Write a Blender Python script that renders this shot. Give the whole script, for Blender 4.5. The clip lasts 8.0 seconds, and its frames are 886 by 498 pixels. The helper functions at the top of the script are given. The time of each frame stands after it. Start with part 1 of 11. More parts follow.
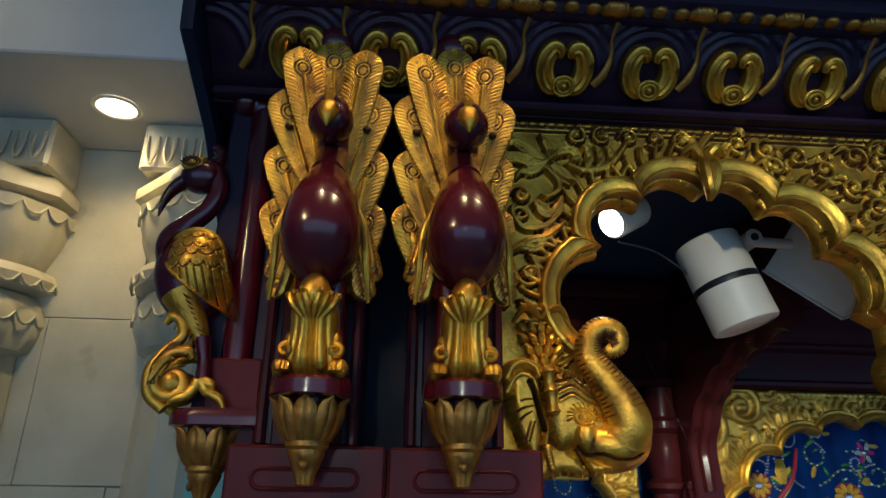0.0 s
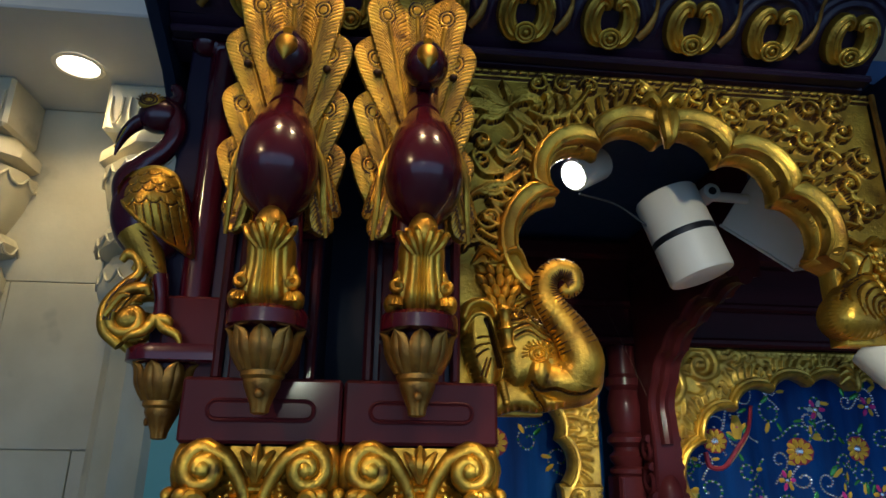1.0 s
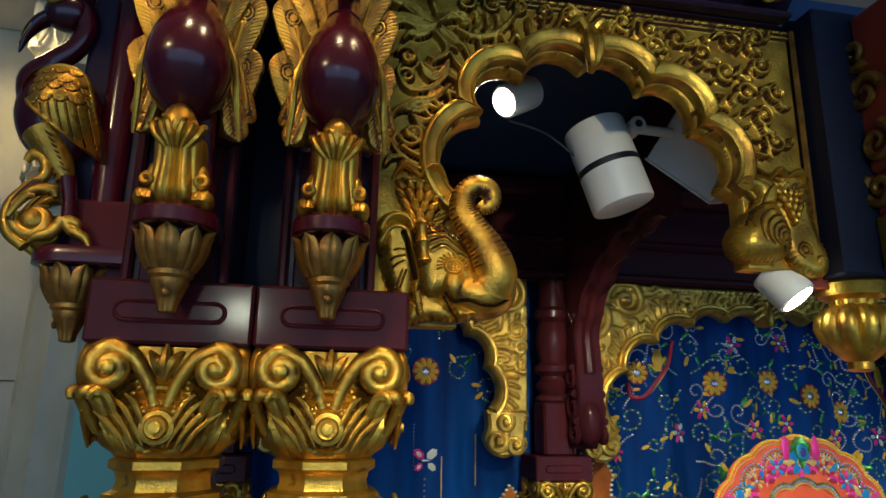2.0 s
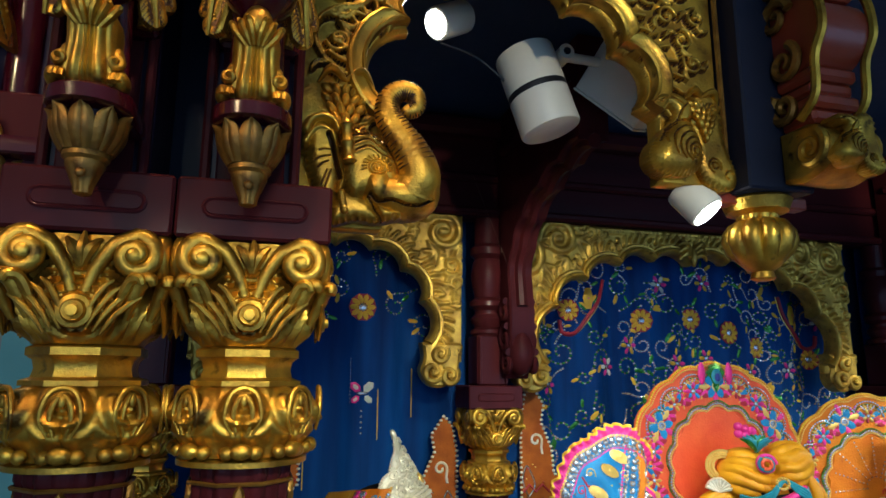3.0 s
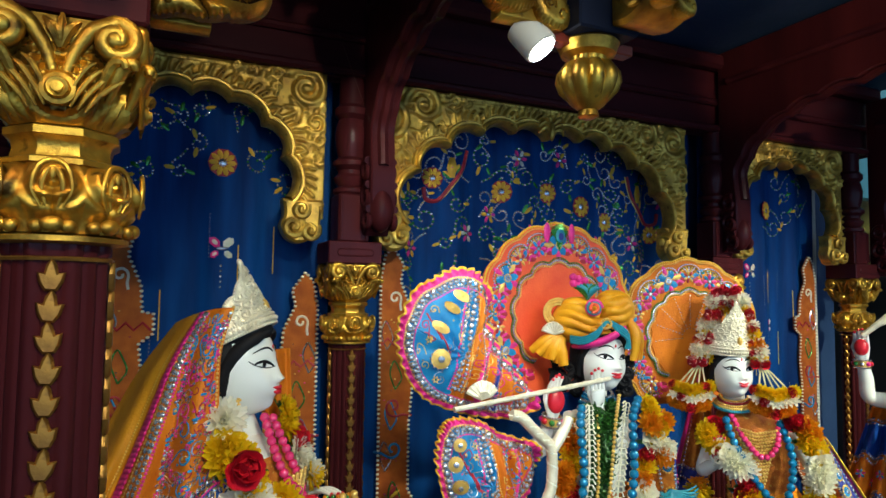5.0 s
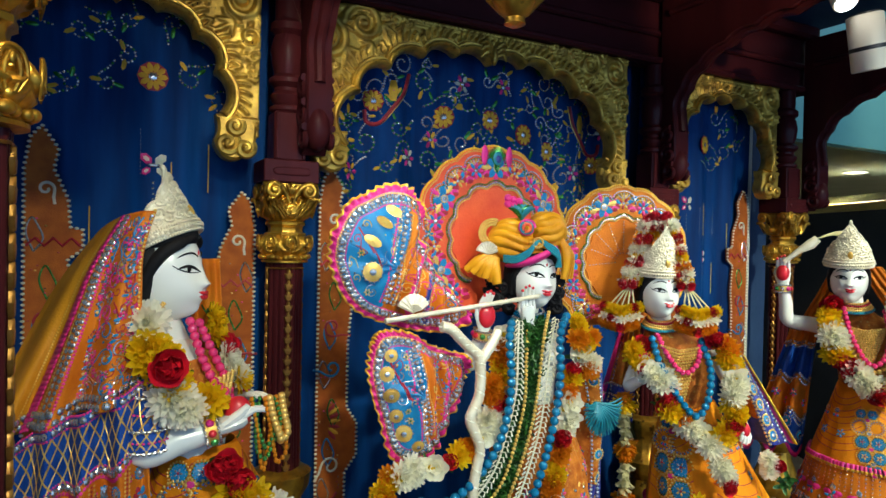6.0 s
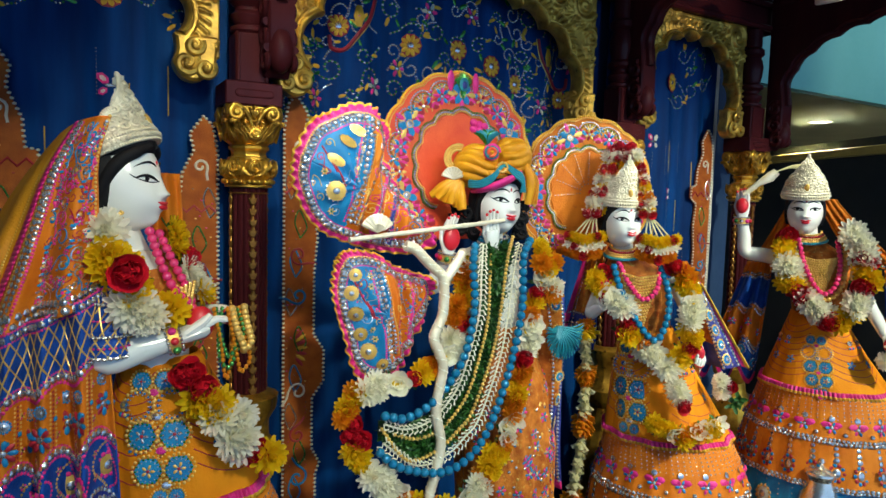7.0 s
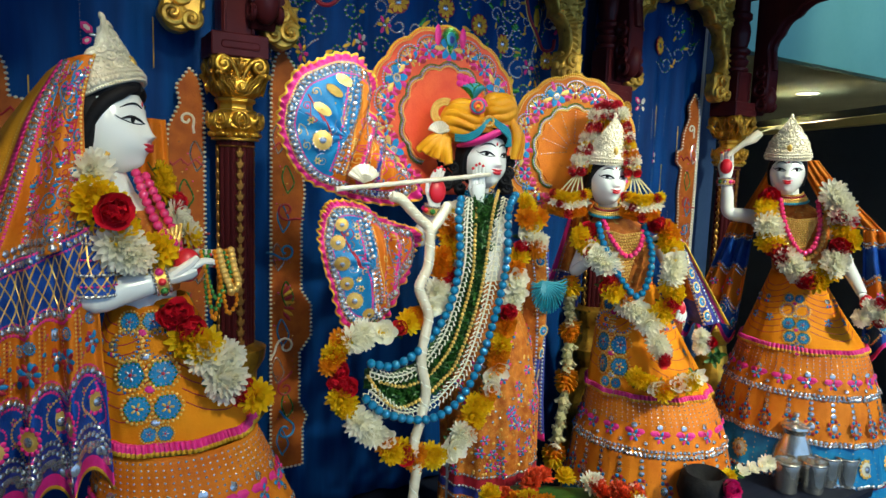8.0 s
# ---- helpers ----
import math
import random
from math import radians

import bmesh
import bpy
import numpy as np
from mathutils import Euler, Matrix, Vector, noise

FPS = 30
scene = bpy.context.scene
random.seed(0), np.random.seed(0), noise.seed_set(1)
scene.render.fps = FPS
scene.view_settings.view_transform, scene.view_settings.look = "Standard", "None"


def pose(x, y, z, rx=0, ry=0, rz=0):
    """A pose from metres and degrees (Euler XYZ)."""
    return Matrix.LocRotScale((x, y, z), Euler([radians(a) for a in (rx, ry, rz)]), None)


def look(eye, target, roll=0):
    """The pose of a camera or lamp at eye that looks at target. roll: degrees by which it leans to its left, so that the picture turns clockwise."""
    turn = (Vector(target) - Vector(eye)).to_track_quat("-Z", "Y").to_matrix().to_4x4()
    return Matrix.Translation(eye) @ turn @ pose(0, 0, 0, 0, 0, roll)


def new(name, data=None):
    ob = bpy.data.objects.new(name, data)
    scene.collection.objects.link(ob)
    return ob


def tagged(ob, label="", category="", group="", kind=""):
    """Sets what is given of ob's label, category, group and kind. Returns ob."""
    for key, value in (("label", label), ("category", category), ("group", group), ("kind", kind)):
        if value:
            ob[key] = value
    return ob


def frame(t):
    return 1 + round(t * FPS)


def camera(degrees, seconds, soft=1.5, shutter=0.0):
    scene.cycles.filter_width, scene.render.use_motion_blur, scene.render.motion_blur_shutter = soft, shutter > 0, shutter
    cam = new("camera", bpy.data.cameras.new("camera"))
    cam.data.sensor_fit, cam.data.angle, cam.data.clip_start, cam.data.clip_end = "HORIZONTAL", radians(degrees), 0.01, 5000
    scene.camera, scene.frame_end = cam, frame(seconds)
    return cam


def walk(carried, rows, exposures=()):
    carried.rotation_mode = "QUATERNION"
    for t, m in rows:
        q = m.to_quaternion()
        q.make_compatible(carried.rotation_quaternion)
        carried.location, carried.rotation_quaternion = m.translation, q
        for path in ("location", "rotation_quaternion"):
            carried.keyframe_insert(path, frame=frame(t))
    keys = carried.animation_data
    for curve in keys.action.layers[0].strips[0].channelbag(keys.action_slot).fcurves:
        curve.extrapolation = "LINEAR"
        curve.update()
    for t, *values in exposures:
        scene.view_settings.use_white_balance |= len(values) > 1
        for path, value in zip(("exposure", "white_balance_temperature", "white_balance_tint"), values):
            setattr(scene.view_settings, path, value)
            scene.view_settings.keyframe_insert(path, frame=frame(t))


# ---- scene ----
cam = camera(68.7, 8.0)
PATH = [
    (0, (-0.014, 0.258, 2.004), (0.108, 2.133, 2.691), 0.9),
    (0.5, (-0.004, 0.256, 1.989), (0.157, 2.144, 2.631), 0.7),
    (1, (0.004, 0.264, 1.965), (0.206, 2.154, 2.586), 0.6),
    (1.5, (0.02, 0.265, 1.939), (0.288, 2.162, 2.513), 0.8),
    (1.7, (0.028, 0.261, 1.935), (0.328, 2.166, 2.465), 0.9),
    (2.8, (0.072, 0.269, 1.868), (0.554, 2.168, 2.268), 0.5),
    (3, (0.07, 0.255, 1.848), (0.58, 2.15, 2.235), 0.3),
    (3.5, (0.085, 0.245, 1.815), (0.672, 2.13, 2.136), 0.1),
    (4, (0.098, 0.235, 1.776), (0.765, 2.102, 2.044), -0.2),
    (4.5, (0.115, 0.227, 1.75), (0.865, 2.07, 1.946), 0.3),
    (4.7, (0.123, 0.222, 1.739), (0.904, 2.055, 1.909), 0.5),
    (5.8, (0.17, 0.19, 1.675), (1.092, 1.965, 1.677), 1.1),
    (6, (0.179, 0.181, 1.662), (1.117, 1.947, 1.631), 1.2),
    (6.5, (0.185, 0.173, 1.627), (1.17, 1.911, 1.519), 1.4),
    (7, (0.191, 0.162, 1.595), (1.2, 1.881, 1.43), 1.5),
    (7.5, (0.19, 0.152, 1.571), (1.214, 1.858, 1.368), 1.7),
    (8, (0.189, 0.14, 1.548), (1.223, 1.835, 1.31), 1.9),
]
walk(cam, [(t, look(eye, target, roll)) for t, eye, target, roll in PATH])


# ---- world and lights ----
world = bpy.data.worlds.new("hall_air")
scene.world = world
world.use_nodes = True
world.node_tree.nodes["Background"].inputs["Color"].default_value = (0.10, 0.28, 0.62, 1)
world.node_tree.nodes["Background"].inputs["Strength"].default_value = 0.05


def spot(name, eye, target, watts, colour, size=60, blend=0.5, radius=0.03):
    data = bpy.data.lights.new(name, "SPOT")
    data.energy, data.color, data.spot_size, data.spot_blend, data.shadow_soft_size = watts, colour, radians(size), blend, radius
    ob = new(name, data)
    ob.matrix_world = look(eye, target)
    return ob


AMBER, WARM, NEUTRAL, COOL = (1.0, 0.69, 0.38), (1.0, 0.83, 0.53), (0.96, 1.0, 0.79), (0.80, 0.96, 1.0)
# hall spotlights over the visitors, aimed at the shrine front and at the deities, with two added fills
spot("hall_spotlight", (-0.12, 0.30, 3.57), (0.00, 0.93, 2.06), 42, AMBER, 28, 0.8, 0.02)
spot("hall_spotlight", (0.62, 0.40, 3.57), (0.10, 0.95, 2.07), 47, AMBER, 30, 0.8, 0.02)
spot("hall_spotlight", (-0.95, -0.10, 2.72), (0.07, 0.93, 2.02), 25, AMBER, 25, 0.6, 0.03)
# added narrow fill that warms the white lamps under the arch
spot("hall_spotlight", (0.20, -1.30, 2.35), (0.47, 1.10, 2.22), 60, (1.0, 0.94, 0.74), 16, 0.7, 0.04)
spot("hall_spotlight", (-0.30, -1.3, 2.30), (0.05, 0.95, 1.80), 20, NEUTRAL, 22, 0.6, 0.04)
# added fill for the dark right-hand cross arch; no lamp stands there
spot("hall_spotlight", (0.55, -1.4, 2.10), (1.70, 1.10, 2.38), 210, WARM, 12, 0.8, 0.04)
spot("hall_spotlight", (0.45, -0.9, 2.7), (0.45, 1.3, 1.3), 130, NEUTRAL, 34, 0.7, 0.05)
spot("hall_spotlight", (1.15, -0.9, 2.7), (1.24, 1.35, 1.15), 125, NEUTRAL, 36, 0.7, 0.05)
spot("hall_spotlight", (1.95, -0.9, 2.7), (1.95, 1.25, 1.2), 290, NEUTRAL, 44, 0.7, 0.05)
# lamps inside the shrine
spot("track_light_beam", (0.64, 1.03, 2.045), (0.95, 1.5, 1.5), 8, COOL, 90, 0.7, 0.02)
spot("track_light_beam", (0.47, 1.14, 2.2), (0.7, 1.7, 1.7), 7, NEUTRAL, 90, 0.8, 0.02)
spot("track_light_beam", (1.93, 1.05, 2.12), (1.4, 1.4, 1.4), 12, NEUTRAL, 90, 0.8, 0.02)
spot("spotlight_beam", (0.280, 1.122, 2.366), (0.10, 1.00, 2.25), 1.2, COOL, 110, 0.8, 0.02)
# recessed lights of the hall, with three added fills that have no fixture
spot("downlight_beam", (-1.02, 2.25, 3.19), (-1.0, 2.3, 0.0), 14, (1.0, 0.80, 0.42), 150, 0.9, 0.05)
# added fill on the marble wall
spot("downlight_beam", (-1.6, 1.2, 3.55), (-1.2, 2.3, 2.6), 8.5, (1.0, 0.80, 0.46), 120, 0.9, 0.08)
spot("downlight_beam", (4.92, 2.89, 2.17), (4.9, 2.85, 0.0), 420, WARM, 150, 0.8, 0.04)
# added fill that brightens the teal upper wall
spot("downlight_beam", (4.6, 0.2, 3.55), (4.5, 2.3, 2.6), 90, COOL, 110, 0.9, 0.08)
# added fill aimed at the ochre band
spot("downlight_beam", (3.5, 0.8, 3.3), (4.6, 2.5, 1.95), 60, WARM, 50, 0.9, 0.05)
# large added blue area fill behind the visitors; no opening is built there
blue_fill = bpy.data.lights.new("entrance_daylight", "AREA")
blue_fill.shape, blue_fill.size, blue_fill.size_y, blue_fill.energy, blue_fill.color = "RECTANGLE", 13.0, 3.4, 160, (0.32, 0.58, 1.0)
new("entrance_daylight", blue_fill).matrix_world = look((1.0, -4.9, 1.7), (1.0, 0.0, 1.7))

# ---- materials ----
def material(name, a, b, scale=20.0, rough=0.5, metal=0.0, bump=0.0, bump_scale=120.0, coat=0.0, rough_vary=0.12, stretch=(1, 1, 1), sheen=0.0, detail=6.0, spots=None, spec=0.5):
    """Two colours mixed by noise at two scales, with uneven gloss and fine relief."""
    m = bpy.data.materials.new(name)
    m.use_nodes = True
    n, l = m.node_tree.nodes, m.node_tree.links
    p = n["Principled BSDF"]
    tc = n.new("ShaderNodeTexCoord")
    mp = n.new("ShaderNodeMapping")
    mp.inputs["Scale"].default_value = stretch
    l.new(tc.outputs["Object"], mp.inputs["Vector"])
    big = n.new("ShaderNodeTexNoise")
    big.inputs["Scale"].default_value, big.inputs["Detail"].default_value = scale, detail
    l.new(mp.outputs["Vector"], big.inputs["Vector"])
    ramp = n.new("ShaderNodeValToRGB")
    ramp.color_ramp.elements[0].position, ramp.color_ramp.elements[1].position = 0.32, 0.68
    ramp.color_ramp.elements[0].color, ramp.color_ramp.elements[1].color = (*a, 1), (*b, 1)
    l.new(big.outputs["Fac"], ramp.inputs["Fac"])
    colour = ramp.outputs["Color"]
    if spots:
        rgb, amount, size = spots
        v = n.new("ShaderNodeTexNoise")
        v.inputs["Scale"].default_value, v.inputs["Detail"].default_value = size, 3
        l.new(mp.outputs["Vector"], v.inputs["Vector"])
        r = n.new("ShaderNodeMapRange")
        r.inputs["From Min"].default_value, r.inputs["From Max"].default_value = 0.62, 0.72
        r.inputs["To Max"].default_value = amount
        l.new(v.outputs["Fac"], r.inputs["Value"])
        mix = n.new("ShaderNodeMix")
        mix.data_type = "RGBA"
        l.new(r.outputs["Result"], mix.inputs["Factor"])
        l.new(colour, mix.inputs["A"])
        mix.inputs["B"].default_value = (*rgb, 1)
        colour = mix.outputs["Result"]
    l.new(colour, p.inputs["Base Color"])
    fine = n.new("ShaderNodeTexNoise")
    fine.inputs["Scale"].default_value, fine.inputs["Detail"].default_value = bump_scale, 4
    l.new(mp.outputs["Vector"], fine.inputs["Vector"])
    rr = n.new("ShaderNodeMapRange")
    rr.inputs["To Min"].default_value, rr.inputs["To Max"].default_value = max(0.03, rough - rough_vary), min(1, rough + rough_vary)
    l.new(fine.outputs["Fac"], rr.inputs["Value"])
    l.new(rr.outputs["Result"], p.inputs["Roughness"])
    p.inputs["Metallic"].default_value = metal
    p.inputs["Specular IOR Level"].default_value = spec
    p.inputs["Coat Weight"].default_value = coat
    p.inputs["Coat Roughness"].default_value = 0.12
    p.inputs["Sheen Weight"].default_value = sheen
    if bump:
        bp = n.new("ShaderNodeBump")
        bp.inputs["Strength"].default_value, bp.inputs["Distance"].default_value = bump, 0.002
        l.new(fine.outputs["Fac"], bp.inputs["Height"])
        l.new(bp.outputs["Normal"], p.inputs["Normal"])
    return m


def translucent(m, amount):
    """Lets part of the light through a thin petal."""
    n, l = m.node_tree.nodes, m.node_tree.links
    p, out = n["Principled BSDF"], n["Material Output"]
    t, mix = n.new("ShaderNodeBsdfTranslucent"), n.new("ShaderNodeMixShader")
    l.new(p.inputs["Base Color"].links[0].from_socket, t.inputs["Color"])
    mix.inputs["Fac"].default_value = amount
    l.new(p.outputs["BSDF"], mix.inputs[1])
    l.new(t.outputs["BSDF"], mix.inputs[2])
    l.new(mix.outputs["Shader"], out.inputs["Surface"])


def glow(name, rgb, strength):
    m = bpy.data.materials.new(name)
    m.use_nodes = True
    p = m.node_tree.nodes["Principled BSDF"]
    p.inputs["Base Color"].default_value = (*rgb, 1)
    p.inputs["Emission Color"].default_value = (*rgb, 1)
    p.inputs["Emission Strength"].default_value = strength
    return m


GOLD = material("gold_paint", (0.32, 0.152, 0.020), (0.83, 0.475, 0.058), 26, 0.33, 0.84, 0.35, 300, spots=((0.10, 0.042, 0.010), 0.9, 42))
# Stain of incised lines; on the arch panels it also paints shade.
GOLD_STAIN_SHADE = material("brown_stained_gold", (0.045, 0.018, 0.006), (0.11, 0.042, 0.010), 40, 0.45, 0.4, 0.1, 240)
GOLD_BACK = material("gold_leaf_bright", (0.36, 0.190, 0.030), (0.82, 0.50, 0.080), 28, 0.38, 0.70, 0.28, 260, spots=((0.16, 0.08, 0.015), 0.7, 70))
GOLD_OLD = material("gold_darkened", (0.19, 0.080, 0.015), (0.49, 0.240, 0.040), 34, 0.40, 0.7, 0.3, 260, spots=((0.09, 0.034, 0.008), 0.8, 60))
WOOD = material("red_lacquered_wood", (0.030, 0.0055, 0.0075), (0.078, 0.0120, 0.0135), 9, 0.42, 0, 0.12, 70, coat=0.16, spec=0.05, stretch=(1, 1, 0.12))
WOOD_H = material("red_lacquered_beam", (0.034, 0.0062, 0.0085), (0.078, 0.0125, 0.0145), 9, 0.40, 0, 0.12, 70, coat=0.14, spec=0.06, stretch=(0.12, 1, 1))
# Navy in these dark woods stands in for the haze over deep shade.
WOOD_DARK = material("navy_stained_wood", (0.005, 0.008, 0.020), (0.009, 0.013, 0.030), 9, 0.6, 0, 0.2, 70, coat=0.0, stretch=(0.2, 1, 0.2), spec=0.25)
NAVY_HAZE = material("navy_painted_wood", (0.018, 0.046, 0.110), (0.030, 0.064, 0.140), 6, 0.6, 0, 0.2, 60, spec=0.25)
WOOD_BLACK = material("dark_maroon_wood", (0.012, 0.008, 0.022), (0.030, 0.008, 0.020), 9, 0.40, 0, 0.15, 70, coat=0.08, stretch=(0.2, 1, 0.2), spec=0.25)
LACQUER = material("maroon_gloss_lacquer", (0.040, 0.0022, 0.006), (0.068, 0.004, 0.010), 10, 0.22, 0, 0.06, 40, coat=0.45, rough_vary=0.05, spec=0.35)
RED_PAINT = material("orange_red_paint", (0.26, 0.030, 0.012), (0.34, 0.045, 0.016), 14, 0.34, 0, 0.2, 80, coat=0.3)
MARBLE = material("white_marble_wall", (0.46, 0.40, 0.265), (0.62, 0.55, 0.385), 3.2, 0.42, 0, 0.3, 60, spots=((0.30, 0.27, 0.19), 0.6, 6))
PLASTER = material("grey_ceiling_plaster", (0.50, 0.50, 0.46), (0.58, 0.58, 0.53), 2.5, 0.8, 0, 0.2, 90)
STONE_FLOOR = material("pale_marble_floor", (0.42, 0.40, 0.36), (0.55, 0.53, 0.48), 12, 0.3, 0, 0.2, 150)
# Blue tint put on the unseen hall walls to spread the added fill.
BOUNCE_BLUE = material("blue_grey_hall_wall", (0.20, 0.28, 0.40), (0.26, 0.34, 0.46), 3, 0.7, 0, 0.2, 60)
# Near-black navy puts the hazy shade of the dark gaps into the colour.
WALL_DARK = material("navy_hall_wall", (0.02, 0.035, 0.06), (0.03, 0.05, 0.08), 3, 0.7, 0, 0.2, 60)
TEAL = material("teal_painted_panel", (0.10, 0.34, 0.36), (0.13, 0.40, 0.42), 2, 0.45, 0, 0.1, 40)
OLIVE = material("olive_grey_ceiling", (0.17, 0.19, 0.11), (0.21, 0.23, 0.14), 2.5, 0.7, 0, 0.2, 90)
BAND_YELLOW = material("ochre_painted_band", (0.42, 0.38, 0.13), (0.50, 0.45, 0.17), 4, 0.6, 0, 0.1, 50)
GREEN_WALL = material("mint_painted_wall", (0.24, 0.55, 0.42), (0.30, 0.62, 0.48), 3, 0.6, 0, 0.1, 50)
WHITE_METAL = material("white_powder_coat", (0.80, 0.73, 0.58), (0.86, 0.80, 0.66), 12, 0.4, 0, 0.1, 200)
BLACK = material("black_plastic", (0.008, 0.008, 0.010), (0.016, 0.016, 0.018), 20, 0.4, 0, 0.1, 120)
LAMP_ON = glow("lit_lamp_face", (0.86, 0.95, 1.0), 12)
DOWNLIGHT_ON = glow("lit_downlight", (1.0, 0.93, 0.74), 9)
CLOTH_BLUE = material("royal_blue_silk", (0.0005, 0.022, 0.110), (0.0012, 0.056, 0.225), 7, 0.6, 0, 0.5, 340, spec=0.12, stretch=(3, 3, 0.35))

# ---- mesh building ----
class Geo:
    """Vertices, faces and a material number for each face."""

    def __init__(self):
        self.v, self.f, self.m, self.n = [], [], [], 0

    def add(self, shape, slot=0, at=None):
        v, f = shape
        v = np.asarray(v, float)
        if at is not None:
            a = np.array(at)
            v = v @ a[:3, :3].T + a[:3, 3]
        self.v.append(v)
        n = self.n
        self.f.extend([tuple(i + n for i in q) for q in f])
        self.m.extend([slot] * len(f))
        self.n += len(v)
        return self

    def mesh(self, name, mats, sharp=42):
        me = bpy.data.meshes.new(name)
        me.from_pydata(np.concatenate(self.v).tolist(), [], self.f)
        for m in mats:
            me.materials.append(m)
        me.polygons.foreach_set("material_index", self.m)
        me.validate()
        me.shade_smooth()
        if sharp:
            me.set_sharp_from_angle(angle=radians(sharp))
        return me


def geo(shape, slot=0, at=None):
    return Geo().add(shape, slot, at)


def listed(mats):
    return mats if isinstance(mats, (list, tuple)) else [mats]


def thing(name, label, category, at=None, group="", kind=""):
    ob = new(name)
    ob.empty_display_size = 0.02
    if at is not None:
        ob.matrix_world = at
    return tagged(ob, label, category, group, kind)


def part(name, g, mats, parent, label="", kind="", sharp=42):
    ob = new(name, g.mesh(name, listed(mats), sharp))
    ob.parent = parent
    return tagged(ob, label, kind=kind)


def single(name, g, mats, label, category, at=None, group="", kind="", sharp=42):
    ob = new(name, g.mesh(name, listed(mats), sharp))
    if at is not None:
        ob.matrix_world = at
    return tagged(ob, label, category, group, kind)


def box(x0, x1, y0, y1, z0, z1, c=0.0):
    """A box, its edges cut off by c."""
    if c <= 0:
        v = [(x, y, z) for x in (x0, x1) for y in (y0, y1) for z in (z0, z1)]
        return v, [(0, 1, 3, 2), (4, 6, 7, 5), (0, 4, 5, 1), (2, 3, 7, 6), (0, 2, 6, 4), (1, 5, 7, 3)]
    c = min(c, (x1 - x0) / 2.01, (y1 - y0) / 2.01, (z1 - z0) / 2.01)
    lo, hi = (x0, y0, z0), (x1, y1, z1)
    v, idx = [], {}
    for s in [(a, b, d) for a in (0, 1) for b in (0, 1) for d in (0, 1)]:
        corner = [hi[k] if s[k] else lo[k] for k in range(3)]
        for k in range(3):
            q = [corner[j] if j == k else corner[j] + (-c if s[j] else c) for j in range(3)]
            idx[s, k] = len(v)
            v.append(q)
    f = []
    for k in range(3):
        i, j = [a for a in range(3) if a != k]
        for side in (0, 1):
            ring = []
            for a, b in ((0, 0), (1, 0), (1, 1), (0, 1)):
                s = [0, 0, 0]
                s[k], s[i], s[j] = side, a, b
                ring.append(idx[tuple(s), k])
            f.append(tuple(ring if (side == 1) == (k != 1) else ring[::-1]))
    for k in range(3):
        i, j = [a for a in range(3) if a != k]
        for a in (0, 1):
            for b in (0, 1):
                s0, s1 = [0, 0, 0], [0, 0, 0]
                s0[i] = s1[i] = a
                s0[j] = s1[j] = b
                s1[k] = 1
                q = (idx[tuple(s0), i], idx[tuple(s1), i], idx[tuple(s1), j], idx[tuple(s0), j])
                f.append(q if (a == b) == (k != 1) else q[::-1])
    for s in [(a, b, d) for a in (0, 1) for b in (0, 1) for d in (0, 1)]:
        q = (idx[s, 0], idx[s, 1], idx[s, 2])
        f.append(q if sum(s) % 2 else q[::-1])
    return v, f


def grid_faces(rows, cols, wrap=False):
    f = []
    for i in range(rows - 1):
        for j in range(cols if wrap else cols - 1):
            k = (j + 1) % cols
            f.append((i * cols + j, i * cols + k, (i + 1) * cols + k, (i + 1) * cols + j))
    return f


def lathe(profile, n=32, shape=None, caps=True):
    """Rings of (radius, z) about the z axis. shape(angle, radius, z) gives the radius, where it is not round."""
    a = np.arange(n) * 2 * math.pi / n
    v = []
    for r, z in profile:
        rr = np.full(n, r) if shape is None else np.array([shape(t, r, z) for t in a])
        v.extend(np.stack([rr * np.cos(a), rr * np.sin(a), np.full(n, z)], 1))
    f = grid_faces(len(profile), n, True)
    if caps:
        f.append(tuple(range(n))[::-1])
        f.append(tuple((len(profile) - 1) * n + i for i in range(n)))
    return np.array(v), f


def smooth_path(pts, step=8):
    """A curve through the points."""
    p = np.asarray(pts, float)
    if len(p) < 3:
        return p
    q = np.vstack([2 * p[0] - p[1], p, 2 * p[-1] - p[-2]])
    out = []
    for i in range(1, len(q) - 2):
        for s in np.arange(step) / step:
            out.append(0.5 * (2 * q[i] + (q[i + 1] - q[i - 1]) * s + (2 * q[i - 1] - 5 * q[i] + 4 * q[i + 1] - q[i + 2]) * s * s + (3 * q[i] - q[i - 1] - 3 * q[i + 1] + q[i + 2]) * s ** 3))
    out.append(p[-1])
    return np.array(out)


def tube(path, radius, n=8, flat=1.0, twist=None, caps=True):
    """A round bar along a path; radius is a number or one for each point; flat squeezes it across its second axis."""
    p = np.asarray(path, float)
    r = np.full(len(p), radius) if np.isscalar(radius) else np.interp(np.linspace(0, 1, len(p)), np.linspace(0, 1, len(radius)), radius)
    t = np.gradient(p, axis=0)
    t /= np.linalg.norm(t, axis=1)[:, None] + 1e-12
    ref = np.array((0, 0, 1.0)) if abs(t[0][2]) < 0.9 else np.array((0, 1.0, 0))
    u = np.cross(t[0], ref)
    u /= np.linalg.norm(u)
    a = np.arange(n) * 2 * math.pi / n
    v = []
    for i in range(len(p)):
        u = u - t[i] * np.dot(u, t[i])
        u /= np.linalg.norm(u) + 1e-12
        w = np.cross(t[i], u)
        b = a if twist is None else a + twist * i
        v.extend(p[i] + r[i] * (np.cos(b)[:, None] * u + flat * np.sin(b)[:, None] * w))
    f = grid_faces(len(p), n, True)
    if caps:
        f.append(tuple(range(n))[::-1])
        f.append(tuple((len(p) - 1) * n + i for i in range(n)))
    return np.array(v), f


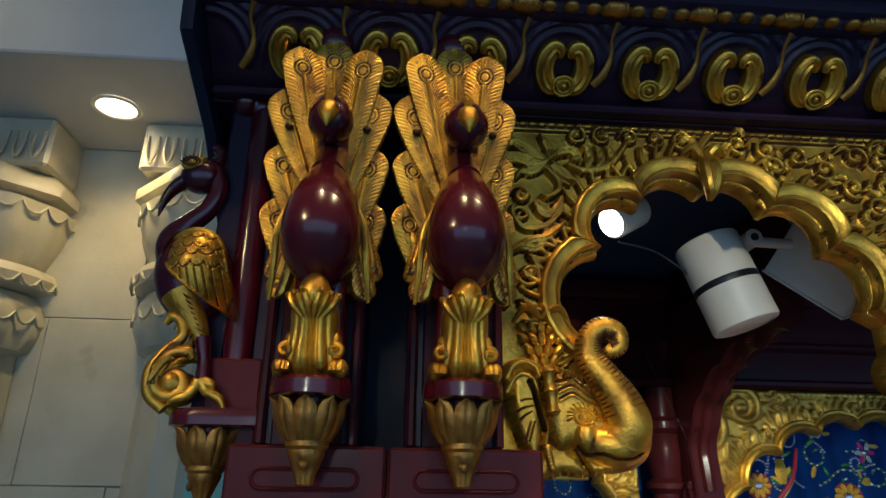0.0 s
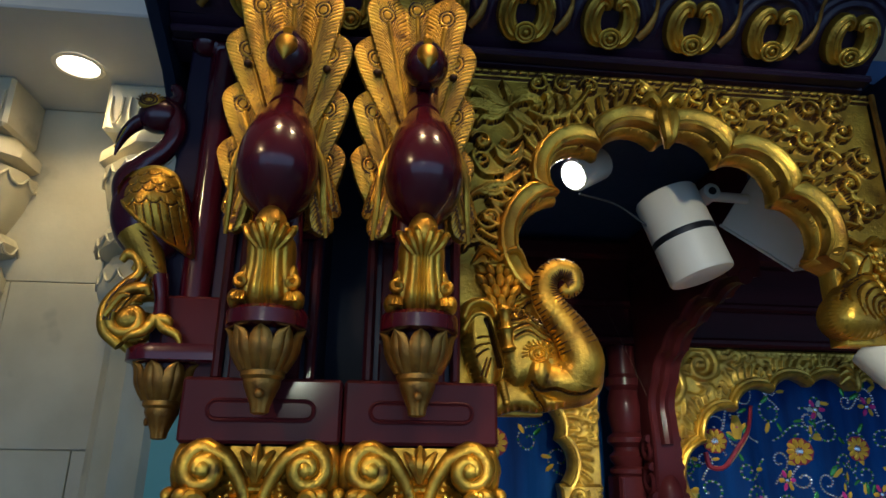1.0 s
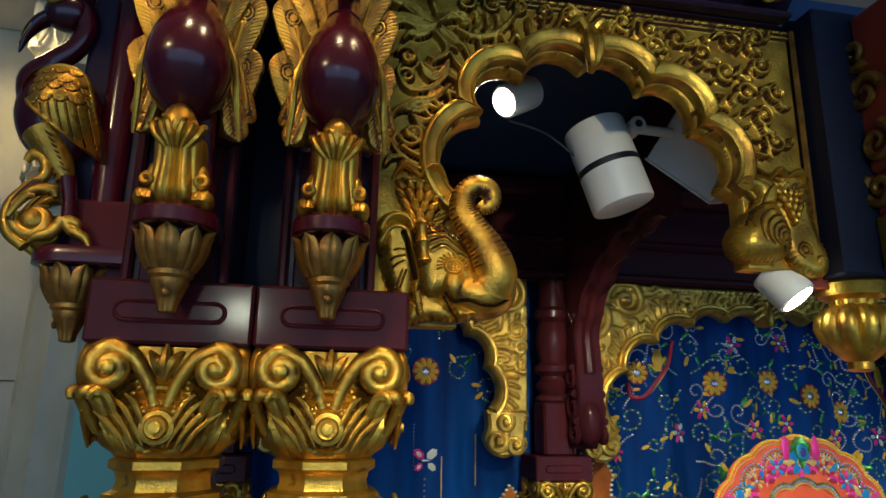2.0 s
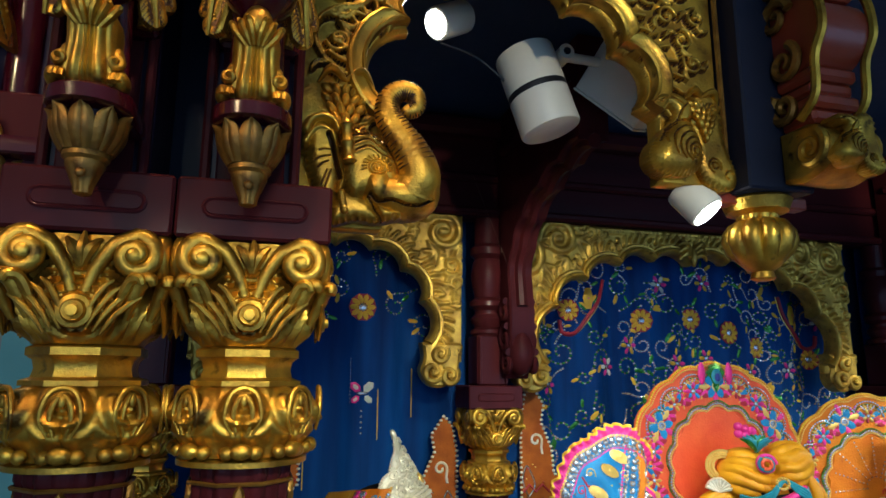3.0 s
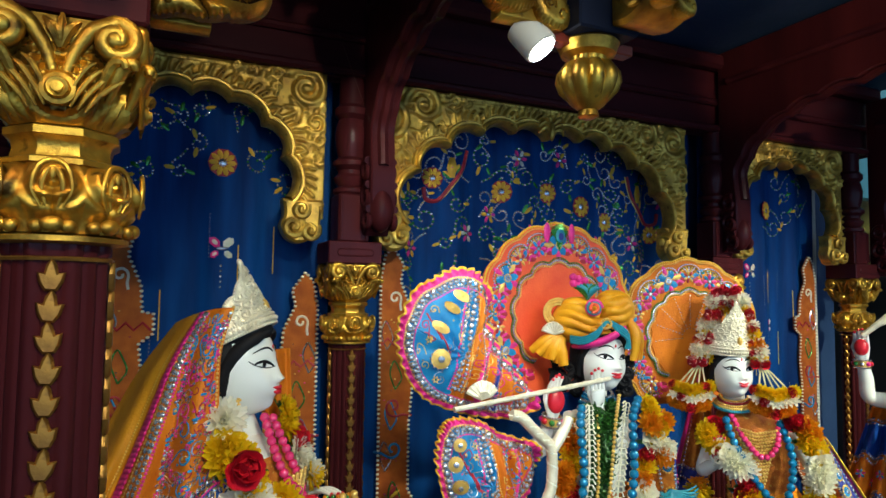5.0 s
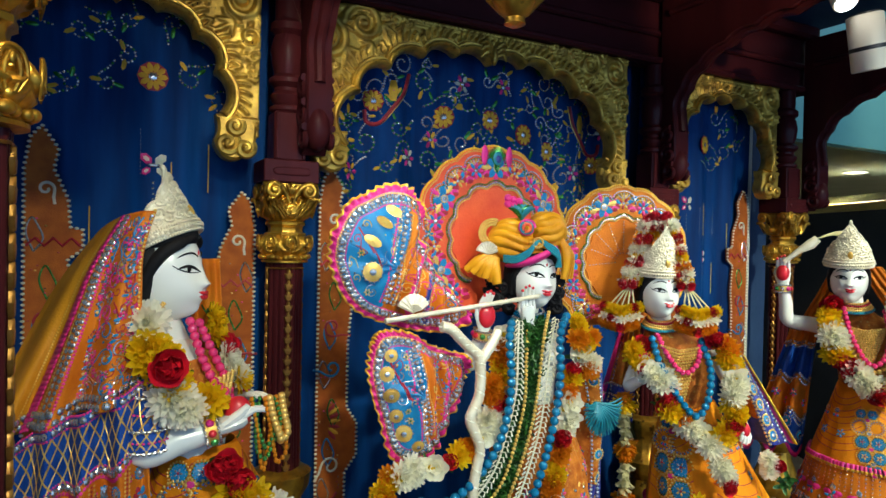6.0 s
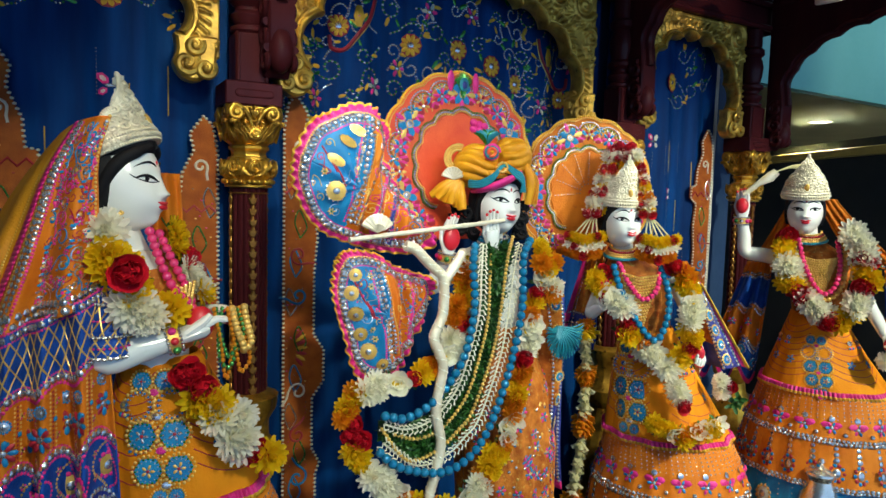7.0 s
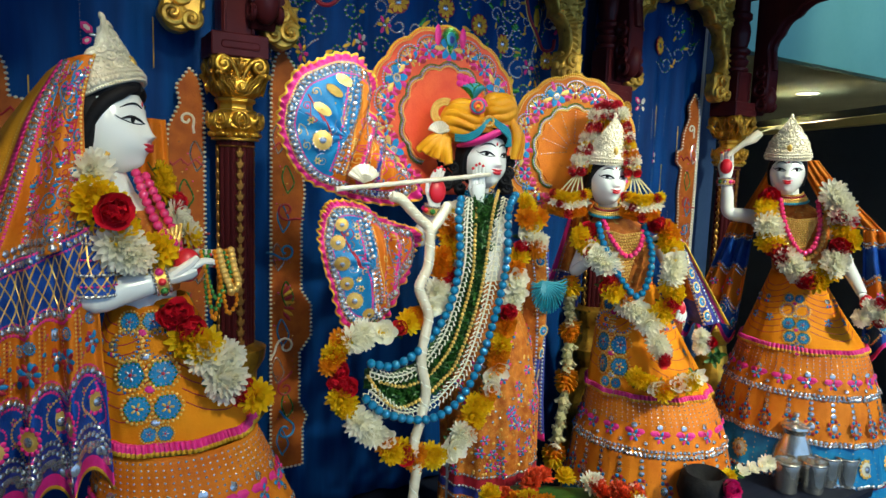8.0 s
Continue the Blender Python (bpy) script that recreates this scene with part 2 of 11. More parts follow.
def ball(c, r, nu=14, nv=9, turn=None):
    """An ellipsoid at c with the radii r."""
    r = (r, r, r) if np.isscalar(r) else r
    v = [(0, 0, 1.0)]
    for i in range(1, nv):
        b = math.pi * i / nv
        v += [(math.sin(b) * math.cos(2 * math.pi * j / nu), math.sin(b) * math.sin(2 * math.pi * j / nu), math.cos(b)) for j in range(nu)]
    v.append((0, 0, -1.0))
    f = [(0, 1 + j, 1 + (j + 1) % nu) for j in range(nu)]
    for i in range(nv - 2):
        a = 1 + i * nu
        f += [(a + j, a + nu + j, a + nu + (j + 1) % nu, a + (j + 1) % nu) for j in range(nu)]
    a, e = 1 + (nv - 2) * nu, len(v) - 1
    f += [(e, a + (j + 1) % nu, a + j) for j in range(nu)]
    v = np.array(v) * np.array(r)
    if turn is not None:
        v = v @ np.array(Euler([radians(k) for k in turn]).to_matrix()).T
    return v + np.array(c), f


def plate(outline, y0, y1, c=0.0):
    """A flat piece with its outline (x, z), its face at y0 and its back at y1; the front edge cut off by c."""
    o = np.asarray(outline, float)
    n = len(o)
    e = np.roll(o, -1, 0) - np.roll(o, 1, 0)
    nrm = np.stack([e[:, 1], -e[:, 0]], 1)
    nrm /= np.linalg.norm(nrm, axis=1)[:, None] + 1e-9
    area = np.sum(o[:, 0] * np.roll(o[:, 1], -1) - np.roll(o[:, 0], -1) * o[:, 1])
    if area < 0:
        nrm = -nrm
    s = 1 if y1 > y0 else -1
    rings = [np.column_stack([o[:, 0] - nrm[:, 0] * c, np.full(n, y0), o[:, 1] - nrm[:, 1] * c])] if c else []
    rings += [np.column_stack([o[:, 0], np.full(n, y0 + s * c), o[:, 1]]), np.column_stack([o[:, 0], np.full(n, y1), o[:, 1]])]
    f = grid_faces(len(rings), n, True)
    f.append(tuple(range(n))[::-1])
    f.append(tuple((len(rings) - 1) * n + i for i in range(n)))
    if (area < 0) == (s > 0):
        f = [q[::-1] for q in f]
    return np.concatenate(rings), f


def inside(px, pz, poly):
    """Which points lie within a polygon."""
    poly = np.asarray(poly)
    hit = np.zeros(px.shape, bool)
    x0, z0 = poly[-1]
    for x1, z1 in poly:
        cut = ((z0 > pz) != (z1 > pz)) & (px < (x1 - x0) * (pz - z0) / (z1 - z0 + 1e-12) + x0)
        hit ^= cut
        x0, z0 = x1, z1
    return hit


def spiral(cx, cz, r, turns=1.4, start=0.0, way=1, n=26, inner=0.16):
    k = np.linspace(0, 1, n)
    a = start + way * k * turns * 2 * math.pi
    rr = r * (1 - k * (1 - inner))
    return np.column_stack([cx + rr * np.cos(a), cz + rr * np.sin(a)])


def emboss(h, X, Z, pts, w0, w1, height, mid=None):
    """Raises a rounded stroke along pts on the height field h."""
    p = np.asarray(pts, float)
    n = len(p)
    k = np.linspace(0, 1, n)
    w = w0 + (w1 - w0) * k if mid is None else np.interp(k, (0, 0.5, 1), (w0, mid, w1))
    m = w.max()
    x, z = X[0], Z[:, 0]
    i0, i1 = np.searchsorted(x, (p[:, 0].min() - m, p[:, 0].max() + m))
    j0, j1 = np.searchsorted(z, (p[:, 1].min() - m, p[:, 1].max() + m))
    if i1 <= i0 or j1 <= j0:
        return
    sx, sz, sh = X[j0:j1, i0:i1], Z[j0:j1, i0:i1], h[j0:j1, i0:i1]
    for a, b, wa in zip(p[:-1], p[1:], (w[:-1] + w[1:]) / 2):
        d = b - a
        t = np.clip(((sx - a[0]) * d[0] + (sz - a[1]) * d[1]) / (d @ d + 1e-12), 0, 1)
        q = ((sx - a[0] - t * d[0]) ** 2 + (sz - a[1] - t * d[1]) ** 2) / (wa * wa + 1e-12)
        np.maximum(sh, height * np.sqrt(np.clip(1 - q, 0, 1)), out=sh)


def leaf_fan(h, X, Z, c, aim, size, height, rng, blades=5, spread=1.9):
    """A carved leaf: curved blades that fan out from c."""
    for i in range(blades):
        s = (i / (blades - 1) - 0.5) if blades > 1 else 0
        a = aim + s * spread
        ln = size * (1 - 0.9 * s * s) * rng.uniform(0.9, 1.1)
        k = np.linspace(0, 1, 7)
        bend = a + s * 1.1 * k
        pts = np.column_stack([c[0] + np.cumsum(np.cos(bend)) * ln / 7, c[1] + np.cumsum(np.sin(bend)) * ln / 7])
        emboss(h, X, Z, pts, size * 0.10, size * 0.05, height * (1 - 0.3 * abs(s)), size * 0.16)


def scrollwork(h, X, Z, ok, sizes, height, rng, tries=900):
    """Fills the places where ok(x, z, r) holds with spirals, their bosses and leaves, from large to small."""
    placed = []
    for r in sizes:
        for _ in range(tries):
            x, z = rng.uniform(X.min() + r * 0.6, X.max() - r * 0.6), rng.uniform(Z.min() + r * 0.6, Z.max() - r * 0.6)
            if all((x - a) ** 2 + (z - b) ** 2 > (0.86 * (r + c)) ** 2 for a, b, c in placed) and ok(x, z, r):
                placed.append((x, z, r))
    for x, z, r in placed:
        start, way = rng.uniform(0, 6.28), rng.choice((-1, 1))
        emboss(h, X, Z, spiral(x, z, r * 0.86, 1.5, start, way), r * 0.20, r * 0.11, height)
        emboss(h, X, Z, [(x - r * 0.05, z), (x + r * 0.05, z)], r * 0.22, r * 0.22, height * 1.15)
        for k in range(4):
            a = start + way * (0.5 + k * 1.25)
            leaf_fan(h, X, Z, (x + math.cos(a) * r * 0.8, z + math.sin(a) * r * 0.8), a + way * 1.0, r * 0.75, height * 0.8, rng, 4, 1.5)
    return placed


def relief(X, Z, h, y, keep, back=0.02, towards=-1):
    """A carved panel: a grid whose face lies h in front of y, cut to where keep holds, with a rim down to its back."""
    nz, nx = X.shape
    v = np.column_stack([X.ravel(), (y + towards * h).ravel(), Z.ravel()])
    q = keep[:-1, :-1] & keep[1:, :-1] & keep[:-1, 1:] & keep[1:, 1:]
    f = []
    for j, i in zip(*np.nonzero(q)):
        a = j * nx + i
        f.append((a, a + 1, a + nx + 1, a + nx))
    edges = {}
    for t in f:
        for a, b in zip(t, t[1:] + t[:1]):
            if (b, a) in edges:
                del edges[b, a]
            else:
                edges[a, b] = 1
    rim, extra = {}, []
    for a, b in edges:
        for k in (a, b):
            if k not in rim:
                rim[k] = len(v) + len(extra)
                extra.append((v[k][0], y - towards * back, v[k][2]))
    f += [(b, a, rim[a], rim[b]) for a, b in edges]
    used = sorted({k for t in f for k in t})
    v = np.vstack([v, extra]) if extra else v
    new_index = {k: i for i, k in enumerate(used)}
    f = [tuple(new_index[k] for k in (t if towards < 0 else t[::-1])) for t in f]
    return v[used], f


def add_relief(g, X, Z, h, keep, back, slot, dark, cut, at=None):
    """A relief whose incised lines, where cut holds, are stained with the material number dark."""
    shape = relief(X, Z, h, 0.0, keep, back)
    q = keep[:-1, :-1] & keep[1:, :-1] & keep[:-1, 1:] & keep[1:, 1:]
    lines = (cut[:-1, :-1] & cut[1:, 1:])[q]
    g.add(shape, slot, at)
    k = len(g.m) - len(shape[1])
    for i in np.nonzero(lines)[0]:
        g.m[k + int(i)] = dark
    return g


def arc(a, b, sag, n=12):
    """Points from a to b on a round arc that bulges by sag to the left of the way."""
    a, b = np.asarray(a, float), np.asarray(b, float)
    d = b - a
    L = np.linalg.norm(d)
    nrm = np.array((-d[1], d[0])) / L
    R = (L * L / 4 + sag * sag) / (2 * sag)
    c = (a + b) / 2 + nrm * (sag - R)
    a0 = math.atan2(*(a - c)[::-1])
    a1 = math.atan2(*(b - c)[::-1])
    while a1 > a0:
        a1 -= 2 * math.pi
    t = np.linspace(a0, a1, n)
    return np.column_stack([c[0] + abs(R) * np.cos(t), c[1] + abs(R) * np.sin(t)])


def turned(m, shape):
    a = np.array(m)
    return np.asarray(shape[0], float) @ a[:3, :3].T + a[:3, 3], shape[1]

# ---- the hall ----
def block(name, dims, m, label, category, c=0.0, kind="structure"):
    x0, x1, y0, y1, z0, z1 = dims
    return single(name, geo(box(x0 - (x0 + x1) / 2, (x1 - x0) / 2, y0 - (y0 + y1) / 2, (y1 - y0) / 2, 0, z1 - z0, c)), m, label, category, pose((x0 + x1) / 2, (y0 + y1) / 2, z0), kind=kind)


# Unseen floor, kept pale so that it bounces light upward.
block("floor", (-6, 9, -5, 7, -0.1, 0), STONE_FLOOR, "pale polished marble floor of the hall", "floor")
block("altar_platform", (-0.35, 3.3, 0.86, 1.84, 0, 0.60), WOOD_DARK, "dark wooden altar platform under the deities", "platform", 0.01)
block("wall_north", (-0.27, 2.50, 1.84, 1.94, 0, 2.62), NAVY_HAZE, "dark plain wall behind the shrine curtain", "wall")
# Unseen walls added to close the hall and bounce blue light.
block("wall_south", (-6, 9, -5.1, -5.0, 0, 4.2), BOUNCE_BLUE, "plain hall wall", "wall")
block("wall_west", (-6.1, -6, -5, 7, 0, 4.2), BOUNCE_BLUE, "plain hall wall", "wall")
block("wall_east", (9, 9.1, -5, 7, 0, 4.2), BOUNCE_BLUE, "plain hall wall", "wall")
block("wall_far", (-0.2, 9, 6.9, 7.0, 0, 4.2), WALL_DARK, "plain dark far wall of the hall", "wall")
block("ceiling", (-6, 9, -5, 7, 3.62, 3.72), PLASTER, "plain grey plaster ceiling of the hall", "ceiling")
block("ceiling_soffit", (-6, -0.36, 1.98, 2.60, 3.22, 3.62), PLASTER, "lowered grey plaster soffit with a downlight", "ceiling", 0.006)
block("wall_mint", (-0.545, -0.02, 2.05, 2.15, 0, 2.14), GREEN_WALL, "mint green painted wall behind the shrine", "wall")

# marble wall of pale slabs
marble = thing("wall_marble", "pale cream marble wall of large slabs with thin joints", "wall", pose(0, 2.6, 0), kind="structure")
part("wall_core", geo(box(-6, -0.2, 0.02, 0.15, 0, 3.3)), MARBLE, marble)
slab_mesh = {}
for row, (z0, z1) in enumerate(((0.0, 0.68), (0.68, 1.36), (1.36, 1.985), (1.985, 2.545), (2.545, 3.22))):
    for col in range(6):
        x1 = -0.2 - col * 0.76 - (0.3 if row % 2 else 0.0)
        slab = geo(box(x1 - 0.757, x1, -0.004 - 0.002 * ((row + col) % 2), 0.02, z0 + 0.0015, z1 - 0.0015, 0.002))
        part("slab", slab, MARBLE, marble)


def marble_column(x, label):
    col = thing("marble_column", label, "column", pose(x, 2.585, 0), group="marble columns along the hall wall")
    flutes = lambda a, r, z: r * (1 - 0.045 * abs(math.sin(a * 8)))
    part("shaft", geo(lathe([(0.25, 0), (0.235, 1.4), (0.222, 2.40)], 96, flutes)), MARBLE, col)
    bell = lambda a, r, z: r * (1 + 0.05 * math.cos(a * 10) * max(0.0, 1 - abs(z - 2.50) / 0.12))
    part("necking", geo(lathe([(0.222, 2.40), (0.25, 2.415), (0.27, 2.47), (0.275, 2.54), (0.25, 2.60), (0.235, 2.61)], 60, bell)), MARBLE, col)
    part("ring", geo(lathe([(0.235, 2.61), (0.29, 2.625), (0.30, 2.66), (0.285, 2.69), (0.235, 2.70)], 48)), MARBLE, col)
    leaf = lambda a, r, z: r * (1 + 0.035 * abs(math.sin(a * 7 + (z - 2.7) * 3)) + 0.02 * math.sin(a * 21) * max(0, (z - 2.85) * 5))
    part("leaf_bell", geo(lathe([(0.235, 2.70), (0.25, 2.72), (0.285, 2.80), (0.30, 2.87), (0.31, 2.915), (0.27, 2.93)], 84, leaf)), MARBLE, col)
    for rr, z0, z1, nn in ((0.303, 2.655, 2.622, 22), (0.315, 2.905, 2.868, 20), (0.279, 2.535, 2.500, 20)):
        zig = []
        for k in range(nn * 4 + 1):
            a = math.pi / 2 + math.pi * (0.1 + 1.8 * k / (nn * 4))
            zig.append((rr * math.cos(a), rr * math.sin(a), z0 + (z1 - z0) * abs(math.sin(k * math.pi / 4)) ** 0.7))
        part("leaf_edge", geo(tube(np.array(zig), 0.0055, 6)), MARBLE, col)
    octo = lambda a, r, z: r / math.cos((a + math.pi / 8) % (math.pi / 4) - math.pi / 8)
    part("octagon_block", geo(lathe([(0.25, 2.93), (0.315, 2.95), (0.315, 2.99), (0.28, 3.03), (0.26, 3.035)], 64, octo)), MARBLE, col)
    g = Geo()
    g.add(box(-0.29, 0.29, -0.22, 0.01, 3.03, 3.22, 0.012))
    for k in range(9):
        xx = -0.25 + k * 0.0625
        g.add(tube(smooth_path([(xx - 0.018, -0.222, 3.16), (xx - 0.016, -0.23, 3.09), (xx, -0.233, 3.055), (xx + 0.016, -0.23, 3.09), (xx + 0.018, -0.222, 3.16)], 4), 0.006, 5))
    part("abacus", g, MARBLE, col)


marble_column(-1.555, "pale carved marble column with a fluted shaft and octagonal capital")
marble_column(-0.665, "pale carved marble column partly hidden behind the shrine")

light = thing("downlight", "round lit recessed downlight in the grey soffit", "lamp", pose(-1.02, 2.27, 3.218))
part("rim", geo(lathe([(0.075, 0.0), (0.082, -0.006), (0.066, -0.008), (0.062, 0.0)], 40, caps=False)), WHITE_METAL, light)
part("diffuser", geo(lathe([(0.063, 0.0), (0.063, -0.003)], 40)), DOWNLIGHT_ON, light)

# the hall beyond the right end of the shrine
block("ceiling_east", (3.0, 8.8, 2.30, 6.6, 2.20, 2.26), OLIVE, "lowered olive grey ceiling with a small downlight", "ceiling")
block("wall_teal", (2.7, 8.8, 2.24, 2.30, 2.205, 3.6), TEAL, "smooth teal painted upper wall", "wall")
band = single("trim_band", geo(box(-2.2, 2.2, -0.03, 0.03, 0, 0.055, 0.004)), BAND_YELLOW, "ochre painted band along the dark wall", "trim", pose(4.62, 2.50, 1.915, 0, 0, 243), kind="structure")
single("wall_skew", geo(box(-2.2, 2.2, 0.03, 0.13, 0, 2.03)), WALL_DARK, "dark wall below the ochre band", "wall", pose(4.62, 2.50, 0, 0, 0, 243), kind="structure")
light = thing("downlight", "small round lit downlight in the low ceiling", "lamp", pose(4.92, 2.89, 2.198))
part("rim", geo(lathe([(0.075, 0.0), (0.084, -0.006), (0.07, -0.008), (0.062, 0.0)], 32, caps=False)), WHITE_METAL, light)
part("diffuser", geo(lathe([(0.063, 0.0), (0.063, -0.004)], 32)), DOWNLIGHT_ON, light)

# ---- the shrine: carved arches, columns and beams ----
def cusped(cusps, sags):
    """The lobes of a cusped opening, from cusp to cusp."""
    return [arc(a, b, s, 12) for a, b, s in zip(cusps[:-1], cusps[1:], sags)]


def mirrored(lobes, xc):
    return lobes + [np.column_stack([2 * xc - l[::-1, 0], l[::-1, 1]]) for l in lobes[::-1]]


ROLL = [(0.000, -0.012), (0.002, -0.018), (0.007, -0.021), (0.012, -0.018), (0.014, -0.010), (0.019, -0.011), (0.022, -0.006), (0.022, 0.010), (0.000, 0.030), (-0.004, 0.012), (-0.004, -0.002)]


def mitred(lobes, profile):
    """A moulding swept along all the lobes, mitred where they meet; profile holds (offset to the left of the way, y)."""
    tang = []
    for l in lobes:
        t = np.gradient(l, axis=0)
        tang.append(t / (np.linalg.norm(t, axis=1)[:, None] + 1e-12))
    left_of = lambda t: np.array((-t[1], t[0]))
    cuts = []
    for a, b in zip(range(len(lobes) - 1), range(1, len(lobes))):
        n = left_of(tang[a][-1]) + left_of(tang[b][0])
        n /= np.linalg.norm(n) + 1e-12
        cuts.append((lobes[b][0], np.array((n[1], -n[0]))))
    m, v = len(profile), []
    for i, l in enumerate(lobes):
        for p, t in zip(l, tang[i]):
            n = left_of(t)
            for o, y in profile:
                q = p + n * o
                if i < len(cuts):
                    c, e = cuts[i]
                    q = q - e * max(0.0, (q - c) @ e)
                if i > 0:
                    c, e = cuts[i - 1]
                    q = q - e * min(0.0, (q - c) @ e)
                v.append((q[0], y, q[1]))
    rows = sum(len(l) for l in lobes)
    f = grid_faces(rows, m, True) + [tuple(range(m))[::-1], tuple((rows - 1) * m + i for i in range(m))]
    return np.array(v), f


def carved_arch(name, label, y, x0, x1, ztop, zbot, lobes, feet, step, gold, sizes, seed, extra=None, profile=ROLL, height=0.011, scale=1.0, glaze=0.85):
    """A gilded arch panel: scrollwork on a sunk ground, a rolled cusped edge and a row of leaves along it."""
    rng = random.Random(seed)
    X, Z = np.meshgrid(np.arange(x0, x1 + step / 2, step), np.arange(zbot, ztop + step / 2, step))
    h = np.zeros_like(X)
    curve = np.concatenate(lobes)
    opening = [(curve[0, 0], zbot - 0.1)] + [tuple(p) for p in curve] + [(curve[-1, 0], zbot - 0.1)]
    keep = ~inside(X, Z, opening)
    for poly in feet:
        keep &= ~inside(X, Z, poly)
    far = np.full(X.shape, 9.0)
    for p in curve[::2]:
        far = np.minimum(far, (X - p[0]) ** 2 + (Z - p[1]) ** 2)
    far = np.sqrt(far)
    band = 0.052 * scale

    def ok(x, z, r):
        i, j = min(int((x - x0) / step), X.shape[1] - 1), min(int((z - zbot) / step), X.shape[0] - 1)
        return bool(keep[j, i]) and far[j, i] > band + r * 0.75
    scrollwork(h, X, Z, ok, sizes, height, rng)
    for lobe in lobes:
        t = np.gradient(lobe, axis=0)
        t /= np.linalg.norm(t, axis=1)[:, None]
        nrm = np.column_stack([-t[:, 1], t[:, 0]])
        run = np.concatenate([[0], np.cumsum(np.linalg.norm(np.diff(lobe, axis=0), axis=1))])
        for s in np.arange(0.004, run[-1], 0.0115 * scale):
            q = np.array([np.interp(s, run, lobe[:, 0]), np.interp(s, run, lobe[:, 1])])
            nn = np.array([np.interp(s, run, nrm[:, 0]), np.interp(s, run, nrm[:, 1])])
            tt = np.array((nn[1], -nn[0]))
            emboss(h, X, Z, [q + nn * 0.024 * scale, q + nn * 0.036 * scale + tt * 0.004, q + nn * 0.046 * scale + tt * 0.010], 0.0048 * scale, 0.0035 * scale, height * 0.9)
    for k in np.arange(x0 + 0.006, x1, 0.012):
        emboss(h, X, Z, [(k, ztop - 0.006), (k + 0.005, ztop - 0.006)], 0.004, 0.004, 0.006)
    emboss(h, X, Z, [(x0, ztop - 0.014), (x1, ztop - 0.014)], 0.0025, 0.0025, 0.006)
    if extra:
        extra(h, X, Z, rng)
    rs = np.random.RandomState(seed)
    h += rs.normal(0, 0.00012, h.shape)
    owner = thing(name, label, "arch", pose(0, y, 0))
    # Steep low faces turn brown: glaze with the cuts' shade painted in.
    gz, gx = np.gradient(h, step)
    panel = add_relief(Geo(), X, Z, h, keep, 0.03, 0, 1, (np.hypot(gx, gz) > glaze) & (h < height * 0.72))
    part("carved_panel", panel, [gold, GOLD_STAIN_SHADE], owner, "gilded foliage scrollwork with brown glaze in its cuts", sharp=0)
    part("cusp_moulding", geo(mitred(lobes, [(o * scale, yy * scale) for o, yy in profile])), gold, owner)
    return owner


# the three arches along the back
def back_arch(name, label, xc, cusps, sags, foot, half, ztop, seed, left=True, right=True):
    lobes = mirrored(cusped([(xc + dx, z) for dx, z in cusps], sags), xc)
    lobes = [l for l in lobes if (left or l[:, 0].mean() > xc - 0.05) and (right or l[:, 0].mean() < xc + 0.05)]
    owner = carved_arch(name, label, 1.655, xc - half, xc + half, ztop, foot, lobes, [], 0.0032, GOLD_BACK, (0.058, 0.042, 0.030, 0.020, 0.013), seed, glaze=1.9)
    return owner, lobes


def foot_scrolls(owner, x, z, s):
    """The curled leaf on which an arch ends; s: the side towards the opening."""
    for cx, cz, r in ((0.020, -0.012, 0.024), (-0.018, -0.020, 0.020), (0.004, 0.026, 0.018)):
        p = spiral(x + s * cx, z + cz, r, 1.5, 0.6, s)
        path = np.column_stack([p[:, 0], np.linspace(-0.010, -0.024, len(p)), p[:, 1]])
        part("foot_scroll", geo(tube(path, [0.009, 0.007, 0.005], 8)).add(ball((x + s * cx, -0.022, z + cz), (0.007, 0.006, 0.007), 10, 6)), GOLD_BACK, owner)
    lobe = [(x - 0.045, z + 0.05), (x - 0.040, z - 0.015), (x - 0.018, z - 0.04), (x + 0.004, z - 0.048), (x + 0.028, z - 0.04), (x + 0.045, z - 0.012), (x + 0.038, z + 0.015), (x + 0.042, z + 0.05)]
    lobe = smooth_path([(x + s * (a - x), b) for a, b in lobe], 4)
    part("foot_leaf", geo(plate(lobe, -0.010, 0.03, 0.006)), GOLD_BACK, owner)


CENTRE = 1.093
arch, _ = back_arch("centre_arch", "gilded carved cusped arch over the central niche", CENTRE,
                    [(-0.395, 1.885), (-0.368, 2.010), (-0.290, 2.078), (-0.198, 2.120), (-0.104, 2.135), (0, 2.128)],
                    [0.040, 0.030, 0.026, 0.024, 0.024], 1.86, 0.485, 2.212, 11)
foot_scrolls(arch, 0.655, 1.862, 1)
foot_scrolls(arch, 1.535, 1.862, -1)
crest = part("crest", geo(ball((CENTRE, -0.018, 2.146), (0.010, 0.010, 0.026), 10, 8)), GOLD_BACK, arch)
for k in (-1, 1):
    for j in range(3):
        part("leaf", geo(tube(smooth_path([(CENTRE, -0.014, 2.14 + j * 0.01), (CENTRE + k * 0.022, -0.022, 2.152 + j * 0.014), (CENTRE + k * 0.04, -0.016, 2.138 + j * 0.018)], 5), [0.005, 0.007, 0.003], 7)), GOLD_BACK, crest)

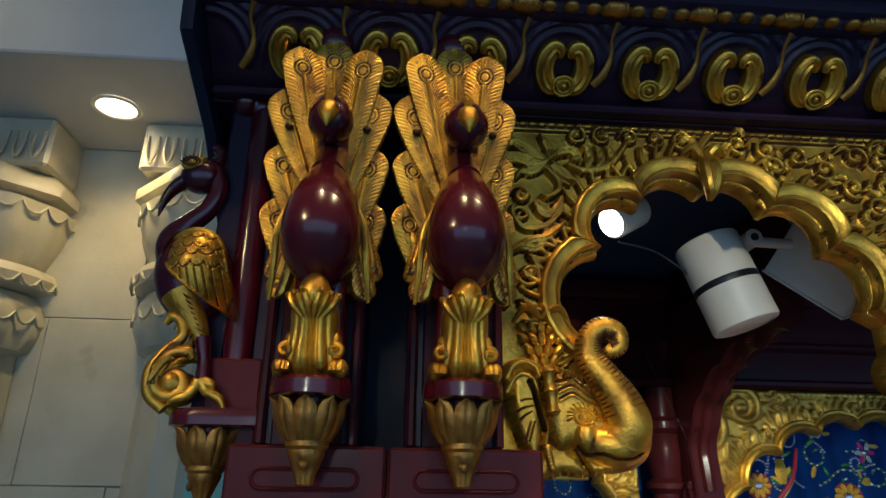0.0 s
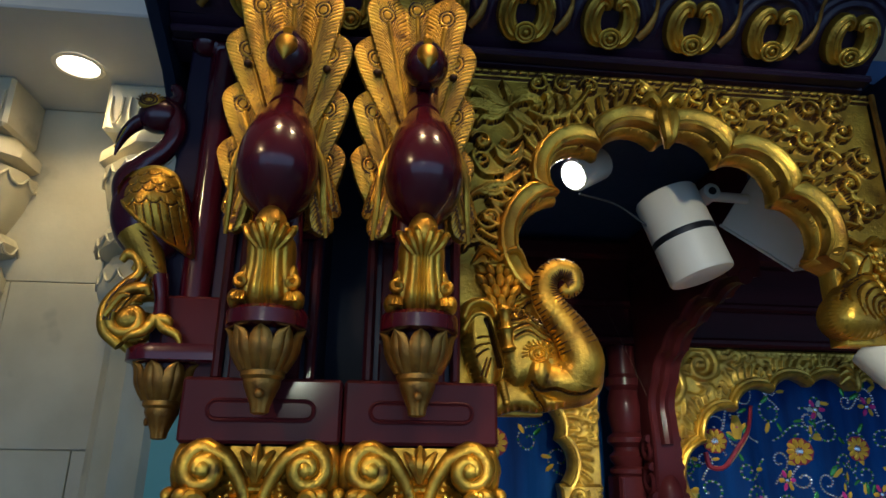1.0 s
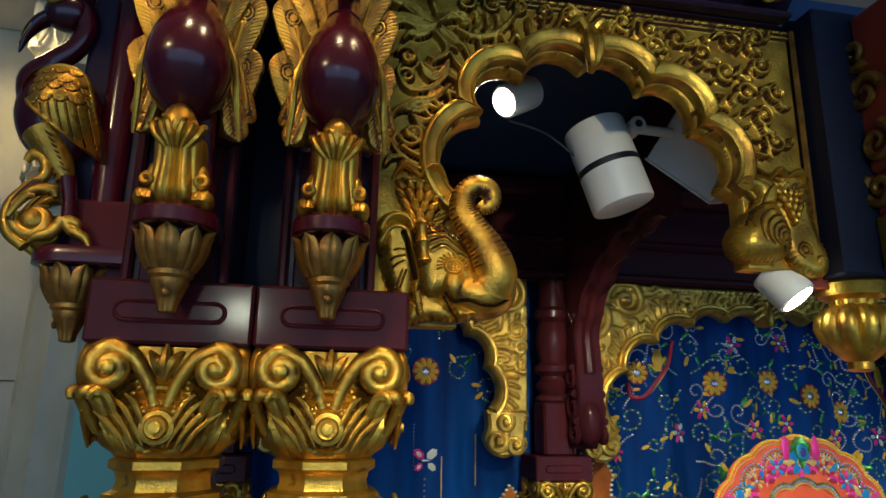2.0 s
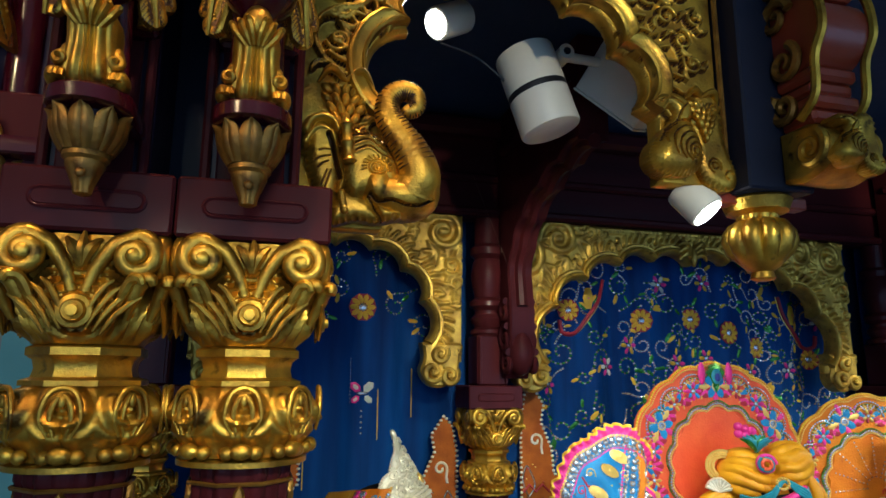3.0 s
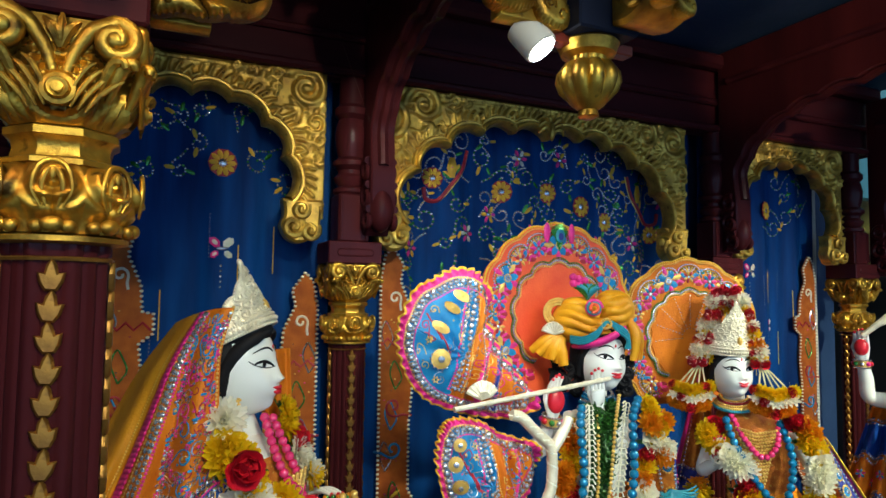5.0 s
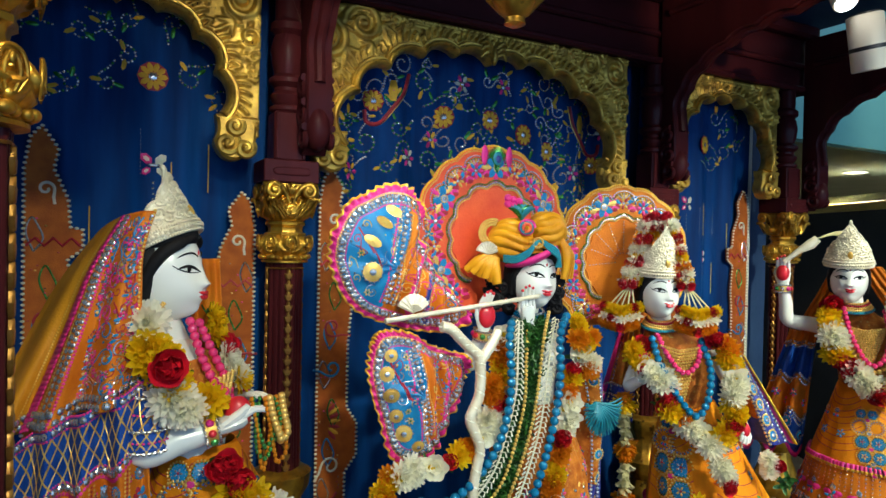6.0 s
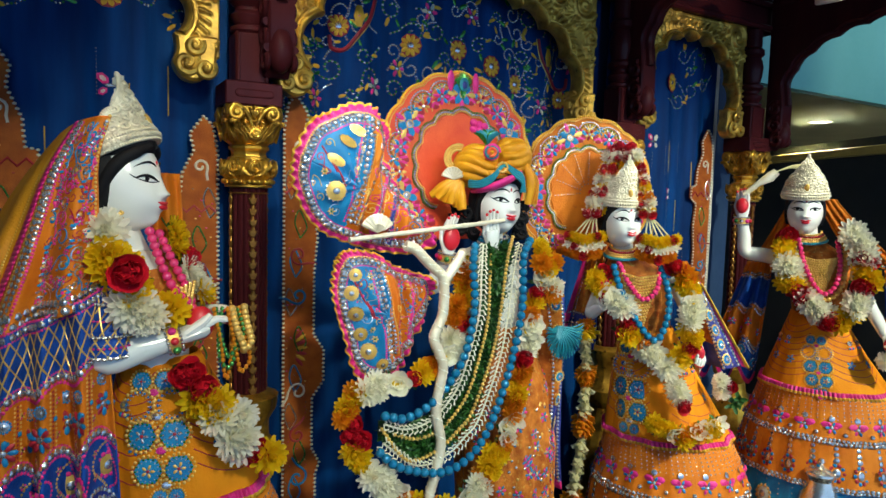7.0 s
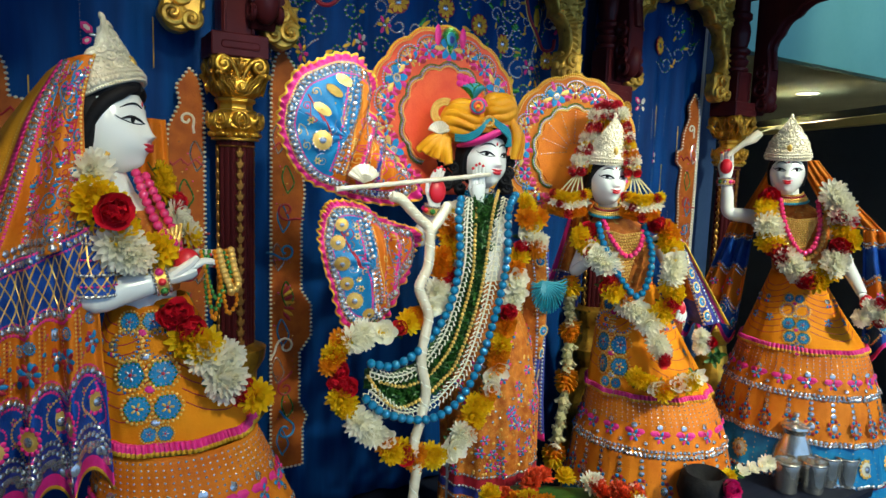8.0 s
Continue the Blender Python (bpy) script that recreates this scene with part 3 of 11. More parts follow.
SIDE = [(-0.205, 1.925), (-0.192, 2.012), (-0.148, 2.082), (-0.076, 2.126), (0, 2.132)]
arch, _ = back_arch("side_arch", "gilded carved cusped arch over a side niche", 0.205, SIDE, [0.022, 0.024, 0.022, 0.020], 1.88, 0.287, 2.212, 23)
foot_scrolls(arch, 0.205 + 0.236, 1.872, -1)
foot_scrolls(arch, 0.205 - 0.236, 1.872, 1)
arch, _ = back_arch("side_arch", "gilded carved cusped arch over the shaded end niche", 2.02, SIDE, [0.022, 0.024, 0.022, 0.020], 1.88, 0.262, 2.212, 29)
foot_scrolls(arch, 2.02 + 0.225, 1.872, -1)
foot_scrolls(arch, 2.02 - 0.225, 1.872, 1)

# wooden frieze over the arches, ceiling boards and cross beams
frieze = thing("frieze_beam", "dark red lacquered wooden frieze above the gilded arches", "beam", pose(1.1, 1.66, 2.214), kind="structure")
part("board", geo(box(-1.36, 1.36, 0.0, 0.05, 0, 0.25, 0.004)), WOOD_H, frieze)
part("lower_moulding", geo(box(-1.36, 1.36, -0.028, 0.0, 0.0, 0.020, 0.006)), WOOD_H, frieze)
part("middle_moulding", geo(box(-1.36, 1.36, -0.018, 0.0, 0.085, 0.105, 0.006)), WOOD_H, frieze)
part("upper_moulding", geo(box(-1.36, 1.36, -0.045, 0.0, 0.19, 0.235, 0.010)), WOOD_H, frieze)
block("ceiling_shrine", (-0.27, 2.52, 0.97, 1.84, 2.462, 2.50), NAVY_HAZE, "dark stained wooden ceiling of the shrine", "ceiling")


def cross_arch(x, label, drop=0.0, front=0.985):
    """A wooden arch from the back pillar to the front, with a scalloped edge."""
    owner = thing("cross_arch", label, "arch", pose(x, 0, drop))
    edge = [(1.620, 1.845), (1.575, 1.90), (1.575, 2.00), (1.582, 2.055), (1.556, 2.125), (1.500, 2.180), (1.412, 2.222), (1.320, 2.244), (1.215, 2.256), (1.10, 2.262), (0.985, 2.262)]
    edge = [p for p in edge if p[0] > front + 0.02] + [(front, 2.262 - 0.05 * max(0.0, front - 1.10))]
    line = []
    for a, b in zip(edge[3:-1], edge[4:]):
        line.extend(arc(b, a, 0.012, 9)[::-1][:-1])
    line = [edge[0], edge[1], edge[2]] + [tuple(p) for p in line] + [edge[-1]]
    out = line + [(front, 2.455), (1.64, 2.455), (1.64, 1.845)]
    flat = plate(out, -0.028, 0.028, 0.004)
    v = flat[0][:, [1, 0, 2]]
    part("board", geo((v, flat[1])), WOOD, owner)
    lip = np.array([(0.0, a, b) for a, b in line[2:]])
    part("edge_roll", geo(tube(lip, 0.013, 8)), WOOD, owner)
    for k in (-1, 1):
        rail = np.array([(k * 0.03, 1.60, 2.36), (k * 0.03, front + 0.005, 2.36)])
        part("rail", geo(tube(rail, 0.012, 8)), WOOD_H, owner)
    for s in (-1, 1):
        for j, (yy, zz, r) in enumerate(((1.60, 1.93, 0.030), (1.602, 1.99, 0.024), (1.59, 1.878, 0.026))):
            p = spiral(yy, zz, r, 1.4, 2.0, -1)
            part("foot_scroll", geo(tube(np.column_stack([np.full(len(p), s * 0.030), p[:, 0], p[:, 1]]), [0.009, 0.005], 7)), WOOD, owner)
    part("carved_foot", geo(ball((0, 1.592, 1.90), (0.03, 0.034, 0.05), 14, 10)), WOOD, owner)


cross_arch(0.605, "dark red lacquered wooden arch with a scalloped edge", front=1.225)
cross_arch(1.725, "red lacquered wooden arch with a scalloped edge reaching forward")
cross_arch(2.43, "dark red wooden end arch with a scalloped edge", drop=-0.055)


# ---- columns ----
def octagon(a, r, z):
    return r / math.cos((a + math.pi / 8) % (math.pi / 4) - math.pi / 8) * 0.96


def column(name, label, at, s, group, foot):
    """A gilded capital on a fluted wooden shaft; s scales it, foot is how far the shaft goes down. Origin: the capital's top."""
    col = thing(name, label, "column", at, group=group)
    # volutes and acanthus bell
    def veins(a, r, z):
        """Leaf veins that run in rings round the flower on each face."""
        t = (a + math.pi / 4) % (math.pi / 2) - math.pi / 4
        x, zz = r * math.sin(t) / s, z / s
        d = math.hypot(x * 0.85, zz + 0.072)
        ring = math.cos(d * 2 * math.pi / 0.0088) * min(1.0, max(0.0, (d - 0.012) / 0.006)) * min(1.0, max(0.0, (-0.018 - zz) / 0.02)) * min(1.0, max(0.0, (zz + 0.099) / 0.012))
        return octagon(a, r, z) + s * (0.0040 * ring - 0.004 * math.exp(-(t / 0.05) ** 2) * max(0.0, min(1.0, (zz + 0.050) / 0.02)))
    rows = np.interp(np.linspace(0, 1, 40), np.linspace(0, 1, 8), (0.048, 0.061, 0.068, 0.069, 0.066, 0.064, 0.065, 0.063))
    part("bell", geo(lathe([(r * s, z * s) for r, z in zip(rows, np.linspace(-0.100, 0.0, 40))], 192, veins)), GOLD, col)
    part("abacus", geo(box(-0.060 * s, 0.060 * s, -0.060 * s, 0.060 * s, -0.010 * s, -0.002 * s, 0.003 * s)), GOLD, col)
    for face in range(4):
        turn = Matrix.Rotation(face * math.pi / 2, 4, "Z")
        for k in (-1, 1):
            sp = spiral(k * 0.046, -0.020, 0.0195, 1.35, math.pi / 2, -k, 30, 0.2)
            stem = smooth_path([(k * 0.004, -0.058), (k * 0.014, -0.030), (k * 0.030, -0.006)], 6)[:-1]
            line = np.vstack([stem, sp])
            path = np.column_stack([line[:, 0] * s, np.linspace(-0.062, -0.074, len(line)) * s, line[:, 1] * s])
            g = geo(tube(path, [0.005 * s, 0.0085 * s, 0.0078 * s, 0.0055 * s], 10), at=turn)
            g.add(ball((k * 0.046 * s, -0.074 * s, -0.020 * s), (0.0090 * s, 0.006 * s, 0.0090 * s), 12, 8), at=turn)
            part("volute", g, GOLD, col)
            # the curled leaf under the corner of the abacus
            leaf = smooth_path(np.array([(k * 0.040, -0.058, -0.078), (k * 0.047, -0.066, -0.058), (k * 0.054, -0.071, -0.044), (k * 0.062, -0.076, -0.042), (k * 0.065, -0.076, -0.048)]) * s, 6)
            g = geo(tube(leaf, [0.003 * s, 0.0065 * s, 0.0075 * s, 0.0062 * s, 0.003 * s], 10), at=turn)
            g.add(tube(leaf + np.array((-k * 0.009, -0.003, 0.0)) * s, [0.002 * s, 0.0050 * s, 0.0055 * s, 0.0030 * s], 8), at=turn)
            for j in range(4):
                q = 0.0062 * j
                rise = smooth_path(np.array([(k * (0.004 + q), -0.069, -0.086 - 0.002 * j), (k * (0.013 + q), -0.0700, -0.066 - 0.004 * j), (k * (0.022 + 1.2 * q), -0.0695, -0.050 - 0.005 * j), (k * (0.030 + 1.3 * q), -0.0685, -0.043 - 0.005 * j)]) * s, 5)
                g.add(tube(rise, [0.0012 * s, 0.0026 * s, 0.0030 * s, 0.0014 * s], 8), at=turn)
            part("acanthus_leaf", g, GOLD, col)
        g = geo(lathe([(0.0001, 0.006 * s), (0.005 * s, 0.0055 * s), (0.0055 * s, 0.001 * s), (0.009 * s, 0.002 * s), (0.011 * s, -0.002 * s), (0.015 * s, -0.003 * s), (0.016 * s, -0.008 * s)], 20), at=turn @ Matrix.Translation((0, -0.0745 * s, -0.072 * s)) @ Matrix.Rotation(math.pi / 2, 4, "X"))
        part("flower_eye", g, GOLD, col)
        g = Geo()
        for k in (-1, 0, 1):
            g.add(tube(smooth_path(np.array([(0, -0.062, -0.030), (k * 0.007, -0.066, -0.014), (k * 0.015, -0.062, 0.002 - abs(k) * 0.006)]) * s, 4), [0.004 * s, 0.006 * s, 0.002 * s], 7), at=turn)
        part("palmette", g, GOLD, col)
    # octagonal neck
    part("neck", geo(lathe([(r * s, z * s) for r, z in ((0.046, -0.100), (0.052, -0.103), (0.052, -0.110), (0.046, -0.114), (0.044, -0.122), (0.046, -0.130), (0.055, -0.133), (0.055, -0.138))], 64, octagon)), GOLD, col)
    # bulb of leaves
    def oyster(a, r, z):
        """Eight fat leaves, each folded in rings round a drop."""
        t = ((a + math.pi / 8) % (math.pi / 4) - math.pi / 8) / (math.pi / 8)
        zz = z / s
        d = math.hypot(t * 0.9, (zz + 0.157) / 0.026)
        ring = math.cos(d * 11.0) * math.exp(-(d / 1.15) ** 4) * min(1.0, max(0.0, (zz + 0.192) / 0.012))
        return r * (1 - 0.05 * abs(t) ** 3) + s * (0.0042 * ring - 0.0035 * math.exp(-(t / 0.07) ** 2) * max(0.0, min(1.0, (-0.160 - zz) / 0.01)))
    rows = np.interp(np.linspace(0, 1, 34), np.linspace(0, 1, 7), (0.052, 0.064, 0.0725, 0.074, 0.069, 0.060, 0.056))
    part("bulb", geo(lathe([(r * s, z * s) for r, z in zip(rows, np.linspace(-0.137, -0.204, 34))], 192, oyster)), GOLD, col)
    for j in range(8):
        turn = Matrix.Rotation(j * math.pi / 4, 4, "Z")
        half = turn @ Matrix.Rotation(math.pi / 8, 4, "Z")
        g = geo(ball((0, -0.0745 * s, -0.151 * s), (0.0034 * s, 0.0022 * s, 0.0060 * s), 10, 7), at=turn)
        g.add(ball((0, -0.066 * s, -0.197 * s), (0.0105 * s, 0.007 * s, 0.0075 * s), 12, 8), at=turn)
        for j2 in range(2):
            w, top = 0.0085 + 0.0075 * j2, -0.146 + 0.007 * j2
            hood = smooth_path(np.array([(-w * 0.55, -0.071, -0.182), (-w, -0.0735, -0.165), (-w * 0.7, -0.0735, top - 0.006), (0, -0.0725, top), (w * 0.7, -0.0735, top - 0.006), (w, -0.0735, -0.165), (w * 0.55, -0.071, -0.182)]) * s, 5)
            g.add(tube(hood, [0.0012 * s, 0.0026 * s, 0.0026 * s, 0.0026 * s, 0.0012 * s], 8), at=turn)
        for k in (-1, 1):
            g.add(ball((k * 0.0115 * s, -0.0615 * s, -0.1985 * s), (0.0075 * s, 0.006 * s, 0.0065 * s), 10, 7), at=half)
        part("bulb_leaf", g, GOLD, col)
    part("collar", geo(lathe([(r * s, z * s) for r, z in ((0.050, -0.204), (0.063, -0.207), (0.063, -0.212), (0.050, -0.214))], 48)), GOLD, col)
    flutes = lambda a, r, z: octagon(a, r, z) * (1 - 0.05 * max(0.0, math.cos(16 * a + math.pi)) ** 2)
    part("shaft", geo(lathe([(0.049 * s, -0.212 * s), (0.049 * s, -0.222 * s), (0.047 * s, -0.226 * s), (0.048 * s, -foot)], 128, flutes)), WOOD, col)
    part("wire_band", geo(lathe([(0.0505 * s, -0.226 * s), (0.052 * s, -0.2275 * s), (0.0505 * s, -0.230 * s)], 48, octagon, False)), GOLD_OLD, col)
    leaf = [(0, 0.017), (0.0045, 0.011), (0.006, 0.003), (0.012, 0.004), (0.010, -0.006), (0.005, -0.014), (-0.005, -0.014), (-0.010, -0.006), (-0.012, 0.004), (-0.006, 0.003), (-0.0045, 0.011)]
    mesh = geo(plate([(x * s, z * s) for x, z in leaf], -0.0515 * s, -0.046 * s, 0.0025 * s)).mesh("leaf", [GOLD_OLD])
    for face in range(4):
        turn = Matrix.Rotation(face * math.pi / 2, 4, "Z")
        for k in range(int((foot - 0.24 * s) / (0.029 * s))):
            if face in (0, 1, 3) and k < 26:
                ob = new("leaf", mesh)
                ob.parent = col
                ob.matrix_local = turn @ Matrix.Translation((0, 0, (-0.245 - 0.029 * k) * s)) @ Matrix.Rotation(0.09 * math.sin(k * 2.3), 4, "Y")
    return col


def impost(at, s, group, label, split=True):
    """The red wooden block with a sunk slot between a capital and the bracket above."""
    ob = thing("impost_block", label, "block", at, group=group)
    w, d, hgt = 0.0742 * s, 0.066 * s, 0.060 * s
    part("body", geo(box(-w, w, -d, d, 0, hgt, 0.003 * s)), WOOD, ob)
    ring = []
    for sx, a0 in ((1, -90), (-1, 90)):
        for k in range(7):
            a = radians(a0 + 30 * k)
            ring.append((sx * 0.040 * s + math.cos(a) * 0.009 * s, 0.030 * s + math.sin(a) * 0.009 * s))
    ring = np.array(ring)
    loop = np.column_stack([ring[:, 0], np.full(len(ring), -d - 0.0005), ring[:, 1]])
    part("slot_frame", geo(tube(np.vstack([loop, loop[:1]]), 0.0022 * s, 6, caps=False)), WOOD, ob)
    part("slot_bar", geo(plate(ring * 1.0, -d - 0.0025 * s, -d + 0.002, 0.0025 * s)), WOOD, ob)
    return ob


FRONT_Y = 0.967
for x, what in ((-0.097, "gilded double-volute capital on a dark red fluted column"), (0.053, "gilded double-volute capital on a red lacquered fluted column")):
    column("front_column", what, pose(x, FRONT_Y, 1.976), 1.0, "paired front columns", 1.36)
    impost(pose(x, FRONT_Y, 1.978), 1.0, "impost blocks over the front columns", "dark red wooden block with a sunk slot above a capital")
for x, what in ((-0.145, "gilded capital on a slender dark red pillar at the back"), (0.556, "gilded capital on a slender dark red pillar beside the blue curtain"), (1.70, "gilded capital on a red pillar behind the deities"), (2.345, "gilded capital on a red pillar at the end of the shrine")):
    column("back_pillar", what, pose(x, 1.665, 1.778), 0.83, "slender pillars along the back", 1.17)
    impost(pose(x, 1.665, 1.780), 0.83, "small impost blocks on the back pillars", "red wooden block with a slot above a small capital")
    top = thing("pillar_top", "turned dark red wooden pillar top with square base", "pillar", pose(x, 1.665, 1.83), group="turned pillar tops at the back")
    part("square_base", geo(box(-0.036, 0.036, -0.036, 0.036, 0, 0.11, 0.004)), WOOD, top)
    for k in (-1, 1):
        part("corner_bead", geo(tube([(k * 0.030, -0.037, 0.005), (k * 0.030, -0.037, 0.105)], 0.004, 6)), WOOD, top)
    part("turning", geo(lathe([(0.036, 0.11), (0.040, 0.114), (0.040, 0.122), (0.030, 0.128), (0.038, 0.140), (0.040, 0.148), (0.030, 0.158), (0.030, 0.166), (0.042, 0.176), (0.042, 0.186), (0.030, 0.196), (0.036, 0.22), (0.039, 0.25), (0.034, 0.275), (0.030, 0.285), (0.040, 0.295), (0.040, 0.31), (0.030, 0.32), (0.030, 0.382)], 32)), WOOD, top)
    base = thing("pillar_base", "gilded vase-shaped pillar base with leaves", "base", pose(x, 1.665, 0.60), group="gilded pillar bases at the back")
    rib = lambda a, r, z: r * (1 + 0.035 * abs(math.sin(8 * a)))
    part("vase", geo(lathe([(0.075, 0.0), (0.075, 0.05), (0.058, 0.07), (0.062, 0.12), (0.078, 0.16), (0.080, 0.20), (0.066, 0.25), (0.048, 0.30), (0.044, 0.33), (0.066, 0.36), (0.070, 0.39), (0.046, 0.42), (0.045, 0.46), (0.062, 0.49), (0.066, 0.52), (0.045, 0.53)], 64, rib)), GOLD, base)

# ---- the front of the shrine above the columns ----
def loft(rings, caps=True):
    r = [np.asarray(k, float) for k in rings]
    n = len(r[0])
    f = grid_faces(len(r), n, True)
    if caps:
        f += [tuple(range(n))[::-1], tuple((len(r) - 1) * n + i for i in range(n))]
    return np.concatenate(r), f


def extruded(profile, x0, x1):
    """A moulding with the profile (y, z) along x."""
    p = np.asarray(profile, float)
    n = len(p)
    a = np.column_stack([np.full(n, x0), p])
    b = np.column_stack([np.full(n, x1), p])
    return np.concatenate([a, b]), grid_faces(2, n, True) + [tuple(range(n))[::-1], tuple(n + i for i in range(n))]


FACE_Y = 0.930
for x0, x1 in ((-0.153, -0.052), (-0.006, 0.094)):
    xc = (x0 + x1) / 2
    post = thing("bracket_post", "dark red lacquered wooden post behind a carved peacock", "post", pose(xc, 0, 2.038), group="posts behind the peacocks")
    w = (x1 - x0) / 2
    part("body", geo(box(-w, w, FACE_Y, 1.05, 0, 0.41, 0.003)), WOOD_BLACK, post)
    for k in (-1, 1):
        part("corner_strip", geo(box(k * (w - 0.006) - 0.005, k * (w - 0.006) + 0.005, FACE_Y - 0.010, FACE_Y + 0.002, 0, 0.41, 0.003)), WOOD, post)
    part("centre_board", geo(box(-w + 0.016, w - 0.016, FACE_Y - 0.004, FACE_Y + 0.004, 0.0, 0.41, 0.002)), WOOD, post)
v, f = plate([(1.84, 2.04), (1.22, 2.04), (1.14, 2.30), (0.985, 2.415), (0.86, 2.47), (0.846, 2.586), (1.84, 2.586)], -0.268, -0.2535, 0.002)
single("panel_west", geo((v[:, [1, 0, 2]], f)), WOOD_DARK, "dark stained wooden side panel of the shrine", "panel", kind="structure")
block("bracket_board", (-0.165, 0.105, 1.052, 1.066, 2.036, 2.462), WOOD_DARK, "dark stained board behind the peacock posts", "panel")
post = thing("corner_post", "tall dark wooden corner post beside the carved peacock", "post", pose(-0.195, 1.0, 2.038))
part("body", geo(box(-0.036, 0.038, -0.03, 0.05, 0, 0.41, 0.003)), WOOD_BLACK, post)
part("lower_block", geo(box(-0.02, 0.038, -0.045, -0.03, 0, 0.09, 0.003)), WOOD, post)


def add_feather(g, at, length, width, seed, st=0.00095):
    """A gilded feather that stands up from its root, rounded at its end, with an eye, a quill and incised barbs."""
    rng = random.Random(seed)
    X, Z = np.meshgrid(np.arange(-width / 2 - st, width / 2 + st, st), np.arange(0, length + st, st))
    k = Z / length
    b = 1 - 0.50 * width / length
    half = width / 2 * np.where(k < b, 0.34 + 0.66 * np.sin(np.clip(k / b, 0, 1) * math.pi / 2) ** 1.4, np.sqrt(np.clip(1 - ((k - b) / (1 - b)) ** 2, 0, 1)))
    keep = np.abs(X) <= half + 1e-6
    h = 0.0060 - 0.0030 * np.clip(np.abs(X) / (half + 1e-5), 0, 1) ** 3
    cut = np.zeros_like(X)
    eye = length - width * 0.62
    for z in np.arange(length * 0.04, length * 1.05, 0.0046):
        for s in (-1, 1):
            rise = 0.013 + 0.003 * rng.random()
            emboss(cut, X, Z, [(s * 0.0024, z - 0.010), (s * width * 0.22, z + rise * 0.25), (s * width * 0.5, z + rise * 0.8)], 0.00080, 0.00060, 0.0008)
    clear = np.hypot(X / (width * 0.22), (Z - eye) / (width * 0.26)) < 1
    cut[clear] = 0
    for r in (0.20, 0.115):
        ring = np.array([(math.cos(a) * width * r, eye + math.sin(a) * width * r * 1.15) for a in np.linspace(0, 2 * math.pi, 22)])
        emboss(cut, X, Z, ring, 0.0012, 0.0012, 0.0013)
    h = h - cut
    quill = np.zeros_like(X)
    emboss(quill, X, Z, [(0, -0.002), (0.0, eye - width * 0.2)], 0.0024, 0.0016, 0.0016)
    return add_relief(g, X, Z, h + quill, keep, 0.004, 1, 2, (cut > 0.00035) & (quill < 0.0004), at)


def acanthus(n=45):
    """The waisted leaf that carries a bird: a domed top over a collar, a waist and a wide lobed foot."""
    rows = [(0.0330, 0.066, 0.020, 0.000), (0.0345, 0.067, 0.026, 0.008), (0.0320, 0.069, 0.026, 0.020), (0.0290, 0.071, 0.024, 0.032), (0.0272, 0.073, 0.022, 0.044), (0.0265, 0.076, 0.021, 0.056), (0.0268, 0.078, 0.022, 0.066), (0.0262, 0.080, 0.025, 0.074), (0.0240, 0.082, 0.027, 0.082), (0.0185, 0.084, 0.020, 0.086)]
    rings = []
    for w, fwd, d, z in rows:
        u = np.linspace(-1, 1, n)
        lobe = 1 + 0.22 * np.abs(np.cos(u * 2.5 * math.pi)) ** 0.6 - 0.14 * np.exp(-(u / 0.05) ** 2) - 0.08
        front = np.column_stack([w * u, -(fwd + d * np.sqrt(np.clip(1 - u ** 2, 0, 1)) * lobe), np.full(n, z) + 0.005 * np.cos(u * 7 * math.pi) * (z > 0.078)])
        back = np.column_stack([w * u[::-1] * 0.96, np.full(n, -fwd + 0.020), np.full(n, z)])
        rings.append(np.vstack([front, back]))
    g = Geo().add(loft(rings))
    g.add(ball((0, -0.092, 0.086), (0.0178, 0.019, 0.024), 22, 14))
    for s in (-1, 1):
        g.add(ball((s * 0.0245, -0.074, 0.036), (0.0075, 0.012, 0.014), 14, 10))
        g.add(ball((s * 0.0330, -0.080, 0.008), (0.0085, 0.014, 0.011), 14, 10))
        p = spiral(s * 0.0265, 0.026, 0.0072, 1.2, math.pi / 2, -s)
        g.add(tube(np.column_stack([p[:, 0], np.linspace(-0.084, -0.094, len(p)), p[:, 1]]), [0.0045, 0.003], 8))
        for j in range(3):
            g.add(tube(smooth_path([(s * 0.004 * (j + 0.6), -0.100 + 0.002 * j, 0.060), (s * 0.008 * (j + 0.6), -0.106 + 0.004 * j, 0.072), (s * (0.009 * (j + 0.7) + 0.002), -0.108 + 0.006 * j, 0.083), (s * (0.009 * (j + 0.7) + 0.005), -0.114 + 0.007 * j, 0.086 - 0.002 * j)], 4), [0.003, 0.0045, 0.0045, 0.002], 8))
        for k in range(4):
            a = -0.5 + 0.5 * k
            g.add(tube(smooth_path([(s * 0.024, -0.070, 0.012), (s * (0.027 + math.sin(a) * 0.006), -0.080 - math.cos(a) * 0.008, 0.012), (s * (0.028 + math.sin(a) * 0.010), -0.082 - math.cos(a) * 0.012, 0.003)], 4), [0.0050, 0.0046, 0.0032], 8))
    return g


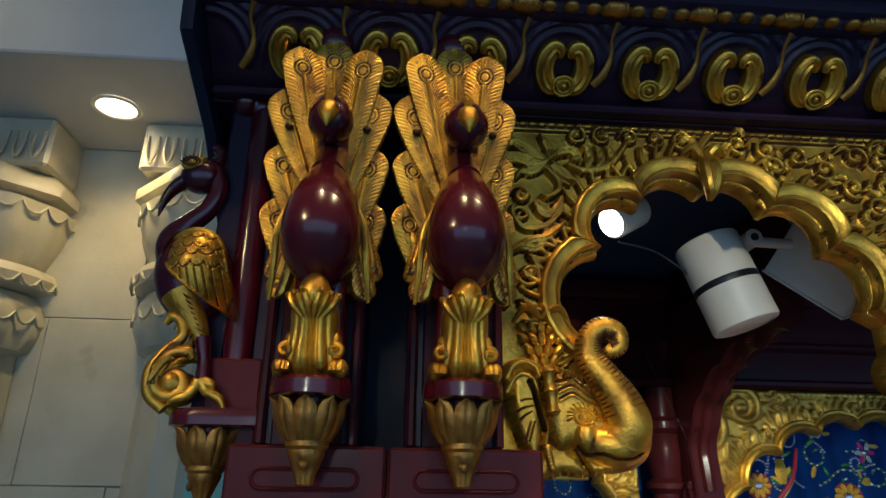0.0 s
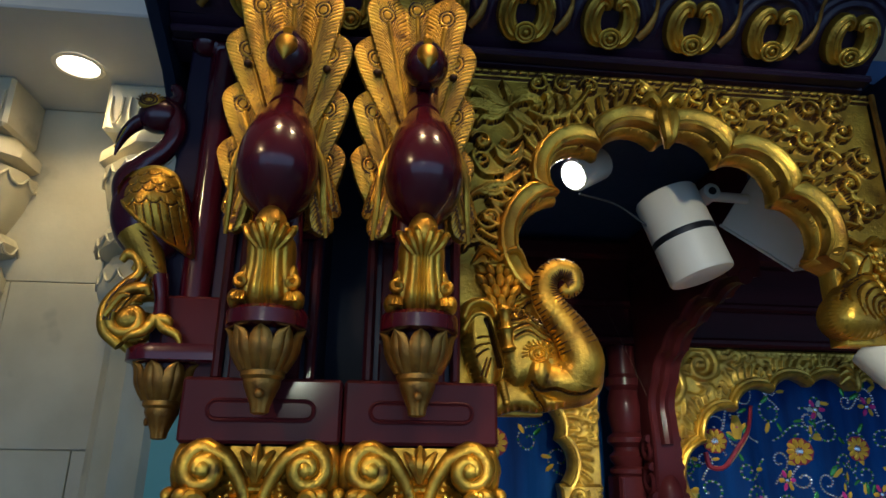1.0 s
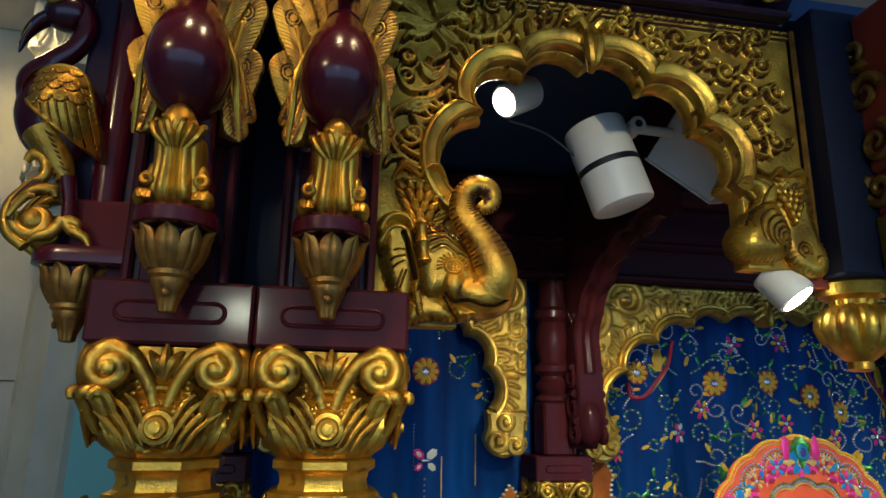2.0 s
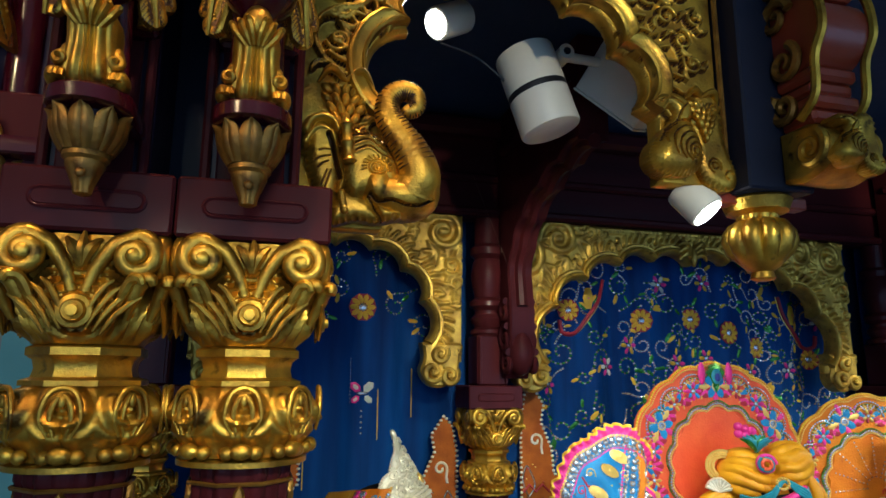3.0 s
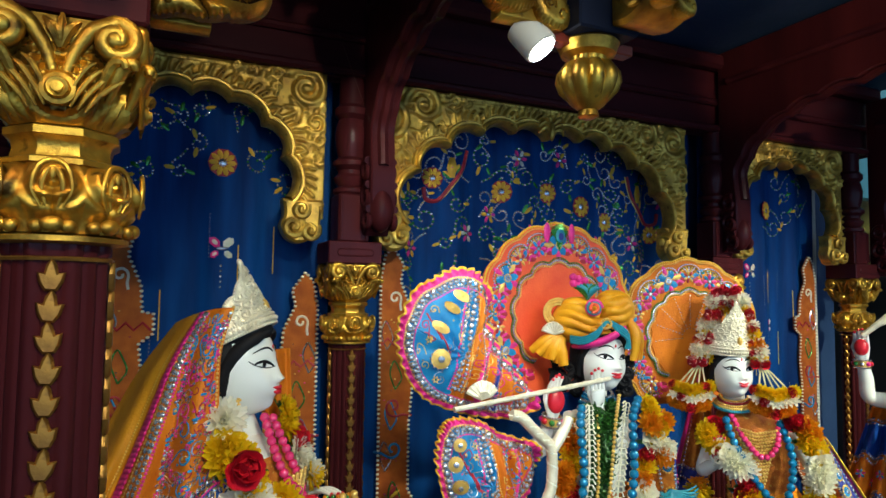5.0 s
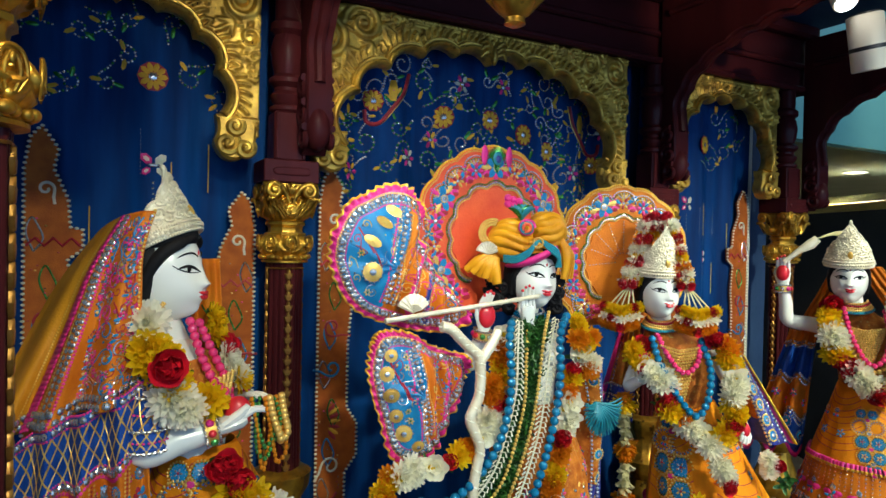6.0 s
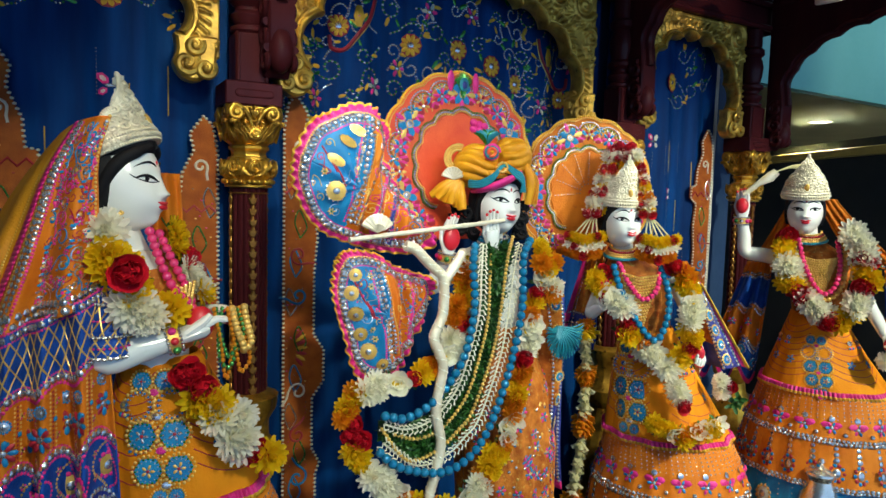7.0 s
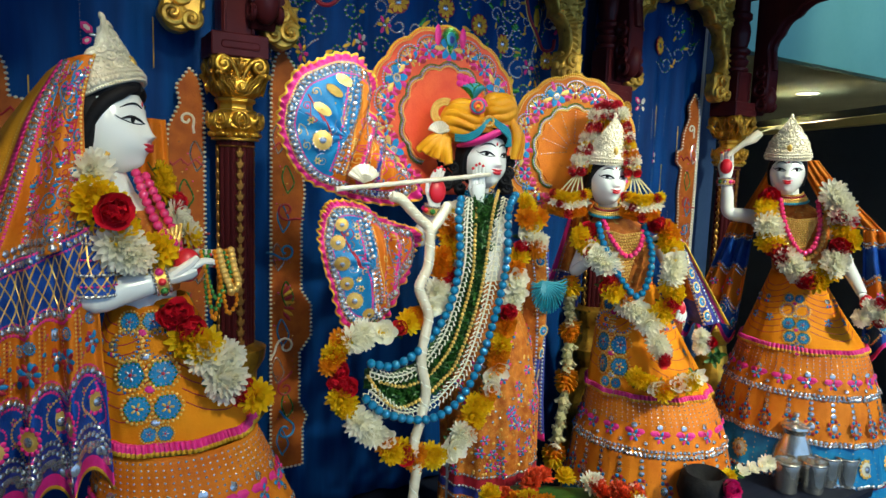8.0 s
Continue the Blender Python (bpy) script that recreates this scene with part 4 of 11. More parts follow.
def peacock_carving():
    """One solid carving: a lacquered bird with gilded feathers, looking along -y; the origin is at the wall, level with its feet."""
    g = Geo()
    n = 32
    rings = []
    for k in np.linspace(0, 1, 18):
        z = 0.078 + 0.138 * k
        r = float(np.interp(k, (0, 0.08, 0.2, 0.35, 0.5, 0.65, 0.8, 0.92, 1), (0.05, 0.50, 0.85, 1.0, 0.97, 0.87, 0.69, 0.48, 0.30)))
        a = np.arange(n) * 2 * math.pi / n
        fwd = 0.070 + 0.016 * math.sin(math.pi * min(1, k * 1.1))
        rings.append(np.column_stack([0.0385 * r * np.cos(a), -fwd + 0.042 * r * np.sin(a), np.full(n, z)]))
    g.add(loft(rings), 0)
    neck = smooth_path([(0, -0.070, 0.205), (0, -0.060, 0.222), (0, -0.050, 0.240), (0, -0.056, 0.262), (0, -0.078, 0.272), (0, -0.096, 0.262)], 8)
    g.add(tube(neck, [0.0180, 0.0165, 0.0165, 0.0175, 0.019, 0.016], 20), 0)
    g.add(ball((0, -0.082, 0.260), (0.0235, 0.025, 0.0235), 24, 16), 0)
    beak = smooth_path([(0, -0.097, 0.264), (0, -0.107, 0.257), (0, -0.113, 0.247), (0, -0.114, 0.236)], 7)
    g.add(tube(beak, [0.0105, 0.0108, 0.0075, 0.0012], 18), 1)
    g.add(tube(smooth_path([(0, -0.084, 0.284), (0, -0.098, 0.281), (0, -0.107, 0.272)], 5), [0.0045, 0.0052, 0.0045], 10), 1)
    for s in (-1, 1):
        g.add(ball((s * 0.0200, -0.090, 0.268), (0.0022, 0.0050, 0.0040), 10, 6), 1)
    g.add(ball((0, -0.076, 0.287), (0.005, 0.007, 0.008), 12, 8), 0)
    for s in (-1, 1):
        # a narrow wing edge beside the breast
        g.add(tube(smooth_path([(s * 0.030, -0.088, 0.170), (s * 0.041, -0.084, 0.140), (s * 0.044, -0.074, 0.105), (s * 0.047, -0.062, 0.074)], 6), [0.0015, 0.0034, 0.0034, 0.0020], 8), 1)
        # feathers that hang in front, below the breast
        for k, (x0, z0, x1, z1, w) in enumerate(((0.030, 0.140, 0.046, 0.078, 0.026), (0.036, 0.165, 0.053, 0.100, 0.022))):
            d = np.array((s * (x1 - x0), z1 - z0))
            m = Matrix.Translation((s * x0, -0.058 + 0.010 * k, z0)) @ Matrix.Rotation(radians(s * 26), 4, "Z") @ Matrix.Rotation(math.atan2(d[0], d[1]), 4, "Y")
            add_feather(g, m, float(np.linalg.norm(d)), w, 70 + k, 0.0014)
        g.add(tube([(s * 0.014, -0.056, 0.10), (s * 0.018, -0.054, 0.05), (s * 0.020, -0.056, 0.006)], [0.010, 0.008, 0.007], 10), 0)
    leaf = acanthus()
    g.add((np.concatenate(leaf.v) * np.array((0.82, 1, 0.84)), leaf.f), 1)
    # the fanned tail
    tips = [(0.0, 0.394, 0.046, 0.000, 0.255, -0.024), (0.039, 0.378, 0.045, 0.012, 0.215, -0.030), (0.053, 0.324, 0.046, 0.018, 0.200, -0.0255), (0.052, 0.258, 0.042, 0.026, 0.150, -0.020), (0.052, 0.196, 0.040, 0.030, 0.095, -0.015)]
    for i, (x, z, w, rx, rz, depth) in enumerate(tips):
        for s in ((1, -1) if x else (1,)):
            root = np.array((s * rx - 0.003, rz))
            d = np.array((s * x - 0.009, z)) - root
            ln = float(np.linalg.norm(d))
            m = Matrix.Translation((root[0], depth - 0.001 * (s > 0), root[1])) @ Matrix.Rotation(math.atan2(d[0], d[1]), 4, "Y") @ Matrix.Rotation(radians(3), 4, "X") @ Matrix.Rotation(radians(-9 * s if x else 0), 4, "Z")
            add_feather(g, m, ln, w, 40 + i)
    for s in (-1, 1):
        g.add(ball((s * 0.042 - 0.008, -0.040, 0.276), (0.0048, 0.005, 0.0042), 10, 7), 2)
    g.add(box(-0.040, 0.040, -0.014, 0.004, 0.09, 0.32, 0.004), 0)
    g.add(ball((-0.010, -0.018, 0.400), (0.0235, 0.022, 0.023), 22, 14), 0)
    return g


def profile_bird():
    """One solid carving of a bird in profile that looks along -x: an arched neck, a scaled wing, a scroll under its breast."""
    g = Geo()
    flat3 = lambda pts, y=0.0: smooth_path([(x, y, z) for x, z in pts], 7)
    g.add(ball((-0.010, 0.0, 0.144), (0.043, 0.031, 0.056), 36, 24, (0, -12, 0)), 0)
    g.add(tube(flat3([(-0.034, 0.160), (-0.040, 0.184), (-0.026, 0.204), (-0.006, 0.224), (0.003, 0.248), (-0.003, 0.270), (-0.016, 0.276)]), [0.020, 0.0165, 0.0125, 0.0110, 0.0112, 0.0130, 0.0160], 22), 0)
    g.add(ball((-0.018, 0.0, 0.266), (0.025, 0.020, 0.021), 28, 18, (0, -8, 0)), 0)
    g.add(tube(flat3([(-0.032, 0.262), (-0.046, 0.252), (-0.056, 0.236), (-0.061, 0.214)]), [0.0115, 0.0095, 0.0065, 0.0012], 16, 0.8), 0)
    g.add(tube(flat3([(-0.036, 0.262), (-0.049, 0.249), (-0.060, 0.220)], -0.0075), [0.0006, 0.0010, 0.0006], 5), 1)
    g.add(tube(flat3([(-0.006, 0.280), (0.000, 0.292), (-0.004, 0.303), (-0.010, 0.304)]), [0.0100, 0.0070, 0.0065, 0.0050], 14), 0)
    # the eye with its lids and a row of small feathers over it
    g.add(ball((-0.026, -0.0165, 0.275), (0.013, 0.005, 0.0085), 20, 10, (0, -10, 0)), 1)
    for r in (0.0075, 0.0045):
        g.add(tube([(-0.026 + r * 1.25 * math.cos(a), -0.0215, 0.2755 + r * 0.8 * math.sin(a)) for a in np.linspace(0, 2 * math.pi, 20)], 0.0011, 6, caps=False), 2)
    g.add(ball((-0.026, -0.0215, 0.2755), (0.0026, 0.0018, 0.0024), 10, 6), 1)
    for k in range(9):
        a = math.pi * (0.92 - 0.10 * k)
        g.add(tube([(-0.026 + 0.0125 * math.cos(a), -0.0180, 0.2745 + 0.0085 * math.sin(a)), (-0.026 + 0.0165 * math.cos(a), -0.0150, 0.2765 + 0.0115 * math.sin(a))], 0.0012, 5), 1)
    # wing: scales above, long flutes below
    st = 0.0009
    out = smooth_path([(-0.043, 0.166), (-0.034, 0.183), (-0.016, 0.192), (0.008, 0.191), (0.024, 0.176), (0.034, 0.140), (0.044, 0.094), (0.026, 0.101), (0.008, 0.111), (-0.018, 0.129), (-0.038, 0.150), (-0.043, 0.166)], 8)[:-1]
    X, Z = np.meshgrid(np.arange(-0.046, 0.047, st), np.arange(0.090, 0.196, st))
    keep = inside(X, Z, [tuple(p) for p in out])
    far = np.full(X.shape, 9.0)
    for p in out:
        far = np.minimum(far, np.hypot(X - p[0], Z - p[1]))
    h = 0.043 - 0.20 * ((X + 0.004) / 0.1) ** 2 - 0.10 * ((Z - 0.150) / 0.1) ** 2 + 0.0022 * np.exp(-((far - 0.0022) / 0.0014) ** 2)
    cut = np.zeros_like(X)
    for row in range(4):
        for k in range(7):
            x, z = -0.044 + 0.0135 * k + 0.0065 * (row % 2), 0.183 - 0.0125 * row + 0.0012 * k * (row > 1)
            emboss(cut, X, Z, [(x + 0.0066 * math.cos(a), z + 0.0060 * math.sin(a)) for a in np.linspace(math.pi * 1.02, math.pi * 1.98, 9)], 0.0009, 0.0009, 0.0016)
            for j in (-1, 1):
                emboss(cut, X, Z, [(x + 0.0010 * j - 0.001, z - 0.0005), (x + 0.0022 * j + 0.001, z - 0.0040)], 0.0007, 0.0004, 0.0009)
    for k in range(12):
        x = -0.038 + 0.0078 * k
        emboss(cut, X, Z, smooth_path([(x, 0.136 + 0.0012 * k), (x + 0.0050, 0.116), (x + 0.0085, 0.094)], 5), 0.0011, 0.0009, 0.0018)
    cut[far < 0.0035] = 0
    add_relief(g, X, Z, h - cut, keep, -0.022, 1, 2, cut > 0.0006)
    # feathered thigh, shin and claws
    g.add(tube(flat3([(-0.016, 0.120), (-0.004, 0.098), (0.006, 0.080), (0.012, 0.066)], -0.012), [0.022, 0.0165, 0.0115, 0.0075], 18), 1)
    for k in range(9):
        x, z = -0.010 + 0.0026 * k, 0.116 - 0.0056 * k
        for j in (-1, 1):
            g.add(tube(smooth_path([(x, -0.031 + 0.0014 * k, z), (x + 0.006 * j, -0.030 + 0.0015 * k, z - 0.005), (x + (0.013 - 0.0008 * k) * j, -0.022 + 0.0012 * k, z - 0.007)], 3), [0.0008, 0.0012, 0.0006], 5), 2)
    g.add(tube(flat3([(0.013, 0.072), (0.018, 0.046), (0.021, 0.018)], -0.014), [0.0085, 0.0072, 0.0080], 14), 0)
    for path in ([(0.019, 0.026), (0.028, 0.014), (0.040, 0.008), (0.046, -0.002)], [(0.018, 0.026), (0.010, 0.012), (-0.004, 0.006), (-0.010, 0.000)], [(0.022, 0.024), (0.030, 0.022), (0.034, 0.016)]):
        g.add(tube(flat3(path, -0.024), [0.0060, 0.0058, 0.0046, 0.0020], 10), 1)
    # the scroll with its leaves
    for y in (-0.020, 0.016):
        p = spiral(-0.010, 0.024, 0.0185, 1.25, math.pi * 0.9, 1)
        g.add(tube(np.column_stack([p[:, 0], np.full(len(p), y), p[:, 1]]), [0.0075, 0.0050], 10), 1)
        g.add(ball((-0.010, y, 0.024), (0.013, 0.009, 0.013), 16, 10), 1)
        g.add(tube(flat3([(-0.014, -0.004), (-0.031, 0.012), (-0.033, 0.036), (-0.020, 0.056), (-0.006, 0.072), (-0.010, 0.088), (-0.020, 0.092), (-0.026, 0.084)], y), [0.006, 0.0070, 0.0065, 0.0065, 0.0055, 0.0060, 0.0060, 0.0035], 12), 1)
        g.add(tube(flat3([(-0.028, 0.036), (-0.012, 0.052), (0.004, 0.054), (0.009, 0.047)], y - 0.006), [0.0040, 0.0065, 0.0062, 0.0025], 10), 1)
        g.add(tube(flat3([(-0.030, 0.024), (-0.018, 0.044), (-0.008, 0.046)], y - 0.009), [0.0030, 0.0046, 0.0020], 8), 1)
        for k in range(3):
            g.add(tube(flat3([(-0.031 + 0.003 * k, 0.020), (-0.028 + 0.003 * k, 0.042), (-0.012 + 0.003 * k, 0.064)], y - 0.0085), 0.0009, 5), 2)
    # lacquered back with a rounded head
    g.add(tube(smooth_path([(0.046, 0.010, 0.0), (0.046, 0.010, 0.20), (0.045, 0.010, 0.345), (0.040, 0.008, 0.366), (0.026, 0.004, 0.372)], 6), [0.018, 0.018, 0.018, 0.018, 0.016], 18), 0)
    g.add(ball((0.022, 0.004, 0.370), (0.019, 0.020, 0.017), 20, 12), 0)
    return g


bird_mesh = peacock_carving().mesh("peacock_carving", [LACQUER, GOLD, GOLD_STAIN_SHADE])
profile_mesh = profile_bird().mesh("peacock_carving", [LACQUER, GOLD, GOLD_STAIN_SHADE])


def peacock(at, label, mesh=None):
    ob = new("peacock_carving", mesh or bird_mesh)
    ob.matrix_world = at
    return tagged(ob, label, "carving", "carved peacock brackets")


def pedestal(at):
    """The small shelf under a carved bird, with a lotus and a drop below."""
    ped = thing("peacock_pedestal", "maroon wooden shelf with a hanging gilded lotus below", "bracket", at, group="shelves under the peacocks")
    half = [(0.036 * math.cos(a), -0.062 + 0.036 * math.sin(a)) for a in np.linspace(math.pi, 2 * math.pi, 17)]
    ring = [(-0.036, 0.0)] + half + [(0.036, 0.0)]
    zs, ins = (-0.018, -0.016, -0.010, -0.004, 0.0), (0.94, 1.0, 1.0, 1.0, 0.95)
    rings = [np.column_stack([np.array(ring)[:, 0] * k, np.array(ring)[:, 1] * k, np.full(len(ring), z)]) for z, k in zip(zs, ins)]
    part("shelf", geo(loft(rings)), LACQUER, ped)
    m = Matrix.Translation((0, -0.056, 0))
    part("cup", geo(lathe([(0.013, -0.062), (0.0165, -0.058), (0.0185, -0.045), (0.020, -0.018)], 28), at=m), WOOD_BLACK, ped)
    u = np.linspace(-1, 1, 9)
    rings = []
    for s in np.linspace(0, 1, 14):
        w = 0.0104 * (0.66 + 0.34 * math.sin(min(1, s / 0.6) * math.pi / 2) if s < 0.6 else math.sqrt(max(0.004, 1 - ((s - 0.6) / 0.4) ** 2)))
        r = 0.0185 + 0.0115 * math.sin(min(1.0, s * 1.5) * math.pi / 2) - 0.002 * s + 0.0060 * s ** 6
        z = -0.0545 + 0.0370 * s
        outer = [(r + 0.0034 * (1 - q * q) - 0.0016 * math.exp(-(q / 0.16) ** 2), w * q, z) for q in u]
        inner = [(r - 0.0022, w * q, z) for q in u[::-1]]
        rings.append(outer + inner)
    mesh = geo(loft(rings)).mesh("petal", [GOLD_OLD])
    for k in range(9):
        ob = new("petal", mesh)
        ob.parent = ped
        ob.matrix_local = m @ Matrix.Rotation(k * 2 * math.pi / 9 - math.pi / 2, 4, "Z")
    drop = part("drop", geo(lathe([(0.0045, -0.092), (0.0075, -0.0905), (0.0085, -0.084), (0.0130, -0.073), (0.0165, -0.066), (0.0165, -0.062), (0.0195, -0.059), (0.0195, -0.0545), (0.010, -0.052)], 40, lambda a, r, z: r * (1 + 0.06 * math.cos(8 * a) * (z < -0.066))), at=m), GOLD_OLD, ped)
    part("drop_boss", geo(ball((0, -0.0135, -0.0745), (0.0046, 0.003, 0.0046), 10, 7), at=m), GOLD_OLD, drop)


for x, z, what in ((-0.093, 2.094, "maroon lacquered peacock carving with gilded fanned tail"), (0.046, 2.094, "maroon lacquered peacock carving with gilded tail feathers")):
    peacock(pose(x, FACE_Y - 0.004, z), what)
    pedestal(pose(x, FACE_Y - 0.008, z))
peacock(pose(-0.235, 0.965, 2.076), "maroon peacock carving in profile with a gilded wing", profile_mesh)
pedestal(pose(-0.150, 0.968, 2.074, 0, 0, -90))

# the front arch with its elephant
XC = 0.352
left = cusped([(0.196, 2.158), (0.217, 2.268), (0.271, 2.330), (XC, 2.352)], [0.040, 0.036, 0.026])
right = [np.column_stack([2 * XC - l[::-1, 0], l[::-1, 1]]) for l in left[1:]][::-1]
right[1] = arc((2 * XC - 0.271, 2.330), (0.501, 2.280), 0.030, 12)
right.append(arc((0.501, 2.280), (0.536, 2.206), 0.028, 12))
FRONT_ROLL = [(0.002, -0.012), (0.003, -0.018), (0.006, -0.020), (0.008, -0.018), (0.016, -0.019), (0.020, -0.022), (0.023, -0.021), (0.025, -0.016), (0.025, 0.010), (0.014, 0.024), (0.002, 0.026), (-0.003, 0.024), (-0.004, 0.018), (-0.001, 0.009), (0.004, 0.004), (0.002, -0.004)]


def acanthus_stroke(h, X, Z, pts, w, height, lines=3):
    """A fat carved leaf along pts: parallel veins that run together at its tip."""
    height *= 1.3
    p = smooth_path(pts, 6)
    t = np.gradient(p, axis=0)
    t /= np.linalg.norm(t, axis=1)[:, None] + 1e-9
    nrm = np.column_stack([-t[:, 1], t[:, 0]])
    k = np.linspace(0, 1, len(p))
    belly = np.sin(math.pi * (0.12 + 0.86 * k)) ** 0.8
    for j in range(lines):
        o = (j - (lines - 1) / 2) * w * 2 / lines
        emboss(h, X, Z, p + nrm * (o * belly)[:, None], w * 0.62 / lines + 0.0012, 0.0016, height * (1 - 0.25 * abs(o) / w), w * 1.25 / lines)


def front_extra(h, X, Z, rng):
    A = lambda pts, w=0.006, ht=0.012, lines=3: acanthus_stroke(h, X, Z, pts, w, ht, lines)
    # palmette in the corner
    A([(0.159, 2.380), (0.140, 2.390), (0.118, 2.404), (0.100, 2.402)], 0.008, 0.013, 4)
    A([(0.157, 2.378), (0.138, 2.378), (0.118, 2.384), (0.104, 2.376), (0.100, 2.366)], 0.008, 0.013, 4)
    A([(0.155, 2.374), (0.140, 2.366), (0.126, 2.366), (0.118, 2.356)], 0.005, 0.011)
    A([(0.162, 2.384), (0.174, 2.394), (0.190, 2.396), (0.195, 2.386), (0.187, 2.382)], 0.006, 0.013)
    A([(0.160, 2.386), (0.160, 2.400), (0.150, 2.418)], 0.006, 0.012)
    A([(0.164, 2.378), (0.178, 2.366), (0.192, 2.354)], 0.006, 0.012)
    A([(0.160, 2.374), (0.168, 2.360), (0.184, 2.350)], 0.004, 0.010)
    # leaf along the top
    A([(0.182, 2.377), (0.206, 2.370), (0.232, 2.378), (0.252, 2.399), (0.262, 2.416)], 0.0045, 0.012)
    for x in (0.206, 0.220, 0.234):
        A([(x, 2.376), (x + 0.006, 2.386), (x + 0.004, 2.400), (x - 0.003, 2.404)], 0.0055, 0.011)
    # stem that curls down with its leaves
    A([(0.157, 2.370), (0.170, 2.356), (0.170, 2.342), (0.158, 2.333), (0.148, 2.335)], 0.0035, 0.013, 2)
    A([(0.140, 2.324), (0.152, 2.312), (0.164, 2.314), (0.174, 2.334)], 0.007, 0.012, 4)
    emboss(h, X, Z, spiral(0.124, 2.334, 0.0125, 1.35, math.pi * 0.9, -1), 0.0036, 0.0030, 0.012)
    emboss(h, X, Z, [(0.126, 2.333), (0.127, 2.333)], 0.0055, 0.0055, 0.014)
    A([(0.174, 2.332), (0.170, 2.312), (0.150, 2.294), (0.126, 2.292), (0.113, 2.312), (0.116, 2.322)], 0.0035, 0.012, 2)
    emboss(h, X, Z, spiral(0.124, 2.309, 0.0105, 1.2, math.pi, -1), 0.0036, 0.0028, 0.011)
    A([(0.176, 2.300), (0.156, 2.282), (0.134, 2.276), (0.112, 2.262), (0.104, 2.246)], 0.005, 0.012, 3)
    A([(0.150, 2.286), (0.162, 2.296), (0.160, 2.306)], 0.004, 0.010, 2)
    A([(0.112, 2.262), (0.124, 2.268), (0.138, 2.266), (0.150, 2.272), (0.162, 2.268)], 0.0055, 0.011, 3)
    A([(0.134, 2.256), (0.148, 2.252), (0.158, 2.258), (0.168, 2.252)], 0.0045, 0.011, 3)
    emboss(h, X, Z, spiral(0.132, 2.235, 0.0150, 1.4, math.pi * 1.1, 1), 0.0036, 0.0030, 0.012)
    emboss(h, X, Z, [(0.133, 2.235), (0.134, 2.235)], 0.0060, 0.0060, 0.014)
    A([(0.104, 2.250), (0.106, 2.230), (0.116, 2.212), (0.130, 2.200), (0.133, 2.186)], 0.003, 0.010, 2)
    A([(0.120, 2.206), (0.108, 2.204), (0.102, 2.194)], 0.004, 0.009, 2)
    A([(0.160, 2.232), (0.168, 2.222), (0.166, 2.206)], 0.005, 0.010, 2)
    for x, z in ((0.173, 2.148), (0.178, 2.166), (0.168, 2.134)):
        emboss(h, X, Z, spiral(x, z, 0.009, 1.1, 0.8, 1), 0.0030, 0.0024, 0.010)
    # scrolls under the cornice
    for k in range(5):
        emboss(h, X, Z, spiral(0.196 + 0.034 * k, 2.420, 0.0125, 1.3, 1.0 + k, 1 if k % 2 else -1), 0.0034, 0.0028, 0.011)
        emboss(h, X, Z, [(0.196 + 0.034 * k, 2.420), (0.197 + 0.034 * k, 2.420)], 0.005, 0.005, 0.013)
    # spray over the crown of the arch
    for s in (-1, 1):
        emboss(h, X, Z, spiral(XC + s * 0.016, 2.398, 0.011, 1.3, math.pi / 2, s), 0.0040, 0.0030, 0.013)
        A([(XC, 2.405), (XC + s * 0.008, 2.420), (XC + s * 0.024, 2.432)], 0.005, 0.012)
    # scrolls that run down the far side
    for k, (x, z) in enumerate(((0.405, 2.418), (0.442, 2.412), (0.480, 2.404), (0.515, 2.388), (0.548, 2.364), (0.575, 2.336), (0.597, 2.304), (0.612, 2.270), (0.450, 2.388), (0.560, 2.408), (0.600, 2.380), (0.622, 2.340), (0.596, 2.420))):
        emboss(h, X, Z, spiral(x, z, 0.0150, 1.4, 1.3 * k, 1 if k % 2 else -1), 0.0040, 0.0030, 0.012)
        emboss(h, X, Z, [(x, z), (x + 0.001, z)], 0.0050, 0.0050, 0.013)
        for j in range(2):
            a = 1.3 * k + 2.2 * j + 0.9
            c, s = math.cos(a), math.sin(a)
            A([(x + c * 0.014, z + s * 0.014), (x + c * 0.020 - s * 0.006, z + s * 0.020 + c * 0.006), (x + c * 0.020 - s * 0.016, z + s * 0.020 + c * 0.016)], 0.0045, 0.010, 2)


arch = carved_arch("front_arch", "gilded cusped front arch carved with scrolls and grapes", 0.968, 0.062, 0.652, 2.442, 2.012, left + right,
                   [[(0.19, 2.0), (0.56, 2.0), (0.56, 2.19), (0.5, 2.22), (0.19, 2.2)], [(0.5, 2.0), (0.7, 2.0), (0.7, 2.10), (0.5, 2.10)]],
                   0.0014, GOLD, (), 5, front_extra, FRONT_ROLL, 0.014, 1.0)
g = Geo()
for k in (-1, 1):
    g.add(tube(smooth_path([(XC, -0.022, 2.392), (XC + k * 0.006, -0.032, 2.370), (XC + k * 0.003, -0.030, 2.345), (XC, -0.020, 2.332)], 5), [0.007, 0.008, 0.007, 0.003], 8))
    g.add(tube(smooth_path([(XC, -0.020, 2.385), (XC + k * 0.014, -0.026, 2.402), (XC + k * 0.026, -0.018, 2.396)], 5), [0.005, 0.006, 0.003], 7))
part("keystone_leaf", g, GOLD, arch, "small gilded leaf at the crown")


